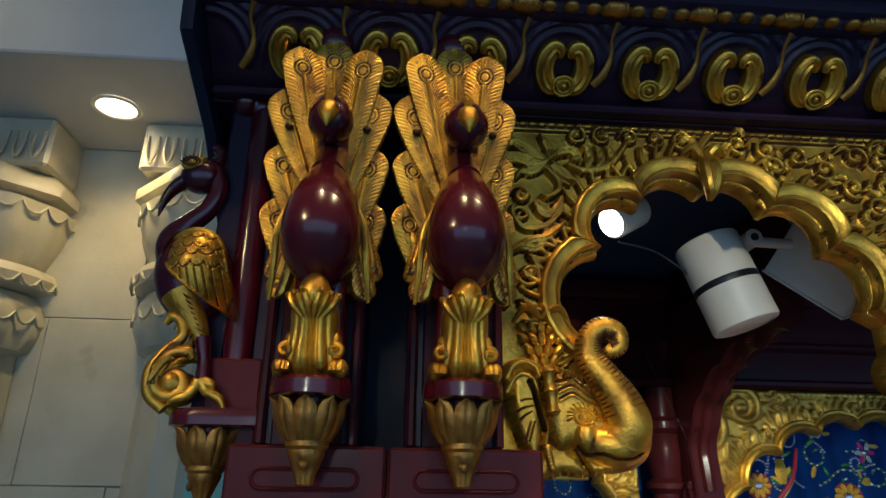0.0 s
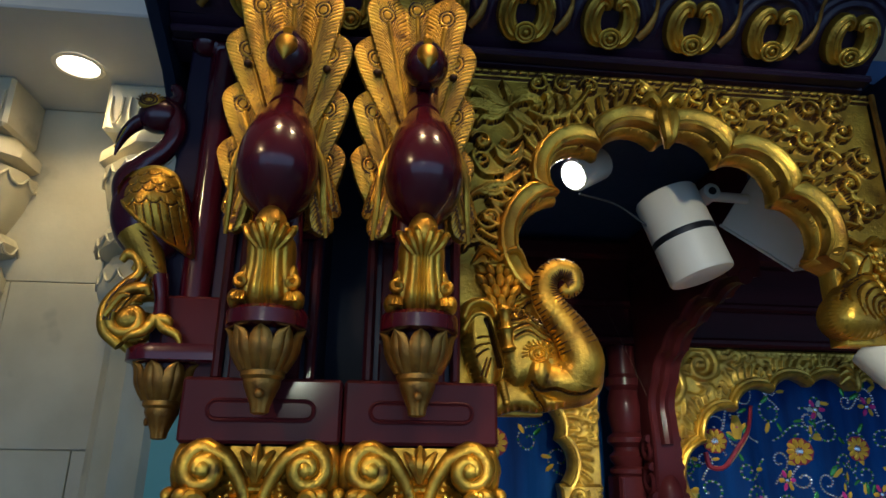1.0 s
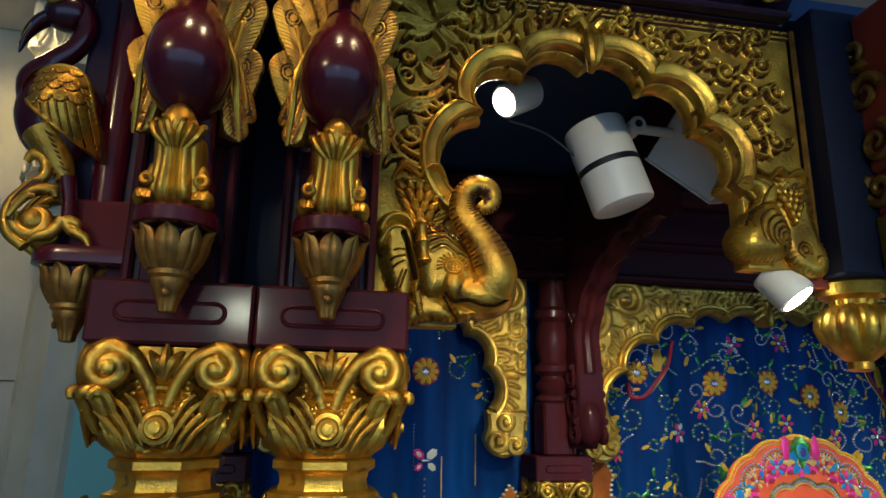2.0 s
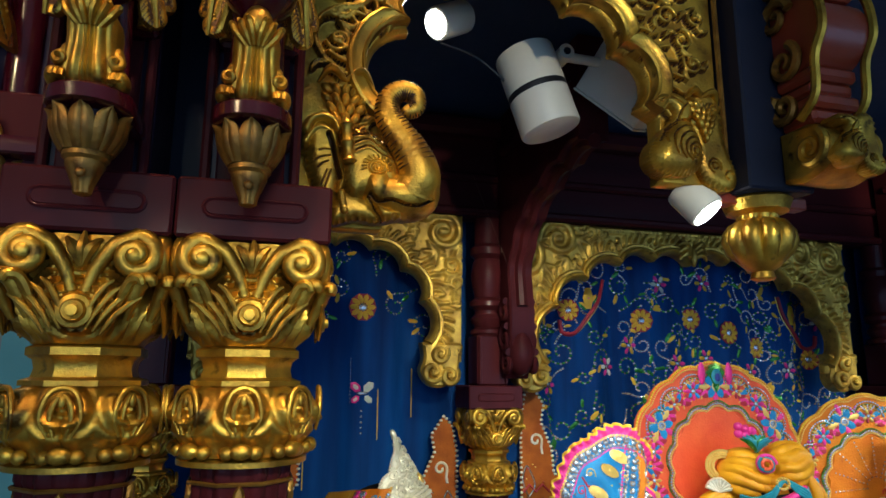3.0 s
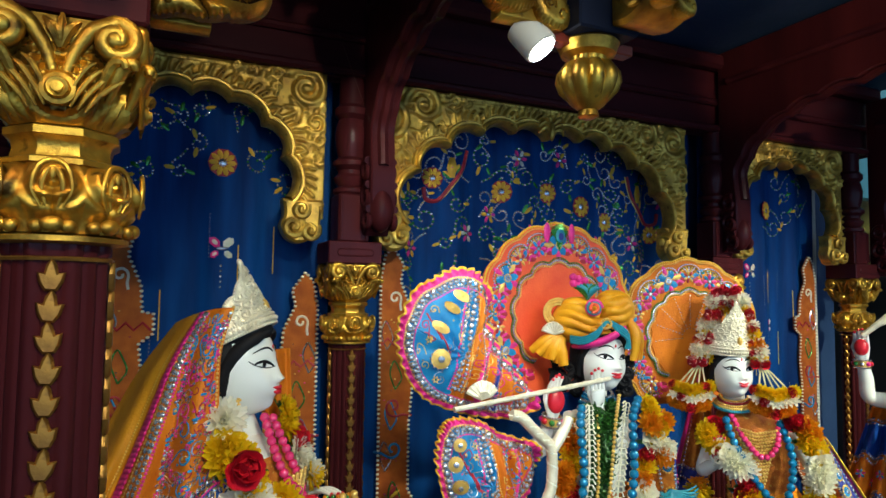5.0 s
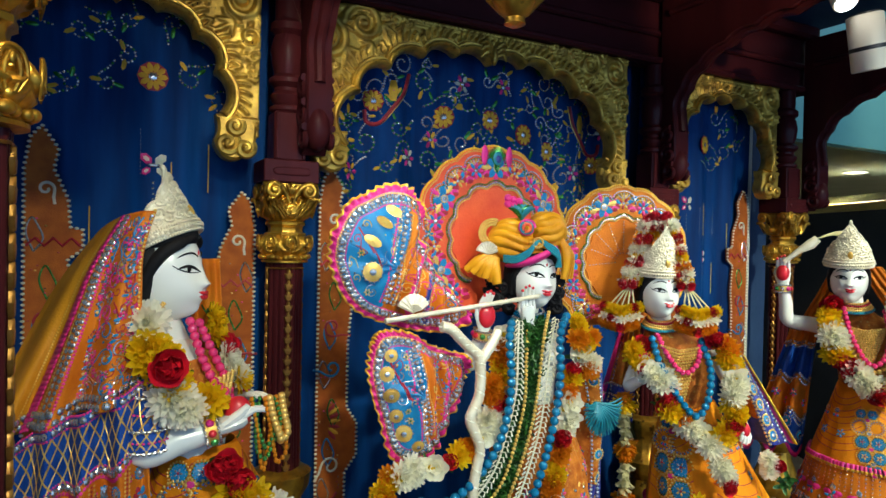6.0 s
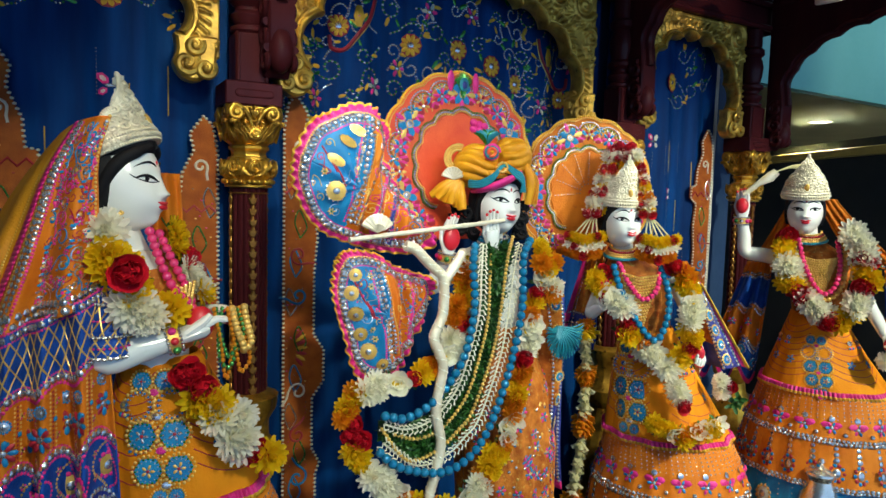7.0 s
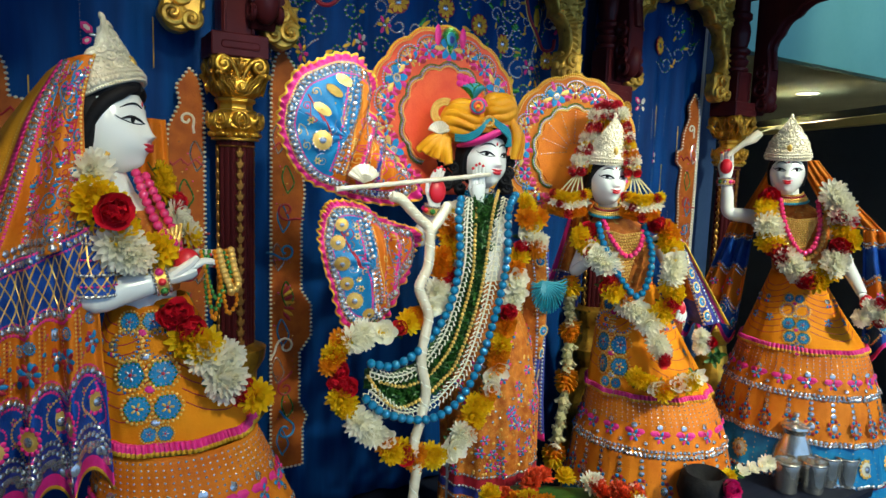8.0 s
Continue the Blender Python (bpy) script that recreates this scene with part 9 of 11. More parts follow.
garland("neck_garland", "garland of marigolds and chrysanthemums over the far shoulder", [tuple(F1 @ Vector(p)) for p in ((0.050, 0.03, 1.535), (0.066, 0.02, 1.495), (0.085, 0.005, 1.455), (0.090, -0.01, 1.42))], "yyrww", 0.024, 0.72, (0.8, -0.6, 0.1), "garlands of the deities", 0.006)
rose_ob = thing("rose_bloom", "large dark red rose pinned on the garland", "flower", F1)
flower("r", (-0.012, -0.125, 1.478), (0.15, -1, 0.1), 1.25, rose_ob)
garland("waist_garland", "thick garland of roses, marigolds and chrysanthemums at the waist", [tuple(F1 @ Vector(p)) for p in ((0.050, -0.085, 1.325), (0.085, -0.10, 1.295), (0.112, -0.105, 1.262), (0.142, -0.105, 1.222), (0.168, -0.10, 1.180))], "rryywwwryy", 0.023, 1.0, (0.2, -1, 0.2), "garlands of the deities", 0.010)
bead_string("bead_necklace", "string of round pink beads", [tuple(F1 @ Vector(p)) for p in ((0.020, -0.048, 1.530), (0.034, -0.072, 1.485), (0.052, -0.078, 1.445), (0.070, -0.070, 1.425))], PINK_BEAD_MESH, 0.0125)
bead_string("bead_necklace", "second string of round pink beads", [tuple(F1 @ Vector(p)) for p in ((0.034, -0.030, 1.525), (0.056, -0.045, 1.475), (0.074, -0.050, 1.435), (0.080, -0.050, 1.405))], PINK_BEAD_MESH, 0.0125)
rng = random.Random(17)
for x0, x1, deep, lean, mesh in ((0.108, 0.132, 0.105, 0.004, WOOD_BEAD_MESH), (0.118, 0.146, 0.088, -0.006, GREEN_BEAD_MESH), (0.126, 0.152, 0.098, 0.010, WOOD_BEAD_MESH), (0.112, 0.140, 0.072, 0.002, GREEN_BEAD_MESH), (0.134, 0.158, 0.064, 0.006, ORANGE_BEAD_MESH)):
    loop = [(x0, -0.078, 1.412), (x0 + 0.002 + lean, -0.088, 1.412 - deep * 0.45), (x0 + 0.007 + lean, -0.090, 1.412 - deep * 0.88), ((x0 + x1) / 2 + lean, -0.088, 1.412 - deep), (x1 - 0.003 + lean, -0.084, 1.412 - deep * 0.80), (x1 + 0.002, -0.078, 1.412 - deep * 0.4), (x1 - 0.004, -0.070, 1.414)]
    loop = [(x + rng.uniform(-0.003, 0.003), y + rng.uniform(-0.004, 0.004), z) for x, y, z in loop]
    bead_string("prayer_beads", "loop of wooden prayer beads hanging from the hands", [tuple(F1 @ Vector(p)) for p in loop], mesh, 0.0080, "beads")
wristlet(F1, (0.050, -0.078, 1.371), (1, 0.05, 0.25), 0.0190, "jewelled bangle with red and green stones")
pectoral(F1, (0.062, -0.052, 1.452), 0.020, 0.07, "gold bead ornament on the chest")
ob = thing("gold_earring", "clustered gold bead earring", "earring", F1)
for k in range(16):
    part("bead", geo(ball((-0.018 + 0.007 * math.cos(k * 2.4) * (k % 4) / 3, -0.047, 1.572 - 0.0028 * k), 0.0035, 7, 5)), GOLD_BEAD, ob)

# ---- the flute player ----
W = pose(0, 0, 0)
g = Geo()
add_head(g, pose(1.035, 1.366, 1.582, 0, 3, -2) @ Matrix.Scale(1.18, 4))
g.add(tube([(1.038, 1.380, 1.55), (1.038, 1.385, 1.49), (1.045, 1.395, 1.44)], [0.026, 0.024, 0.03], 16), 0)
add_torso(g, [(1.09, 1.40, FLOOR, 0.10, 0.08), (1.08, 1.40, 0.9, 0.09, 0.08), (1.06, 1.40, 1.2, 0.075, 0.065), (1.055, 1.40, 1.30, 0.062, 0.052), (1.05, 1.40, 1.38, 0.075, 0.058), (1.045, 1.405, 1.43, 0.085, 0.05), (1.04, 1.405, 1.455, 0.04, 0.035)])
add_arm(g, (0.965, 1.395, 1.430), (0.862, 1.348, 1.402), (0.884, 1.322, 1.470), (0.888, 1.316, 1.556), 0.019, (0, -1, 0), 1.02)
add_arm(g, (1.125, 1.395, 1.430), (1.075, 1.345, 1.400), (0.998, 1.320, 1.478), (0.984, 1.312, 1.566), 0.018, (0, 1, 0))
single("flute_statue", g, STATUE, "white marble statue holding a flute to its lips", "statue", W, "marble deities")
flute = thing("flute", "slender silver flute held across the mouth", "flute", W)
a, b = np.array((0.648, 1.285, 1.508)), np.array((1.015, 1.308, 1.544))
part("pipe", geo(tube([a + (b - a) * k for k in np.linspace(0, 1, 40)], [0.0046 if i % 4 else 0.0054 for i in range(40)], 10)), CROWN_SILVER, flute)
stick = thing("cowherd_stick", "silver-wrapped crooked stick leaning before the statue", "stick", W)
crook = smooth_path([(0.748, 1.252, 1.498), (0.768, 1.250, 1.492), (0.790, 1.25, 1.472), (0.812, 1.25, 1.452), (0.830, 1.25, 1.436), (0.835, 1.25, 1.405), (0.832, 1.25, 1.358), (0.814, 1.25, 1.318), (0.826, 1.25, 1.286), (0.837, 1.25, 1.255), (0.828, 1.25, 1.205), (0.824, 1.25, 1.160), (0.836, 1.25, 1.100), (0.826, 1.25, 1.04), (0.812, 1.25, 0.99), (0.820, 1.25, 0.94), (0.812, 1.25, 0.86), (0.800, 1.25, 0.62)], 9)
part("staff", geo(tube(crook, [0.0108 if i % 2 else 0.0100 for i in range(len(crook))], 12)), CROWN_SILVER, stick)
part("binding", geo(tube([p + 0.0100 * np.array((math.cos(i * 1.05), math.sin(i * 1.05), 0)) for i, p in enumerate(crook)], 0.0022, 5)), WHITE_PETAL, stick)
part("second_arm", geo(tube(smooth_path([(0.832, 1.25, 1.425), (0.852, 1.253, 1.446), (0.866, 1.256, 1.462), (0.880, 1.26, 1.482)], 6), [0.0105, 0.0105, 0.009], 10)), CROWN_SILVER, stick)

# halo behind the head
def halo(label, c, r, turn, scallops, inner, outer, seed):
    ob = thing("embroidered_halo", label, "halo", pose(*c, 0, 0, turn), group="halos behind the deities")
    edge = []
    for k in range(scallops * 6):
        a = -1.0 + (math.pi + 2.0) * k / (scallops * 6 - 1)
        rr = r * (1 + 0.035 * abs(math.sin(k * math.pi / 6)))
        edge.append((rr * math.cos(a), rr * math.sin(a) * 1.02))
    part("outer_cloth", geo(plate(edge, -0.006, 0.006, 0.003)), outer, ob)
    mid = [(x * 0.55 * (1 + 0.03 * math.sin(i)), z * 0.55) for i, (x, z) in enumerate(edge)]
    part("inner_cloth", geo(plate(mid, -0.009, -0.006, 0.001)), inner, ob)
    g = Geo()
    facing = lambda x, z, y=-0.008: pose(x, y, z, 90, 0, 0)
    spot_at = lambda q, a: (r * q * math.cos(a), r * q * math.sin(a) * 1.02)
    beads = lambda line, size, gap, slot, y=-0.008: [g.add((np.asarray(BEAD[0]) * size, BEAD[1]), slot, facing(np.interp(d, run, line[:, 0]), np.interp(d, run, line[:, 1]), y)) for run in [np.concatenate([[0], np.cumsum(np.linalg.norm(np.diff(line, axis=0), axis=1))])] for d in np.arange(0, run[-1], gap)]
    rim = np.array(edge)
    beads(rim, 0.0036, 0.0062, S_YELLOW, -0.005)
    beads(rim * 0.972, 0.0022, 0.0050, S_GOLD)
    # scalloped braid round the inner cloth
    lobes = 11
    for q, size, slot in ((0.575, 0.0030, S_SILVER), (0.60, 0.0024, S_GREEN), (0.55, 0.0024, S_GOLD)):
        line = np.array([spot_at(q + 0.045 * abs(math.sin((a + 1.0) * lobes * math.pi / (math.pi + 2.0))), a) for a in np.linspace(-1.0, math.pi + 1.0, 240)])
        beads(line, size, size * 2.0, slot, -0.011)
    # one motif to each scallop: a fan of dark braid, a stone flower, satin leaves
    rng = random.Random(seed)
    step_a = (math.pi + 2.0) / scallops
    for k in range(scallops):
        a = -1.0 + (k + 0.5) * step_a
        for q, size, slot in ((0.950, 0.0028, S_SILVER), (0.915, 0.0020, S_GREEN), (0.885, 0.0018, S_GOLD)):
            line = np.array([spot_at(q - 0.10 * (1 - math.cos(t)) * 0.9, a + 0.46 * step_a * math.sin(t)) for t in np.linspace(-1.45, 1.45, 18)])
            beads(line, size, size * 2.2, slot)
        for j in range(-2, 3):
            line = np.array([spot_at(0.86, a + 0.06 * j * step_a), spot_at(0.915, a + 0.13 * j * step_a)])
            beads(line, 0.0026, 0.0050, S_GOLD if j % 2 else S_SILVER)
        fr = facing(*spot_at(0.785, a))
        if k % 3 == 1:
            for j in range(4):
                m = fr @ Matrix.Rotation(math.pi / 4 + j * math.pi / 2 + a, 4, "Z")
                g.add((np.asarray(GEM[0]) * (0.0135, 0.0105, 0.004), GEM[1]), S_BLUE, m @ Matrix.Translation((0.0165, 0, 0)))
                g.add((np.asarray(GEM[0]) * (0.0150, 0.0062, 0.004), GEM[1]), S_PINK if j % 2 else S_GOLD, m @ Matrix.Rotation(math.pi / 4, 4, "Z") @ Matrix.Translation((0.026, 0, 0)))
            medallion(g, fr @ Matrix.Translation((0, 0, 0.003)), 0.010, S_SILVER, S_GOLD, S_SILVER)
        elif k % 3 == 2:
            blossom(g, fr, 0.021, 8, S_BLUE, S_SILVER, S_PINK)
        else:
            blossom(g, fr, 0.017, 7, S_RED, S_SILVER, S_GOLD)
            for j in (-1, 1):
                g.add((np.asarray(GEM[0]) * (0.013, 0.0055, 0.003), GEM[1]), S_BLUE, facing(*spot_at(0.80, a + 0.10 * j)) @ Matrix.Rotation(a + 0.8 * j, 4, "Z"))
        b = a + 0.5 * step_a
        for j in range(-2, 3):
            stud(g, facing(*spot_at(0.715 + 0.02 * abs(j), b + 0.035 * j)), 0.0075, S_PINK if j % 2 else S_RED, 0.4, 1.5, GEM)
        blossom(g, facing(*spot_at(0.850, b)), 0.013, 5, S_BLUE if k % 2 else S_PINK, S_SILVER)
        curl_line = np.array([spot_at(0.70 + 0.07 * math.sin(t), b + 0.05 * t - 0.08) for t in np.linspace(0, 3.4, 10)])
        g.add(tube(np.array([(x, -0.008, z) for x, z in curl_line]), 0.0013, 5), S_GOLD)
    if inner != CORAL:
        for k in range(9):
            a = -0.1 + (math.pi + 0.2) * k / 8
            beads(np.array([spot_at(0.12, a), spot_at(0.54, a)]), 0.0024, 0.0090, S_SILVER, -0.011)
    part("beadwork", g, JEWELS, ob, "silver beads and satin flowers", kind="stuff")
    return ob


h1 = halo("large coral red halo embroidered with silver and blue flowers", (0.998, 1.475, 1.668), 0.203, 0, 15, CORAL, CORAL, 3)
plume = part("peacock_plume", geo(ball((0, -0.016, 0.184), (0.013, 0.003, 0.016), 12, 8)), TEAL_CLOTH, h1, "peacock feather eye at the top")
part("eye", geo(ball((0, -0.019, 0.182), (0.007, 0.002, 0.009), 10, 6)), DARK_BLUE, plume)
for k in range(21):
    a = -1.2 + 0.12 * k
    part("barb", geo(tube(smooth_path([(0, -0.012, 0.150), (0.012 * math.sin(a), -0.014, 0.175 + 0.01 * math.cos(a)), (0.026 * math.sin(a), -0.012, 0.182 + 0.030 * math.cos(a))], 3), [0.001, 0.0022, 0.0008], 4)), TINSEL, plume)
for k in (-1, 1):
    part("satin_leaf", geo(ball((k * 0.034, -0.012, 0.190), (0.009, 0.004, 0.024), 10, 7)), MAGENTA, h1)
halo("orange halo with silver rays and pink flowers", (1.400, 1.475, 1.612), 0.192, -14, 13, ORANGE, ORANGE, 9)

# turban
T2 = pose(1.03, 1.37, 0, 0, 0, -34.4)
turban = thing("wound_turban", "saffron silk turban wound in folds with teal cords", "turban", T2)


def turban_lobe(c, r, folds, twist, seed):
    v, f = ball((0, 0, 0), 1.0, 72, 54)
    out = []
    for x, y, z in v:
        a = math.atan2(z, -y)
        d = 0.13 * (1 - abs(x) ** 3) * (abs(math.sin(folds * a + twist * x + 0.5 * math.sin(3 * a + 4 * x) + seed)) ** 0.7 - 0.6) + 0.03 * math.sin(2.3 * a + 5 * x + seed)
        k = 1 + d
        out.append((c[0] + r[0] * x * (1 + 0.3 * d), c[1] + r[1] * y * k, c[2] + r[2] * z * k))
    return np.array(out), f


part("left_winding", geo(turban_lobe((-0.036, 0.004, 1.662), (0.060, 0.060, 0.050), 6.5, 2.2, 0.4)), TURBAN_SILK, turban)
part("right_winding", geo(turban_lobe((0.036, 0.006, 1.682), (0.046, 0.056, 0.046), 6.0, -2.4, 1.2)), TURBAN_SILK, turban)
part("under_winding", geo(turban_lobe((0.004, 0.008, 1.645), (0.064, 0.058, 0.036), 4.0, 1.0, 2.2)), TURBAN_SILK, turban)
band = smooth_path([(-0.048, -0.020, 1.606), (-0.030, -0.044, 1.610), (0.000, -0.060, 1.618), (0.030, -0.060, 1.632), (0.056, -0.036, 1.648)], 6)
part("brow_band", geo(tube(band, [0.008, 0.013, 0.014, 0.013, 0.008], 14, 0.6)), MAGENTA, turban, "magenta band over the brow")
for j in range(4):
    line = smooth_path([(-0.056, -0.040, 1.616 + 0.004 * j), (-0.030, -0.062, 1.616 + 0.004 * j), (-0.004, -0.070, 1.630 + 0.004 * j), (0.018, -0.068, 1.662), (0.040, -0.064, 1.655 - 0.004 * j), (0.060, -0.052, 1.640 - 0.005 * j), (0.066 - 0.003 * j, -0.046, 1.606)], 6)
    part("teal_cord", geo(tube(line, 0.0030, 7)), TEAL_CLOTH, turban)
for k in range(3):
    p = spiral(-0.008, 1.690, 0.017 - 0.004 * k, 0.95, k * 2.1, 1, 20, 0.8)
    part("rosette_coil", geo(tube(np.column_stack([p[:, 0], np.full(len(p), -0.058 - 0.003 * k), p[:, 1]]), 0.0034, 8)), (MAGENTA, TEAL_CLOTH, CORAL)[k], turban)
for k in range(14):
    a = k * math.pi / 7
    part("pearl", geo(ball((0.016 + 0.010 * math.cos(a), -0.070, 1.658 + 0.010 * math.sin(a)), 0.0028, 8, 5)), GOLD_BEAD, turban)
for k in range(9):
    a = -1.0 + 0.25 * k
    part("teal_leaf", geo(tube(smooth_path([(-0.020, -0.030, 1.708), (-0.020 + 0.014 * math.sin(a), -0.040, 1.722 + 0.006 * math.cos(a)), (-0.020 + 0.034 * math.sin(a), -0.036, 1.722 + 0.020 * math.cos(a))], 4), [0.004, 0.009, 0.002], 8, 0.5)), TEAL_CLOTH if k % 3 else TINSEL, turban)
for k in range(6):
    part("pink_bloom", geo(ball((-0.050 + 0.012 * (k % 3), -0.030, 1.742 + 0.013 * (k // 3) - 0.004 * (k % 3)), (0.0085, 0.007, 0.0085), 12, 8)), MAGENTA, turban)
for k in range(6):
    q = k / 5
    end = (-0.140 + 0.070 * q, -0.015 - 0.01 * (k % 2), 1.594 - 0.030 * q)
    part("knot_fold", geo(tube(smooth_path([(-0.070, -0.012, 1.640 - 0.008 * q), (-0.104 + 0.026 * q, -0.020, 1.622 - 0.016 * q), end], 6), [0.010, 0.014, 0.017, 0.012], 12, 0.7)), TURBAN_SILK, turban)
for k in range(9):
    a = radians(20 + 17 * k)
    part("fan_rib", geo(tube([(-0.092, -0.030, 1.632), (-0.092 + 0.026 * math.cos(a), -0.036, 1.632 + 0.026 * math.sin(a))], [0.003, 0.0055], 7)), CROWN_SILVER, turban)
for k in range(3):
    part("gold_loop", geo(tube(np.array([(-0.082 + (0.030 - 0.006 * k) * math.cos(a), -0.020, 1.678 + (0.030 - 0.006 * k) * math.sin(a)) for a in np.linspace(1.2, 5.2, 16)]), 0.0030, 7)), GOLD_BEAD, turban)
for k in range(5):
    part("side_fold", geo(tube(smooth_path([(0.066, -0.020 + 0.006 * k, 1.668), (0.080 + 0.002 * k, -0.028 + 0.008 * k, 1.630), (0.074 + 0.004 * k, -0.030 + 0.008 * k, 1.580)], 5), [0.007, 0.012, 0.007], 10)), ORANGE if k % 2 else TURBAN_SILK, turban)
curls = thing("black_curls", "black curled locks beside the face", "hair", T2)
rng = random.Random(3)
for k in range(34):
    s = -1 if k % 3 else 1
    c = (0.008 + s * (0.046 + (0.050 if s < 0 else 0.016) * rng.random()), -0.008 + 0.02 * rng.random(), 1.578 - 0.075 * rng.random())
    p = spiral(0, 0, 0.013, 1.3, rng.uniform(0, 6), 1, 12)
    part("lock", geo(tube(np.column_stack([p[:, 0] + c[0], np.full(12, c[1]) - 0.004 * rng.random(), p[:, 1] + c[2]]), [0.006, 0.004], 6)), HAIR_BLACK, curls)


# capes at the side: a scalloped shell of cloth with rich borders
def cape(label, outline, spine, y, bulge, folds, seam, brooches, seed):
    """A stiff shell of cloth: a blue field with brooches, a stone border, a seam of stones and folded orange cloth beyond it."""
    ob = thing("embroidered_cape", label, "cape", W, group="capes of the flute player")
    o = smooth_path(outline + outline[:1], 8)[:-1]
    m = len(o)
    sp = np.array(spine, float)
    angle = np.unwrap(np.arctan2(o[:, 1] - sp[1], o[:, 0] - sp[0]))
    order = np.argsort(angle % (2 * math.pi))
    turn_of, reach = (angle % (2 * math.pi))[order], np.hypot(o[:, 0] - sp[0], o[:, 1] - sp[1])[order]
    top, low = np.array(seam[0]), np.array(seam[1])
    away = np.array((low[1] - top[1], top[0] - low[0]))
    away = away / np.linalg.norm(away) * (1 if away[0] > 0 else -1)
    past = lambda x, z: (x - top[0]) * away[0] + (z - top[1]) * away[1] + 0.010 * math.sin((z - low[1]) * 30)

    def depth(x, z):
        d = math.hypot(x - sp[0], z - sp[1])
        q = min(1.05, d / np.interp(math.atan2(z - sp[1], x - sp[0]) % (2 * math.pi), turn_of, reach, period=2 * math.pi))
        k = past(x, z)
        ridge = 0.013 * math.sin(k * 190 + 9 * (z - low[1])) * min(1.0, max(0.0, k / 0.02)) if k > 0 else 0.0035 * math.sin(folds * math.atan2(z - sp[1], x - sp[0]))
        return y - bulge * (1 - q * q) + ridge * (1 - 0.4 * q) - 0.010 * math.exp(-(k / 0.014) ** 2)
    flat = Surf(lambda x, z: (x, depth(x, z), z), (0, -1, 0))

    def fn(u, v):
        k = (u % 1.0) * m
        i = int(k) % m
        e = o[i] + (o[(i + 1) % m] - o[i]) * (k - int(k))
        q = max(0.0, min(1.02, v)) * (1 + (0.014 * math.sin(u * 260) if v > 0.93 else 0))
        x, z = sp + (e - sp) * q
        return (x, depth(x, z) + (0.006 * math.sin(u * 300) if v > 0.93 else 0), z)
    s = Surf(fn, (0, -1, 0))
    mats = [BRIGHT_BLUE, MAGENTA, YELLOW_TRIM, ORANGE, RUST, DARK_BLUE]

    def dye(u, v):
        if v > 0.885:
            return 2 if v > 0.965 else 1
        x, _, z = fn(u, v)
        k = past(x, z)
        if k < 0:
            return 0
        return 1 if 0.050 < k < 0.062 else 5 if 0.085 < k < 0.094 else 4 if 0.024 < k < 0.036 else 3
    cloth("cloth", s, 300, 64, mats, dye, ob)
    g = Geo()
    us = np.linspace(0, 1, 200)
    for v, r, sl in ((0.835, 0.0066, S_SILVER), (0.785, 0.0040, S_SILVER), (0.752, 0.0022, S_PINK), (0.880, 0.0028, S_GOLD), (0.862, 0.0022, S_SILVER)):
        bead_row(g, s, [(u, v) for u in us], r * 2.02, r, sl)
    for off, r, sl in ((-0.013, 0.0026, S_PINK), (-0.007, 0.0040, S_SILVER), (0.001, 0.0058, S_SILVER), (0.009, 0.0040, S_SILVER), (0.014, 0.0022, S_GOLD), (0.046, 0.0026, S_SILVER), (0.066, 0.0026, S_GOLD), (0.082, 0.0030, S_SILVER), (0.100, 0.0022, S_GOLD)):
        line = [top + (low - top) * q + away * off for q in np.linspace(-0.05, 1.05, 14)]
        line = [p for p in line if math.hypot(*(p - sp)) < 0.80 * np.interp(math.atan2(p[1] - sp[1], p[0] - sp[0]) % (2 * math.pi), turn_of, reach, period=2 * math.pi)]
        if len(line) > 1:
            bead_row(g, flat, line, r * 2.1, r, sl)
    rng = random.Random(seed)
    for x, z, r, long in brooches:
        fr = frame_at(*flat.at(x, z), 0.004)
        stud(g, fr @ Matrix.Rotation(-0.5, 4, "Z"), r * 1.04, S_GOLD, 0.16, long, GEM)
        stud(g, fr @ Matrix.Rotation(-0.5, 4, "Z") @ Matrix.Translation((0, 0, r * 0.10)), r * 0.80, S_GOLD, 0.30, long, GEM)
        stud(g, fr @ Matrix.Translation((0, 0, r * 0.30)), r * 0.36, S_SILVER if long == 1 else S_GOLD, 0.7, 1.0, GEM)
        for j in range(14):
            a = j * math.pi / 7
            stud(g, fr @ Matrix.Rotation(-0.5, 4, "Z") @ Matrix.Translation((r * long * math.cos(a), r * math.sin(a), 0)), r * 0.12, S_SILVER)
    clear = lambda x, z, gap: all(math.hypot(x - b[0], z - b[1]) > b[2] * b[3] + gap for b in brooches)
    lo, hi = o.min(axis=0), o.max(axis=0)
    edge_of = lambda x, z: math.hypot(x - sp[0], z - sp[1]) / np.interp(math.atan2(z - sp[1], x - sp[0]) % (2 * math.pi), turn_of, reach, period=2 * math.pi)
    thread_scrolls(g, flat, lambda x, z: past(x, z) < -0.014 and edge_of(x, z) < 0.72 and clear(x, z, 0.004), lo, hi, 60, (0.013, 0.010, 0.008), seed + 1, (S_SILVER, S_GOLD, S_SILVER, S_RED), 0.0012)
    thread_scrolls(g, flat, lambda x, z: past(x, z) > 0.016 and edge_of(x, z) < 0.72, lo, hi, 50, (0.012, 0.009, 0.007), seed + 2, (S_BLUE, S_PINK, S_GOLD, S_SILVER), 0.0013)
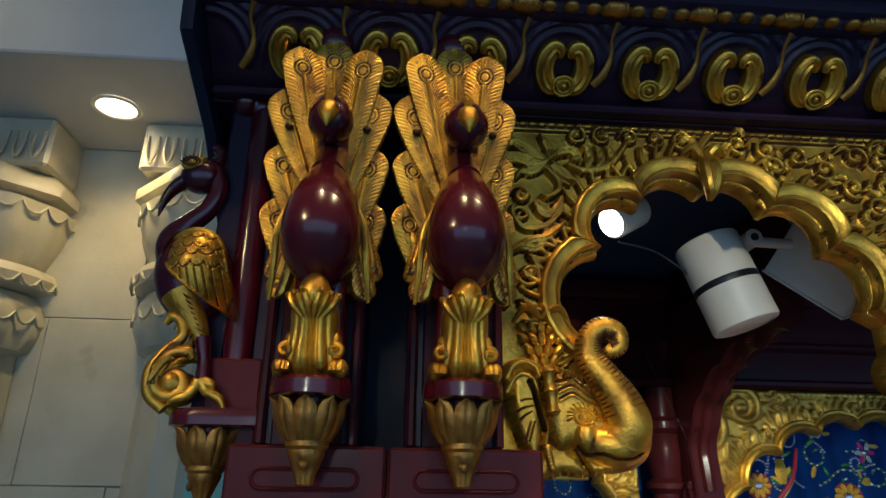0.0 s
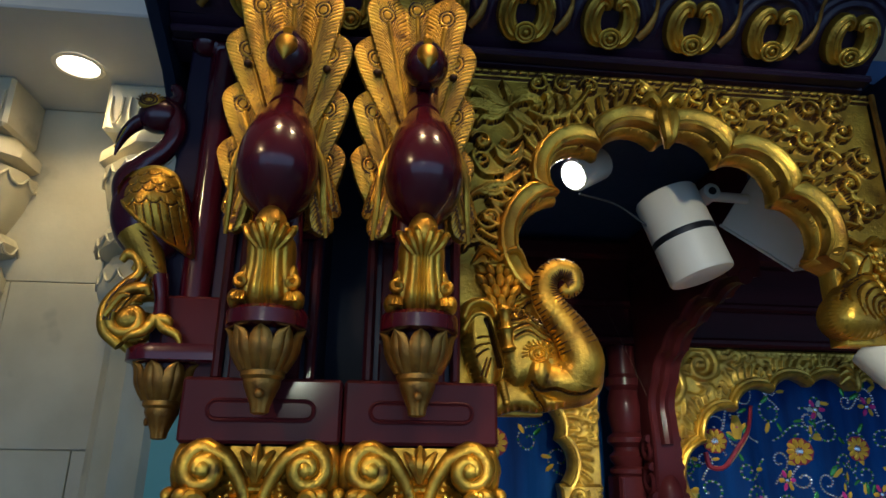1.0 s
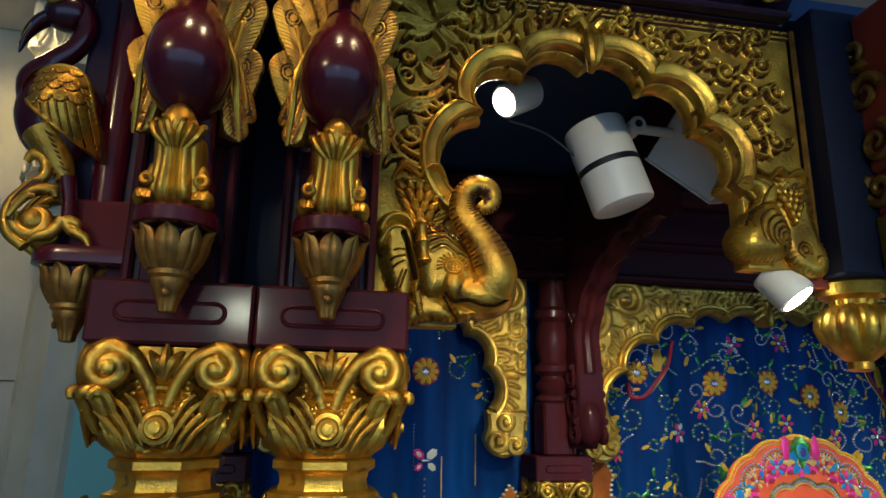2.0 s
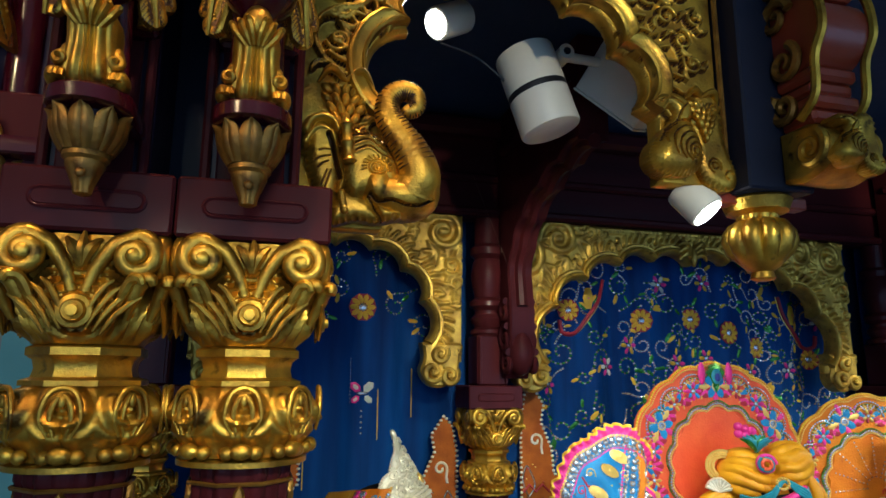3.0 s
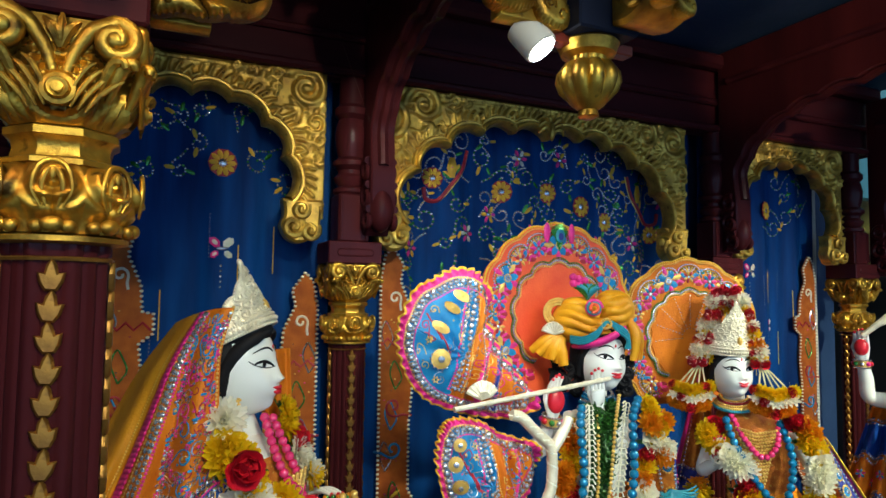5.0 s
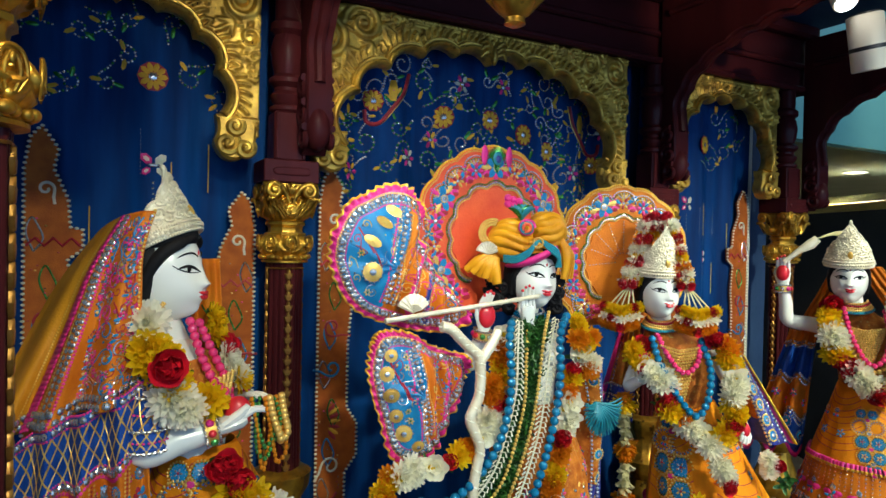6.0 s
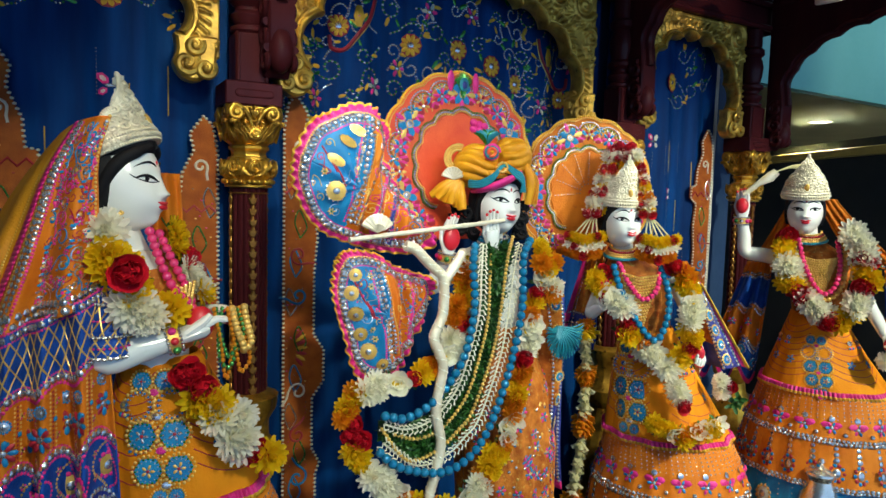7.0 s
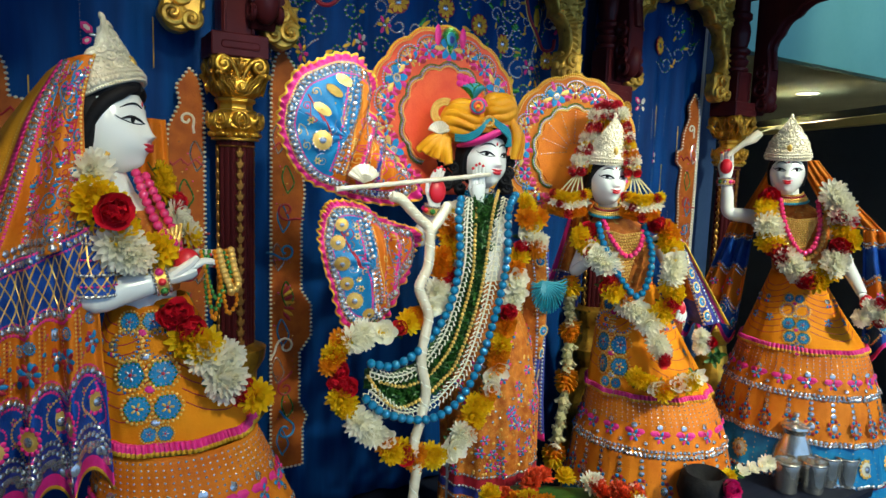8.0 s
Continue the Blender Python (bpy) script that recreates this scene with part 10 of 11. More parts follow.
    for k in range(900):
        x, z = rng.uniform(lo[0], hi[0]), rng.uniform(lo[1], hi[1])
        q = math.hypot(x - sp[0], z - sp[1]) / np.interp(math.atan2(z - sp[1], x - sp[0]) % (2 * math.pi), turn_of, reach, period=2 * math.pi)
        d = past(x, z)
        if q > 0.73 or not clear(x, z, 0.006):
            continue
        fr = frame_at(*flat.at(x, z), 0.003)
        if d < -0.02 and k % 12 == 0:
            blossom(g, fr, 0.0075, 6, S_GOLD, S_GREEN)
        elif d < -0.02 and k % 6 == 1:
            stud(g, fr, 0.0022, S_SILVER)
        elif d > 0.02 and k % 4 == 0:
            stud(g, fr, rng.uniform(0.002, 0.0036), rng.choice((S_SILVER, S_GOLD, S_BLUE, S_RED)))
        elif d > 0.02 and k % 29 == 2:
            blossom(g, fr, 0.009, 6, S_BLUE, S_SILVER, S_PINK)
    for k in range(4):
        # thin piping across the blue field, from the border towards the seam
        line = [(x, z) for x, z in ((lo[0] + 0.035 + 0.030 * k + 0.045 * t, hi[1] - 0.050 - 0.050 * k - 0.085 * t) for t in np.linspace(0, 1, 8)) if past(x, z) < -0.016 and math.hypot(x - sp[0], z - sp[1]) < 0.74 * np.interp(math.atan2(z - sp[1], x - sp[0]) % (2 * math.pi), turn_of, reach, period=2 * math.pi)]
        if len(line) > 2:
            cord(g, flat, line, 0.0018, S_RED)
    part("beadwork", g, JEWELS, ob, "clear stones, brooches and gold thread", kind="stuff")
    return ob


cape("scalloped blue and orange cape with silver stones and a magenta ruffle", [(0.554, 1.666), (0.585, 1.724), (0.620, 1.746), (0.666, 1.766), (0.708, 1.762), (0.740, 1.737), (0.747, 1.709), (0.736, 1.676), (0.772, 1.604), (0.818, 1.546), (0.864, 1.499), (0.810, 1.474), (0.736, 1.480), (0.665, 1.498), (0.607, 1.522), (0.570, 1.568), (0.552, 1.621)], (0.672, 1.605), 1.332, 0.030, 9, ((0.704, 1.735), (0.652, 1.510)),
     [(0.628, 1.598, 0.019, 1.0), (0.652, 1.690, 0.010, 1.9), (0.676, 1.712, 0.010, 1.9), (0.630, 1.655, 0.010, 1.9)], 5)
cape("blue cape with round brooches and a magenta ruffle", [(0.632, 1.463), (0.650, 1.486), (0.705, 1.483), (0.768, 1.450), (0.845, 1.424), (0.842, 1.380), (0.823, 1.334), (0.779, 1.249), (0.729, 1.220), (0.680, 1.237), (0.649, 1.325), (0.627, 1.404)], (0.728, 1.362), 1.318, 0.026, 8, ((0.712, 1.455), (0.752, 1.252)),
     [(0.668, 1.440, 0.013, 1.0), (0.662, 1.405, 0.015, 1.0), (0.670, 1.366, 0.016, 1.0), (0.680, 1.326, 0.014, 1.0), (0.698, 1.290, 0.017, 1.0), (0.728, 1.262, 0.013, 1.0)], 6)
shell = thing("silver_shell", "small silver shell brooch on the cape", "brooch", W)
for k in range(9):
    a = radians(-60 + 15 * k + 90)
    part("rib", geo(tube([(0.706, 1.290, 1.522), (0.706 + 0.016 * math.cos(a), 1.284, 1.522 + 0.016 * math.sin(a)), (0.706 + 0.034 * math.cos(a), 1.290, 1.522 + 0.034 * math.sin(a))], [0.002, 0.0046, 0.0052], 7)), CROWN_SILVER, shell)

# dress below the garlands
g_rows = [(1.055, 1.30, 0.075), (1.085, 1.15, 0.115), (1.105, 1.0, 0.125), (1.11, 0.86, 0.120), (1.11, 0.72, 0.125)]
ob = thing("brocade_dhoti", "rust red brocade robe with gold flecks and a jewelled hem", "robe", pose(0, 1.40, 0))
rs_ = cone_surf(g_rows, 11, 0.05, 0.0)
cloth("cloth", rs_, 140, 50, [RUST, CRIMSON, DARK_BLUE], lambda u, v: 1 if 0.80 < v < 0.83 or v > 0.95 else 2 if 0.83 < v < 0.88 else 0, ob)
g = Geo()
rng = random.Random(12)
for k in range(320):
    fr = frame_at(*rs_.around((1.09, 0), rng.uniform(0.28, 0.8), rng.uniform(0.2, 0.78)), 0.003)
    if k % 5:
        stud(g, fr, 0.004, rng.choice((S_SILVER, S_GOLD, S_SILVER)))
    else:
        blossom(g, fr, 0.014, 6, S_BLUE, S_SILVER, S_PINK)
for v in (0.79, 0.84, 0.89, 0.94):
    ring_rows(g, rs_, (1.09, 0), v, 0.010, 0.0046, S_SILVER if v != 0.94 else S_GOLD)
part("beadwork", g, JEWELS, ob, "gold flecks and silver stones", kind="stuff")
ob = thing("embroidered_scarf", "embroidered side sash with gold beads and silver border", "sash", W)
ss = Surf(lambda u, v: (1.135 + 0.085 * u + 0.045 * v + 0.012 * math.sin(v * 5), 1.335 + 0.02 * math.sin(u * 7 + v * 3) + 0.03 * v, 1.42 - 0.52 * v - 0.03 * u), (0, -1, 0))
cloth("cloth", ss, 30, 50, [RUST, DARK_BLUE, MAGENTA], lambda u, v: 2 if v > 0.96 else 1 if u > 0.6 or 0.6 < v < 0.9 else 0, ob)
g = Geo()
for u in (0.05, 0.35, 0.6, 0.95):
    bead_row(g, ss, [(u, v) for v in np.linspace(0.02, 0.98, 16)], 0.0095, 0.0044, S_SILVER if u > 0.3 else S_GOLD)
for v in np.arange(0.12, 0.95, 0.11):
    medallion(g, frame_at(*ss.at(0.48, v), 0.003), 0.015, S_BLUE, S_GOLD, S_SILVER)
    blossom(g, frame_at(*ss.at(0.78, v + 0.04), 0.003), 0.012, 6, S_GOLD, S_SILVER, S_PINK)
part("beadwork", g, JEWELS, ob, "gold and silver beads", kind="stuff")
tassel = thing("teal_tassel", "fanned teal silk tassel", "tassel", pose(1.205, 1.315, 1.285))
for k in range(46):
    a = radians(-100 + 200 * k / 45) - math.pi / 2
    part("strand", geo(tube(smooth_path([(-0.020, 0, 0.012), (-0.020 + 0.030 * math.cos(a) + 0.014, -0.006 * (k % 3), 0.030 * math.sin(a)), (-0.016 + 0.056 * math.cos(a) + 0.02, 0.004 * (k % 2), 0.070 * math.sin(a))], 3), [0.0016, 0.0026, 0.0014], 5)), TEAL_CLOTH, tassel)

# garlands of the flute player
LEFT = [(0.962, 1.315, 1.492), (0.940, 1.285, 1.440), (0.931, 1.275, 1.355), (0.906, 1.271, 1.270), (0.878, 1.269, 1.203), (0.825, 1.268, 1.150), (0.767, 1.268, 1.136), (0.714, 1.268, 1.154)]
RIGHT = [(1.060, 1.318, 1.492), (1.024, 1.286, 1.440), (0.993, 1.275, 1.276), (0.937, 1.268, 1.139), (0.895, 1.264, 1.098), (0.848, 1.262, 1.068), (0.782, 1.262, 1.062), (0.712, 1.266, 1.118)]
BLUE_LEFT = [(0.935, 1.312, 1.490), (0.913, 1.284, 1.455), (0.911, 1.272, 1.362), (0.884, 1.268, 1.263), (0.824, 1.266, 1.192), (0.760, 1.266, 1.163), (0.710, 1.266, 1.174)]
BLUE_RIGHT = [(1.078, 1.315, 1.500), (1.038, 1.284, 1.465), (1.027, 1.270, 1.348), (0.986, 1.265, 1.201), (0.925, 1.260, 1.085), (0.842, 1.256, 1.045), (0.743, 1.260, 1.070), (0.692, 1.264, 1.114)]

def shifted(path, dx, dy, dz):
    return [(x + dx, y + dy, z + dz) for x, y, z in path]


outer = [(0.935, 1.325, 1.470), (0.905, 1.300, 1.370), (0.885, 1.285, 1.300), (0.830, 1.272, 1.255), (0.755, 1.268, 1.225), (0.675, 1.268, 1.225), (0.640, 1.268, 1.185), (0.665, 1.262, 1.105), (0.715, 1.258, 1.035), (0.790, 1.254, 0.975), (0.862, 1.252, 0.955), (0.930, 1.256, 0.985), (0.985, 1.262, 1.050), (1.032, 1.272, 1.140), (1.066, 1.286, 1.240), (1.095, 1.300, 1.340), (1.135, 1.320, 1.430)]
garland("long_garland", "long mixed garland of marigolds, roses and white flowers", outer, "fooyoorwffoyrffwwoyorryyfwwfoyroyyffwoyyof", 0.0245, 0.86, (-0.3, -1, 0.15), "garlands of the deities", 0.007)
garland("shoulder_flowers", "cluster of marigolds and white flowers on the shoulder", [(1.105, 1.300, 1.478), (1.135, 1.295, 1.445), (1.150, 1.295, 1.410), (1.140, 1.290, 1.375)], "yoyfwoy", 0.020, 0.86, (-0.4, -1, 0.2), "garlands of the deities", 0.010)
bead_string("bead_garland", "string of glossy turquoise blue beads", shifted(BLUE_LEFT, 0.0, -0.016, 0.0), BLUE_BEAD_MESH, 0.0185)
bead_string("bead_garland", "long string of glossy turquoise blue beads", shifted(BLUE_RIGHT, 0.0, -0.020, 0.0), BLUE_BEAD_MESH, 0.0185)
jasmine_string("jasmine_string", "white jasmine string along the chest", shifted(LEFT, 0.0, -0.008, 0.0), (-0.3, -0.95, 0), 0.0115)
jasmine_string("jasmine_string", "long white jasmine string looped below the chest", shifted(RIGHT, 0.0, -0.008, 0.0), (-0.3, -0.95, 0), 0.0120)
PEARL_MESH = geo(ball((0, 0, 0), 0.0042, 8, 6)).mesh("bead", [GOLD_BEAD])
bead_string("pearl_string", "fine gold and silver bead string", shifted(LEFT, 0.020, -0.010, -0.022), PEARL_MESH, 0.0088)
bead_string("pearl_string", "fine gold bead string looped low", shifted(RIGHT[:-1] + [(0.724, 1.266, 1.136)], -0.020, -0.010, 0.016), PEARL_MESH, 0.0088)
tulsi = thing("leaf_garland", "broad garland of small green leaves on the chest", "garland", W)
g = Geo()
rng = random.Random(21)
mesh_leaf = petal(0.015, 0.0075, 0.2, 0.25, 3)
for k in range(1900):
    s = rng.random()
    t = rng.uniform(0.12, 0.88)
    i = lambda path: np.array([np.interp(s, np.linspace(0, 1, len(path)), [p[j] for p in path]) for j in range(3)])
    a, b = i(LEFT), i(RIGHT)
    q = a + (b - a) * t
    m = Matrix.Translation(q + np.array((0, rng.uniform(-0.004, 0.010), 0))) @ Matrix.Rotation(rng.uniform(0, 6.28), 4, "Y") @ Matrix.Rotation(rng.uniform(-0.8, 0.8), 4, "X") @ Matrix.Rotation(rng.uniform(0, 6.28), 4, "Z")
    g.add(mesh_leaf, 0, m)
part("leaves", g, [GREEN_LEAF], tulsi, "small fresh green leaves", kind="stuff")
back = Surf(lambda u, v: tuple((lambda a, b: a + (b - a) * u)(np.array([np.interp(v, np.linspace(0, 1, len(LEFT)), [p[j] for p in LEFT]) for j in range(3)]), np.array([np.interp(v, np.linspace(0, 1, len(RIGHT)), [p[j] for p in RIGHT]) for j in range(3)])) + np.array((0, 0.016, 0))), (0, -1, 0))
cloth("leaf_bed", back, 16, 40, [GREEN_LEAF], None, tulsi, "dense bed of green leaves")
collar(W, (1.038, 1.378, 1.500), 0.032, "blue and silver beaded collar at the throat", (SILVER, BLUE_BEAD, BLUE_BEAD, SILVER, BLUE_BEAD))
wristlet(W, (0.883, 1.324, 1.466), (0.05, -0.2, 1), 0.018, "wide beaded silver bangle below the hand")

# ---- second attendant pair: the crowned consort ----
F3 = pose(1.465, 1.38, 0, 0, 0, -45.8)
g = Geo()
add_head(g, pose(-0.018, -0.03, 1.542, 0, 0, 27) @ Matrix.Scale(1.13, 4))
g.add(tube([(-0.016, -0.020, 1.51), (-0.006, -0.010, 1.455), (0.008, 0, 1.41)], [0.026, 0.024, 0.034], 16), 0)
add_torso(g, [(0.13, 0, FLOOR, 0.10, 0.10), (0.11, 0, 0.9, 0.09, 0.09), (0.075, 0, 1.15, 0.065, 0.06), (0.060, 0, 1.24, 0.050, 0.048), (0.050, 0, 1.32, 0.058, 0.055), (0.035, 0, 1.39, 0.075, 0.052), (0.015, 0, 1.425, 0.045, 0.035)])
add_arm(g, (-0.050, -0.005, 1.395), (-0.083, -0.045, 1.300), (-0.052, -0.085, 1.325), (-0.047, -0.092, 1.392), 0.018, (0, -1, 0))
add_arm(g, (0.115, -0.005, 1.400), (0.165, -0.02, 1.30), (0.175, -0.08, 1.25), (0.185, -0.11, 1.20), 0.018, (0, -1, 0))
single("consort_statue", g, STATUE, "white marble statue with one hand raised in blessing", "statue", F3, "marble deities")
crown(F3, "silver crown ringed with small flowers", (-0.022, -0.026, 1.582), 0.120, 0.054, 6, facing=24, spread=1.0)
ob = thing("fitted_bodice", "rust brocade bodice on the crowned statue", "bodice", F3, group="bodices")
part("cloth", geo(loft([np.column_stack([x + w * np.cos(np.arange(28) * math.pi / 14), d * np.sin(np.arange(28) * math.pi / 14), np.full(28, z)]) for x, z, w, d in ((0.062, 1.235, 0.055, 0.055), (0.052, 1.32, 0.066, 0.064), (0.036, 1.38, 0.084, 0.062), (0.014, 1.425, 0.066, 0.050), (-0.004, 1.452, 0.038, 0.034))])), RUST, ob)
C3 = (0.11, 0.0)
skirt(F3, "orange silk skirt with jewelled flounces and silver borders", [
    dict(rows=[(0.062, 1.27, 0.060), (0.085, 1.14, 0.108), (0.122, 0.990, 0.158)], mats=[SATIN], pleats=11, depth=0.03, style="plain", ruffle=0.018, sash=(0.40, 0.15, 0.95, 1.1)),
    dict(rows=[(0.122, 0.995, 0.155), (0.135, 0.92, 0.178), (0.132, 0.865, 0.196)], mats=[ORANGE], pleats=24, style="tassel", beads=[(0.88, 0.0050, S_SILVER), (0.97, 0.0056, S_SILVER)]),
    dict(rows=[(0.132, 0.868, 0.194), (0.14, 0.735, 0.222)], mats=[ORANGE], pleats=24, style="jewel", beads=[(0.03, 0.005, S_SILVER), (0.93, 0.0056, S_SILVER), (0.99, 0.005, S_SILVER)]),
    dict(rows=[(0.14, 0.74, 0.214), (0.145, FLOOR, 0.245)], mats=[BRIGHT_BLUE], pleats=24, style="medal"),
], C3)
rng = random.Random(61)
wreath = thing("crown_flowers", "wreath of small red, white and yellow flowers round the crown", "garland", F3)
for s in (-1, 1):
    for k in range(54):
        q = (k // 2) / 26
        x = -0.022 + s * (0.064 - 0.046 * q) + (0.011 if k % 2 else -0.011) * s + rng.uniform(-0.004, 0.004)
        code = "rrjjyyjjrrwwjjoorrjj"[k % 20]
        flower(code, (x, -0.062 + 0.03 * q + rng.uniform(-0.006, 0.006), 1.560 + 0.150 * q), (s * 0.5, -1, 0.2), (1.5 if code == "j" else 0.60) * rng.uniform(0.9, 1.2), wreath)
for k in range(6):
    flower("r", (-0.026 + 0.010 * (k - 2.5), -0.034 + 0.006 * (k % 2), 1.716 + 0.006 * (k % 3)), (0.1 * k - 0.2, -0.6, 1), 0.62, wreath)
flower("p", (-0.072, -0.02, 1.566), (-0.6, -1, 0), 0.8, wreath)
for s, x0, x1 in ((-1, -0.078, -0.106), (1, 0.040, 0.074)):
    t = thing("flower_tassel", "hanging tassel of jasmine strings and marigolds beside the face", "tassel", F3, group="flower tassels")
    for k in range(5):
        part("jasmine_cord", geo(tube([(x0, -0.055, 1.566), (x0 + (x1 - x0) * 0.5 + (k - 2) * 0.006, -0.062, 1.540), (x1 + (k - 2) * 0.016, -0.062, 1.500)], [0.0015, 0.002, 0.002], 7)), BUD_CREAM, t)
    for k in range(26):
        row = k % 3
        x = x1 + ((k // 3) - 4) * 0.0105
        flower("yjo"[row] if k % 7 else "r", (x, -0.078 + 0.004 * abs(k // 3 - 4), 1.500 - 0.020 * row - 0.010 * (1 - abs(k // 3 - 4) / 4)), (0.1 * s, -1, 0.1), 1.4 if row == 1 and k % 7 else 0.58, t)
garland("neck_garland", "full garland of white flowers, roses and marigolds", [tuple(F3 @ Vector(p)) for p in ((-0.070, -0.060, 1.415), (-0.060, -0.085, 1.380), (-0.010, -0.10, 1.330), (0.012, -0.105, 1.275), (0.060, -0.115, 1.222), (0.125, -0.120, 1.200), (0.158, -0.110, 1.260), (0.160, -0.095, 1.335), (0.140, -0.075, 1.395), (0.115, -0.055, 1.440))], "ryyfwwrryowwfwyyryywwfyyo", 0.0225, 0.98, (-0.5, -0.9, 0.15), "garlands of the deities", 0.008)
garland("hanging_garland", "tier of jasmine, roses and marigolds hanging below the garland", [tuple(F3 @ Vector(p)) for p in ((0.128, -0.130, 1.160), (0.138, -0.135, 1.125), (0.146, -0.140, 1.095))], "wwr", 0.022, 0.80, (-0.5, -0.9, 0), "garlands of the deities", 0.004, 0)
garland("hanging_garland", "cluster of marigolds and frangipani at the end of the garland", [tuple(F3 @ Vector(p)) for p in ((0.082, -0.145, 1.066), (0.115, -0.165, 1.046), (0.155, -0.170, 1.042), (0.195, -0.160, 1.052), (0.222, -0.14, 1.068))], "yyfyofyf", 0.021, 0.85, (-0.5, -0.9, 0.2), "garlands of the deities", 0.006)
bead_string("bead_garland", "string of turquoise beads on the chest", [tuple(F3 @ Vector(p)) for p in ((-0.030, -0.070, 1.425), (-0.012, -0.095, 1.375), (0.030, -0.115, 1.300), (0.075, -0.12, 1.255), (0.100, -0.11, 1.300), (0.104, -0.09, 1.365), (0.085, -0.065, 1.425))], BLUE_BEAD_MESH, 0.0175)
bead_string("bead_necklace", "string of pink beads at the neck", [tuple(F3 @ Vector(p)) for p in ((-0.018, -0.055, 1.435), (0.010, -0.085, 1.385), (0.045, -0.09, 1.350), (0.075, -0.085, 1.375), (0.082, -0.06, 1.430))], PINK_BEAD_MESH, 0.0125)
pectoral(F3, (0.034, -0.074, 1.410), 0.042, 0.130, "broad gold grain chest ornament")
collar(F3, (-0.010, -0.014, 1.466), 0.032, "gold and red plate collar")
string = thing("flower_string", "long hanging string of cream buds and marigolds", "garland", F3, group="garlands of the deities")
for k in range(24):
    q = k / 23
    x, z = (-0.093 + 0.010 * math.sin(q * 3) - 0.02 * q * q), 1.275 - 0.49 * q
    flower("oybbbboobbbboobbbbbbbf"[k % 22], (x, -0.070 + 0.0 * q, z), (0.2 * (-1) ** k, -1, -0.7), 1.15 if k % 7 else 0.8, string)
cape3 = thing("side_cape", "silver-edged blue and magenta cape beyond the shoulder", "cape", F3)
cs = Surf(lambda u, v: (0.130 + 0.13 * u * (0.5 + 0.5 * v) + 0.06 * v, 0.03 + 0.02 * math.sin(u * 9), 1.43 - 0.26 * v - 0.05 * u * (1 - v)), (0, -1, 0))
cloth("cloth", cs, 40, 40, [DARK_BLUE, RUST, MAGENTA, YELLOW_TRIM], lambda u, v: 3 if u > 0.96 else 2 if u > 0.88 else 0 if u > 0.45 or v > 0.75 else 1, cape3)
g = Geo()
for u in (0.5, 0.68, 0.82):
    bead_row(g, cs, [(u, v) for v in np.linspace(0, 1, 14)], 0.010, 0.0048, S_SILVER)
for v in np.arange(0.1, 1, 0.16):
    medallion(g, frame_at(*cs.at(0.60, v), 0.003), 0.016, S_BLUE, S_GOLD, S_SILVER)
part("beadwork", g, JEWELS, cape3, "silver stones", kind="stuff")
ls = Surf(lambda u, v: (-0.055 - 0.075 * u * (0.35 + v) - 0.02 * v, 0.02 + 0.015 * math.sin(u * 9 + v), 1.545 - 0.36 * v), (0, -1, 0))
veil3 = thing("draped_veil", "orange veil with magenta edge behind the shoulder", "veil", F3)
cloth("cloth", ls, 30, 50, [ORANGE, MAGENTA, RUST, DARK_BLUE], lambda u, v: 1 if u > 0.86 else 3 if v > 0.72 else 2 if v > 0.4 else 0, veil3)
g = Geo()
for u, r in ((0.75, 0.0046), (0.30, 0.003)):
    bead_row(g, ls, [(u, v) for v in np.linspace(0, 1, 16)], r * 2.2, r, S_SILVER)
for v in (0.72, 0.8):
    bead_row(g, ls, [(u, v) for u in np.linspace(0, 1, 8)], 0.01, 0.0046, S_SILVER)
part("beadwork", g, JEWELS, veil3, "silver stones", kind="stuff")

# ---- the attendant with the whisk ----
F4 = pose(1.985, 1.20, 0, 0, 0, -59.4)
g = Geo()
K = 1.07
m4 = pose(-0.018, -0.03, 1.578, 0, 0, 3) @ Matrix.Scale(K, 4)
add_head(g, m4)
g.add(tube([(-0.014, -0.02, 1.55), (-0.004, -0.010, 1.50), (0.010, 0, 1.45)], [0.026, 0.024, 0.034], 16), 0)
add_torso(g, [(0.08, 0, FLOOR, 0.10, 0.10), (0.065, 0, 0.9, 0.09, 0.09), (0.035, 0, 1.2, 0.06, 0.058), (0.026, 0, 1.28, 0.050, 0.048), (0.026, 0, 1.37, 0.062, 0.056), (0.020, 0, 1.43, 0.078, 0.052), (0.014, 0, 1.46, 0.045, 0.035)])
add_arm(g, (-0.062, -0.005, 1.440), (-0.158, -0.03, 1.458), (-0.172, -0.055, 1.555), (-0.174, -0.058, 1.634), 0.021, (0, -1, 0))
add_arm(g, (0.105, -0.005, 1.440), (0.145, -0.02, 1.335), (0.185, -0.065, 1.262), (0.210, -0.085, 1.215), 0.020, (0, -1, 0))
single("whisk_statue", g, STATUE, "white marble statue raising a ceremonial whisk", "statue", F4, "marble deities")
crown(F4, "pointed pale silver crown on the whisk bearer", (-0.020, -0.026, 1.612), 0.116, 0.054, 6, facing=3, spread=1.0)
whisk = thing("ceremonial_whisk", "silver-handled whisk with a tuft of pale hair", "whisk", F4)
part("handle", geo(tube([(-0.170, -0.075, 1.618), (-0.135, -0.07, 1.650), (-0.108, -0.066, 1.668), (-0.092, -0.064, 1.684)], [0.006, 0.008, 0.014, 0.011], 12)), CROWN_SILVER, whisk)
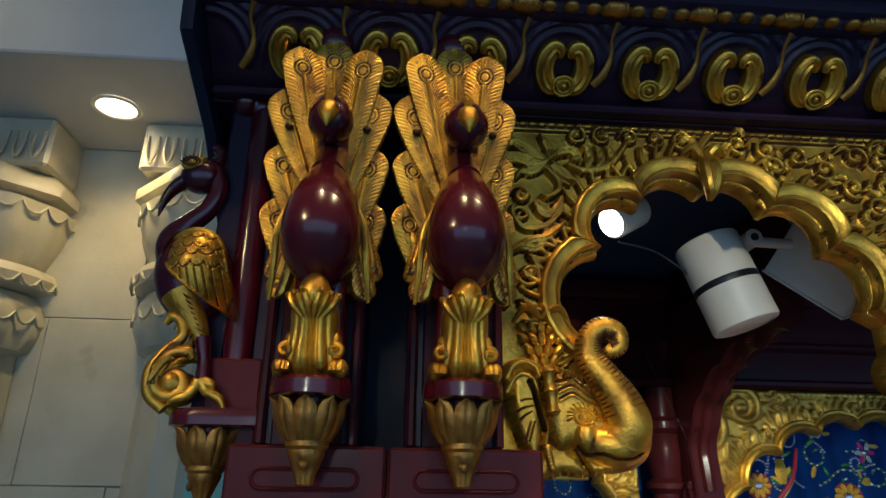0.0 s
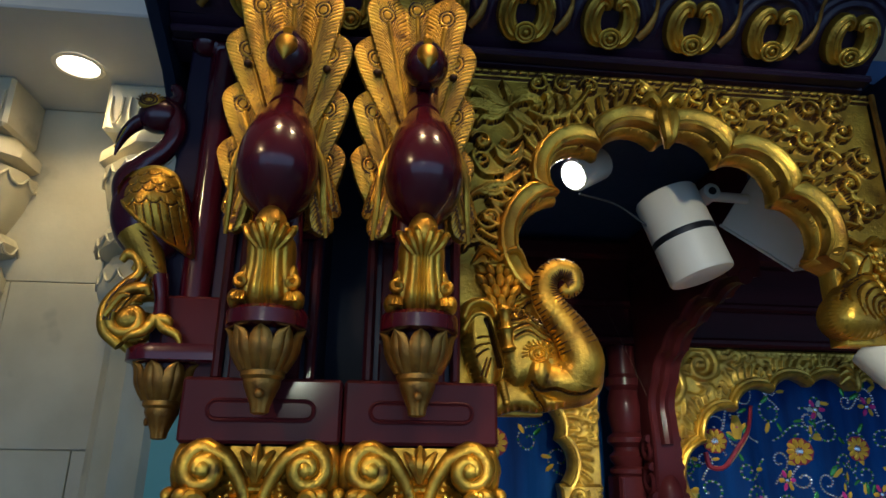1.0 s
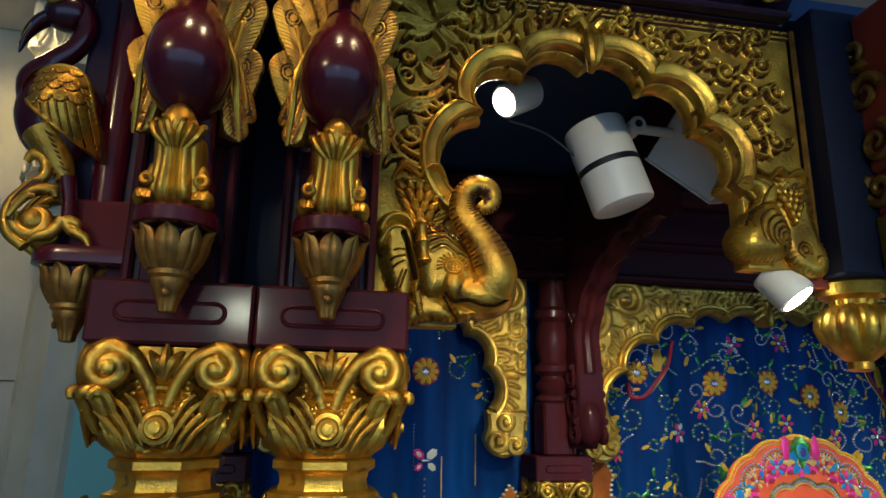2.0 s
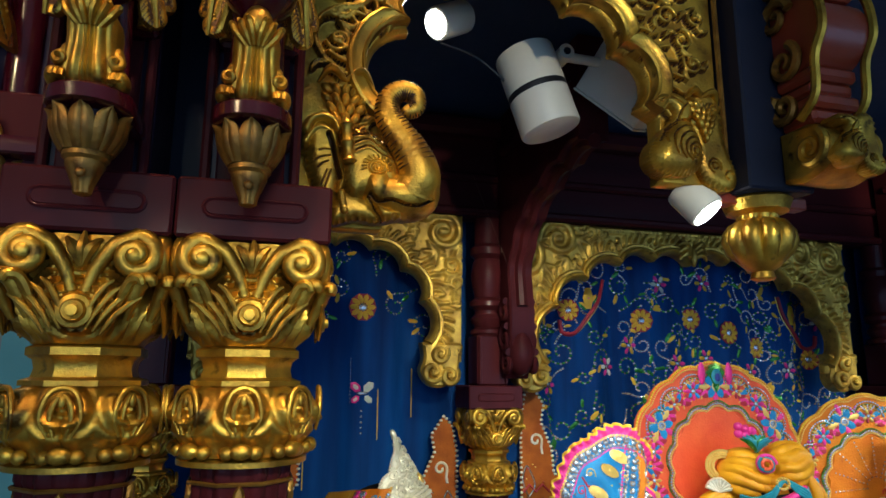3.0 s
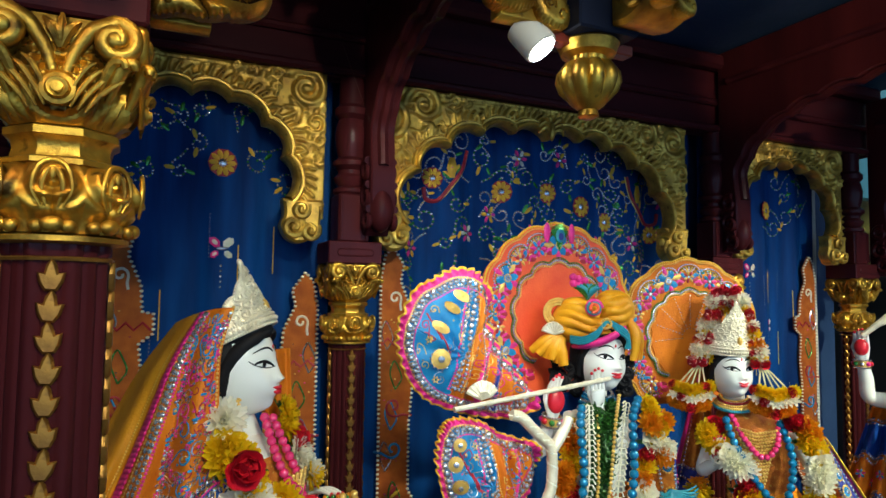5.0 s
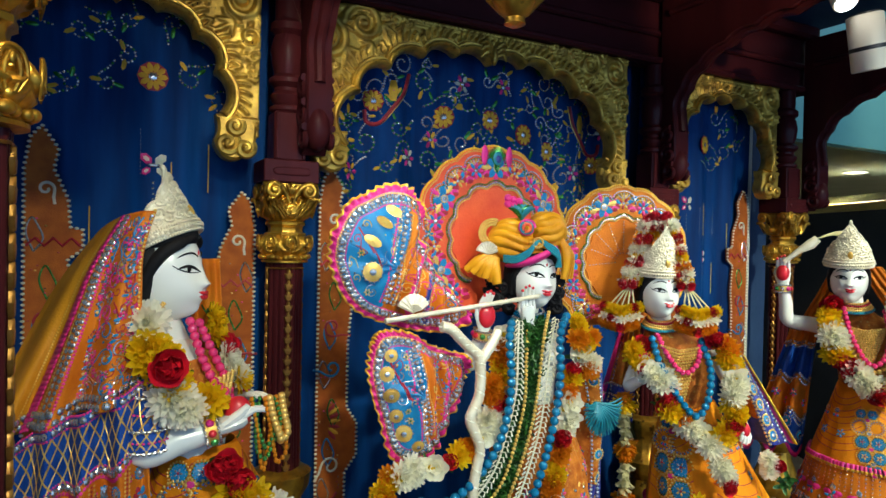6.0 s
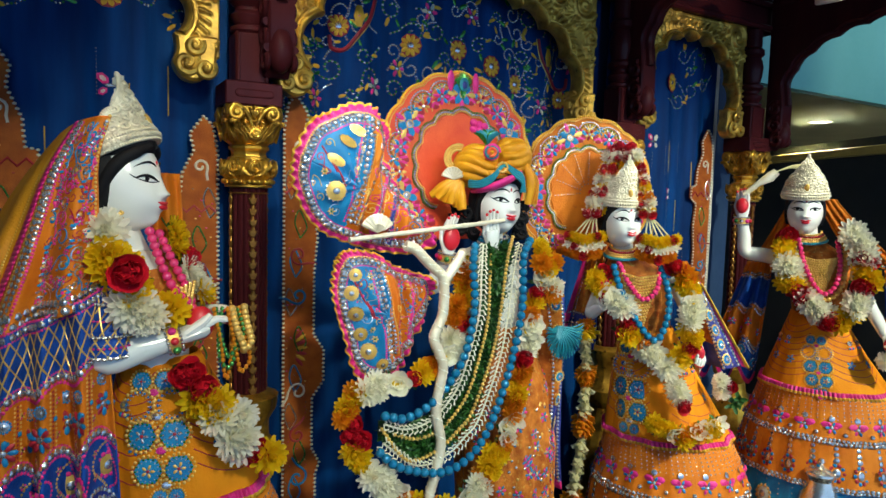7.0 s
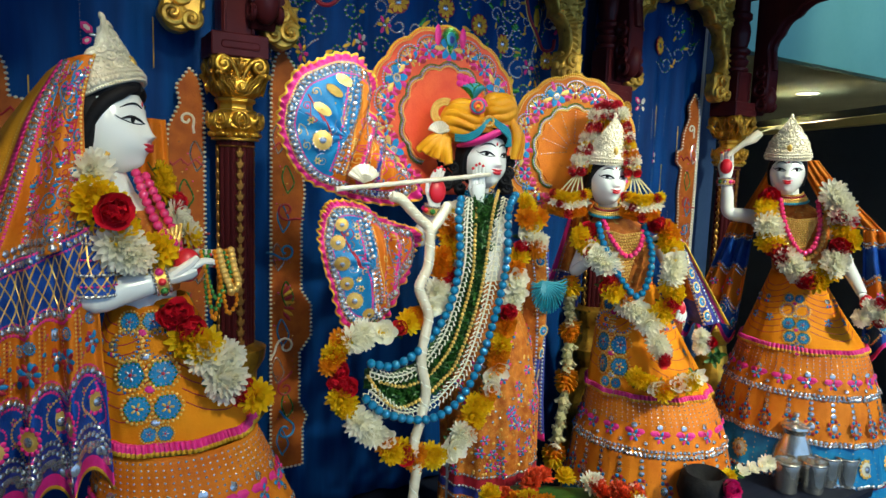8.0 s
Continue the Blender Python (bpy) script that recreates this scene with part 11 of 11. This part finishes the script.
for k in range(30):
    o = 0.004 * math.sin(k * 2.4)
    part("hair", geo(tube(smooth_path([(-0.092, -0.064, 1.684), (-0.055, -0.05 + o, 1.698 + o), (-0.015, -0.03 + 2 * o, 1.694 + 3 * o)], 3), 0.0014, 4)), BUD_CREAM, whisk)
wristlet(F4, (-0.172, -0.052, 1.545), (0, 0, 1), 0.018, "red and silver bangle on the raised wrist")
ob = thing("fitted_bodice", "orange brocade bodice on the whisk bearer", "bodice", F4, group="bodices")
part("cloth", geo(loft([np.column_stack([x + w * np.cos(np.arange(28) * math.pi / 14), d * np.sin(np.arange(28) * math.pi / 14), np.full(28, z)]) for x, z, w, d in ((0.026, 1.27, 0.055, 0.055), (0.026, 1.37, 0.070, 0.064), (0.020, 1.43, 0.088, 0.060), (0.010, 1.462, 0.070, 0.050), (0.000, 1.492, 0.040, 0.036))])), RUST, ob)
C4 = (0.055, 0.0)
skirt(F4, "wide orange silk skirt with jewelled flounces and blue hem", [
    dict(rows=[(0.026, 1.30, 0.060), (0.040, 1.20, 0.106), (0.058, 1.095, 0.160)], mats=[SATIN], pleats=9, depth=0.02, style="plain", ruffle=0.018, sash=(0.49, 0.30, 1.0, 1.15)),
    dict(rows=[(0.058, 1.10, 0.158), (0.060, 1.03, 0.178), (0.060, 0.985, 0.194)], mats=[ORANGE], pleats=20, style="tassel", beads=[(0.90, 0.0050, S_SILVER), (0.98, 0.0058, S_SILVER)]),
    dict(rows=[(0.060, 0.988, 0.192), (0.066, 0.868, 0.222)], mats=[ORANGE], pleats=20, style="jewel", beads=[(0.03, 0.005, S_SILVER), (0.92, 0.0058, S_SILVER), (0.98, 0.005, S_SILVER)]),
    dict(rows=[(0.066, 0.872, 0.214), (0.070, 0.765, 0.238)], mats=[BRIGHT_BLUE], pleats=20, style="medal", beads=[(0.96, 0.006, S_SILVER)]),
    dict(rows=[(0.070, 0.77, 0.230), (0.074, FLOOR, 0.255)], mats=[CRIMSON, BRIGHT_BLUE, YELLOW_TRIM], slot=lambda u, v: int(v * 9) % 3, pleats=16, depth=0.04),
], C4)
garland("neck_garland", "garland of white flowers, marigolds and roses on the whisk bearer", [tuple(F4 @ Vector(p)) for p in ((-0.066, -0.060, 1.515), (-0.058, -0.080, 1.460), (-0.046, -0.092, 1.405), (-0.010, -0.10, 1.345), (0.040, -0.105, 1.305), (0.075, -0.108, 1.292), (0.112, -0.100, 1.340), (0.132, -0.090, 1.40), (0.130, -0.080, 1.455), (0.095, -0.06, 1.525))], "ryywwyrrwwwryywwryyrwwwyr", 0.024, 1.08, (-0.8, -0.6, 0.1), "garlands of the deities", 0.007)
bead_string("bead_necklace", "long string of pink beads on the whisk bearer", [tuple(F4 @ Vector(p)) for p in ((-0.028, -0.060, 1.500), (-0.010, -0.085, 1.435), (0.018, -0.095, 1.380), (0.042, -0.098, 1.362), (0.064, -0.092, 1.385), (0.072, -0.08, 1.44), (0.062, -0.058, 1.505))], PINK_BEAD_MESH, 0.0128)
bead_string("bead_necklace", "string of gold beads on the whisk bearer", [tuple(F4 @ Vector(p)) for p in ((-0.038, -0.055, 1.500), (-0.022, -0.082, 1.430), (0.010, -0.09, 1.365), (0.045, -0.093, 1.345), (0.076, -0.088, 1.375), (0.086, -0.075, 1.44), (0.074, -0.05, 1.505))], ORANGE_BEAD_MESH, 0.0118)
pectoral(F4, (0.020, -0.070, 1.455), 0.046, 0.105, "gold grain chest ornament on the whisk bearer")
collar(F4, (-0.006, -0.014, 1.512), 0.032, "gold and green plate collar")
for s, x0, x1, what in ((-1, -0.056, -0.150, "orange veil falling from the crown to the raised arm"), (1, 0.056, 0.240, "orange veil falling from the crown over the shoulder")):
    v4 = thing("draped_veil", what, "veil", F4)
    fs = Surf(lambda u, v, x0=x0, x1=x1, s=s: (x0 + (x1 - x0) * v ** 1.1 - s * 0.150 * u * (0.30 + 0.6 * v), 0.015 + 0.007 * math.sin(u * 22) * (0.3 + v) + 0.02 * v, 1.612 - 0.20 * v + 0.035 * u * v), (0, -1, 0))
    cloth("cloth", fs, 40, 40, [ORANGE], None, v4)
    gg = Geo()
    bead_row(gg, fs, [(u, 0.96) for u in np.linspace(0, 1, 12)], 0.010, 0.0045, S_SILVER)
    part("bead_hem", gg, JEWELS, v4, "silver bead hem", kind="stuff")
    low = Surf(lambda u, v, x1=x1, s=s: (x1 + s * ((0.065 + 0.085 * v) * u + 0.030 * v) - s * 0.06, 0.02 + 0.022 * math.sin(u * 15 + 0.5) * (0.4 + v), 1.425 - 0.34 * v - 0.03 * math.sin(u * 15) * v), (0, -1, 0))
    fall = thing("veil_fall", "pleated blue and rust fall of the veil with silver bands", "veil", F4)
    cloth("pleated_cloth", low, 90, 50, [ROYAL_BLUE, ORANGE, MAGENTA, SILVER], lambda u, v: 0 if 0.12 < v < 0.38 or 0.72 < v < 0.95 else 2 if v > 0.95 else 1, fall)
    gg = Geo()
    for v in (0.10, 0.13, 0.38, 0.42, 0.70, 0.74, 0.88):
        bead_row(gg, low, [(u, v) for u in np.linspace(0, 1, 50)], 0.0102, 0.0048, S_SILVER)
    for u in np.arange(0.1, 1, 0.2):
        medallion(gg, frame_at(*low.at(u, 0.82), 0.003), 0.017, S_BLUE, S_SILVER, S_SILVER)
        blossom(gg, frame_at(*low.at(u, 0.56), 0.003), 0.013, 6, S_BLUE, S_SILVER, S_PINK)
    part("beadwork", gg, JEWELS, fall, "silver stones and brooches", kind="stuff")
posy = thing("wrist_posy", "small posy of a rose and white petals at the wrist", "flower", F4)
for k, (c, dx, dz) in enumerate((("w", 0, 0), ("w", 0.024, -0.02), ("r", 0.012, 0.01), ("r", 0.02, -0.035), ("w", -0.02, -0.03), ("l", 0.03, 0.0))):
    flower(c, (0.205 + dx, -0.11, 1.235 + dz), (0.1, -1, 0.2), 0.8, posy)
posy = thing("wrist_posy", "posy of a red rose, jasmine and leaves at the consort's hand", "flower", F3)
for k, (c, dx, dz) in enumerate((("r", 0, 0), ("w", -0.022, 0.012), ("l", 0.02, -0.03), ("l", 0.01, -0.045), ("w", -0.02, -0.012))):
    flower(c, (0.262 + dx, -0.06, 1.142 + dz), (-0.2, -1, 0.2), 0.75, posy)

# ---- offerings before the deities ----
table = thing("offering_table", "low dark table covered with a green cloth", "table", pose(1.45, 1.02, 0))
part("top", geo(box(-0.75, 1.0, -0.10, 0.14, 0.735, 0.765, 0.006)), WOOD_DARK, table)
for x in (-0.70, 0.95):
    for y in (-0.07, 0.11):
        part("leg", geo(box(x - 0.02, x + 0.02, y - 0.02, y + 0.02, 0.60, 0.735, 0.003)), WOOD_DARK, table)


def vessel(name, label, at, prof, group="silver vessels"):
    ob = thing(name, label, "vessel", at, group=group)
    part("body", geo(lathe(prof, 40)), POLISHED_SILVER, ob)
    return ob


jug = vessel("silver_jug", "polished silver jug with a domed lid", pose(1.865, 1.06, 0.765), [(0.030, 0), (0.040, 0.004), (0.052, 0.03), (0.055, 0.05), (0.046, 0.085), (0.034, 0.115), (0.030, 0.125), (0.038, 0.140), (0.036, 0.141), (0.028, 0.127)])
part("lid", geo(lathe([(0.037, 0.141), (0.036, 0.147), (0.022, 0.156), (0.010, 0.160), (0.006, 0.166), (0.009, 0.172), (0.006, 0.180), (0.001, 0.182)], 32)), POLISHED_SILVER, jug)
for x, y in ((1.775, 1.02), (1.835, 0.985), (1.905, 0.99), (1.965, 1.03), (1.945, 0.965)):
    cup = vessel("silver_cup", "small polished silver cup", pose(x, y, 0.765), [(0.022, 0), (0.026, 0.003), (0.028, 0.06), (0.0315, 0.078), (0.0305, 0.080), (0.026, 0.06), (0.022, 0.01), (0.001, 0.008)], "silver cups")
    part("rim", geo(lathe([(0.0312, 0.076), (0.0330, 0.079), (0.0312, 0.082)], 32, caps=False)), POLISHED_SILVER, cup)
heap = thing("flower_offering", "heap of coral, yellow and white flowers on a green cloth", "flowers", pose(1.09, 1.08, 0.765))
part("green_cloth", geo(lathe([(0.21, 0.0), (0.22, 0.006), (0.20, 0.05), (0.14, 0.07), (0.01, 0.075)], 36, lambda a, r, z: r * (1 + 0.05 * math.sin(5 * a)))), GREEN_LEAF, heap)
rng = random.Random(51)
for k in range(46):
    a, q = rng.uniform(0, 6.28), math.sqrt(rng.random()) * 0.19
    flower("ccyocwycfo"[k % 10], (q * math.cos(a), q * math.sin(a), 0.085 + 0.03 * (1 - q / 0.19) + rng.uniform(-0.01, 0.01)), (0.4 * math.cos(a) - 0.2, 0.4 * math.sin(a) - 0.6, 1), rng.uniform(0.7, 1.0), heap)
bowl = thing("black_bowl", "glossy black bowl with a magenta flower and small beads", "bowl", pose(1.50, 1.06, 0.765))
part("body", geo(lathe([(0.03, 0), (0.05, 0.01), (0.062, 0.05), (0.055, 0.085), (0.045, 0.095), (0.040, 0.09), (0.01, 0.04)], 36)), HAIR_BLACK, bowl)
flower("p", (0.01, -0.055, 0.075), (-0.2, -1, 0.5), 1.2, bowl)
for c, dx in (("y", 0.05), ("f", 0.09), ("l", 0.07), ("f", 0.13), ("f", 0.17), ("w", 0.20)):
    flower(c, (dx, -0.03, 0.085), (-0.2, -0.8, 0.8), 0.7, bowl)

# thin threads strung before the curtain
for a, b in (((0.50, 1.60, 2.30), (0.64, 1.58, 1.93)), ((0.72, 1.62, 1.70), (0.67, 1.33, 1.50))):
    single("thread", geo(tube([a, b], 0.0004, 5)), GOLD_STAIN_SHADE, "thin pale thread strung in the shrine", "thread")

# ---- put each thing's origin at its own foot ----
bpy.context.view_layer.update()
for ob in list(scene.objects):
    if ob.parent or ob.type not in ("EMPTY", "MESH") or ob.matrix_basis.translation.length > 1e-6:
        continue
    pts = []
    for o in (ob, *ob.children_recursive):
        if o.type == "MESH":
            pts += [o.matrix_world @ Vector(c) for c in o.bound_box]
    if not pts or (ob.type == "MESH" and ob.data.users > 1):
        continue
    lo = [min(p[i] for p in pts) for i in range(3)]
    hi = [max(p[i] for p in pts) for i in range(3)]
    foot = Vector(((lo[0] + hi[0]) / 2, (lo[1] + hi[1]) / 2, lo[2]))
    if ob.type == "MESH":
        ob.data.transform(Matrix.Translation(-foot))
    for child in ob.children:
        child.location = child.location - foot
    ob.location = foot
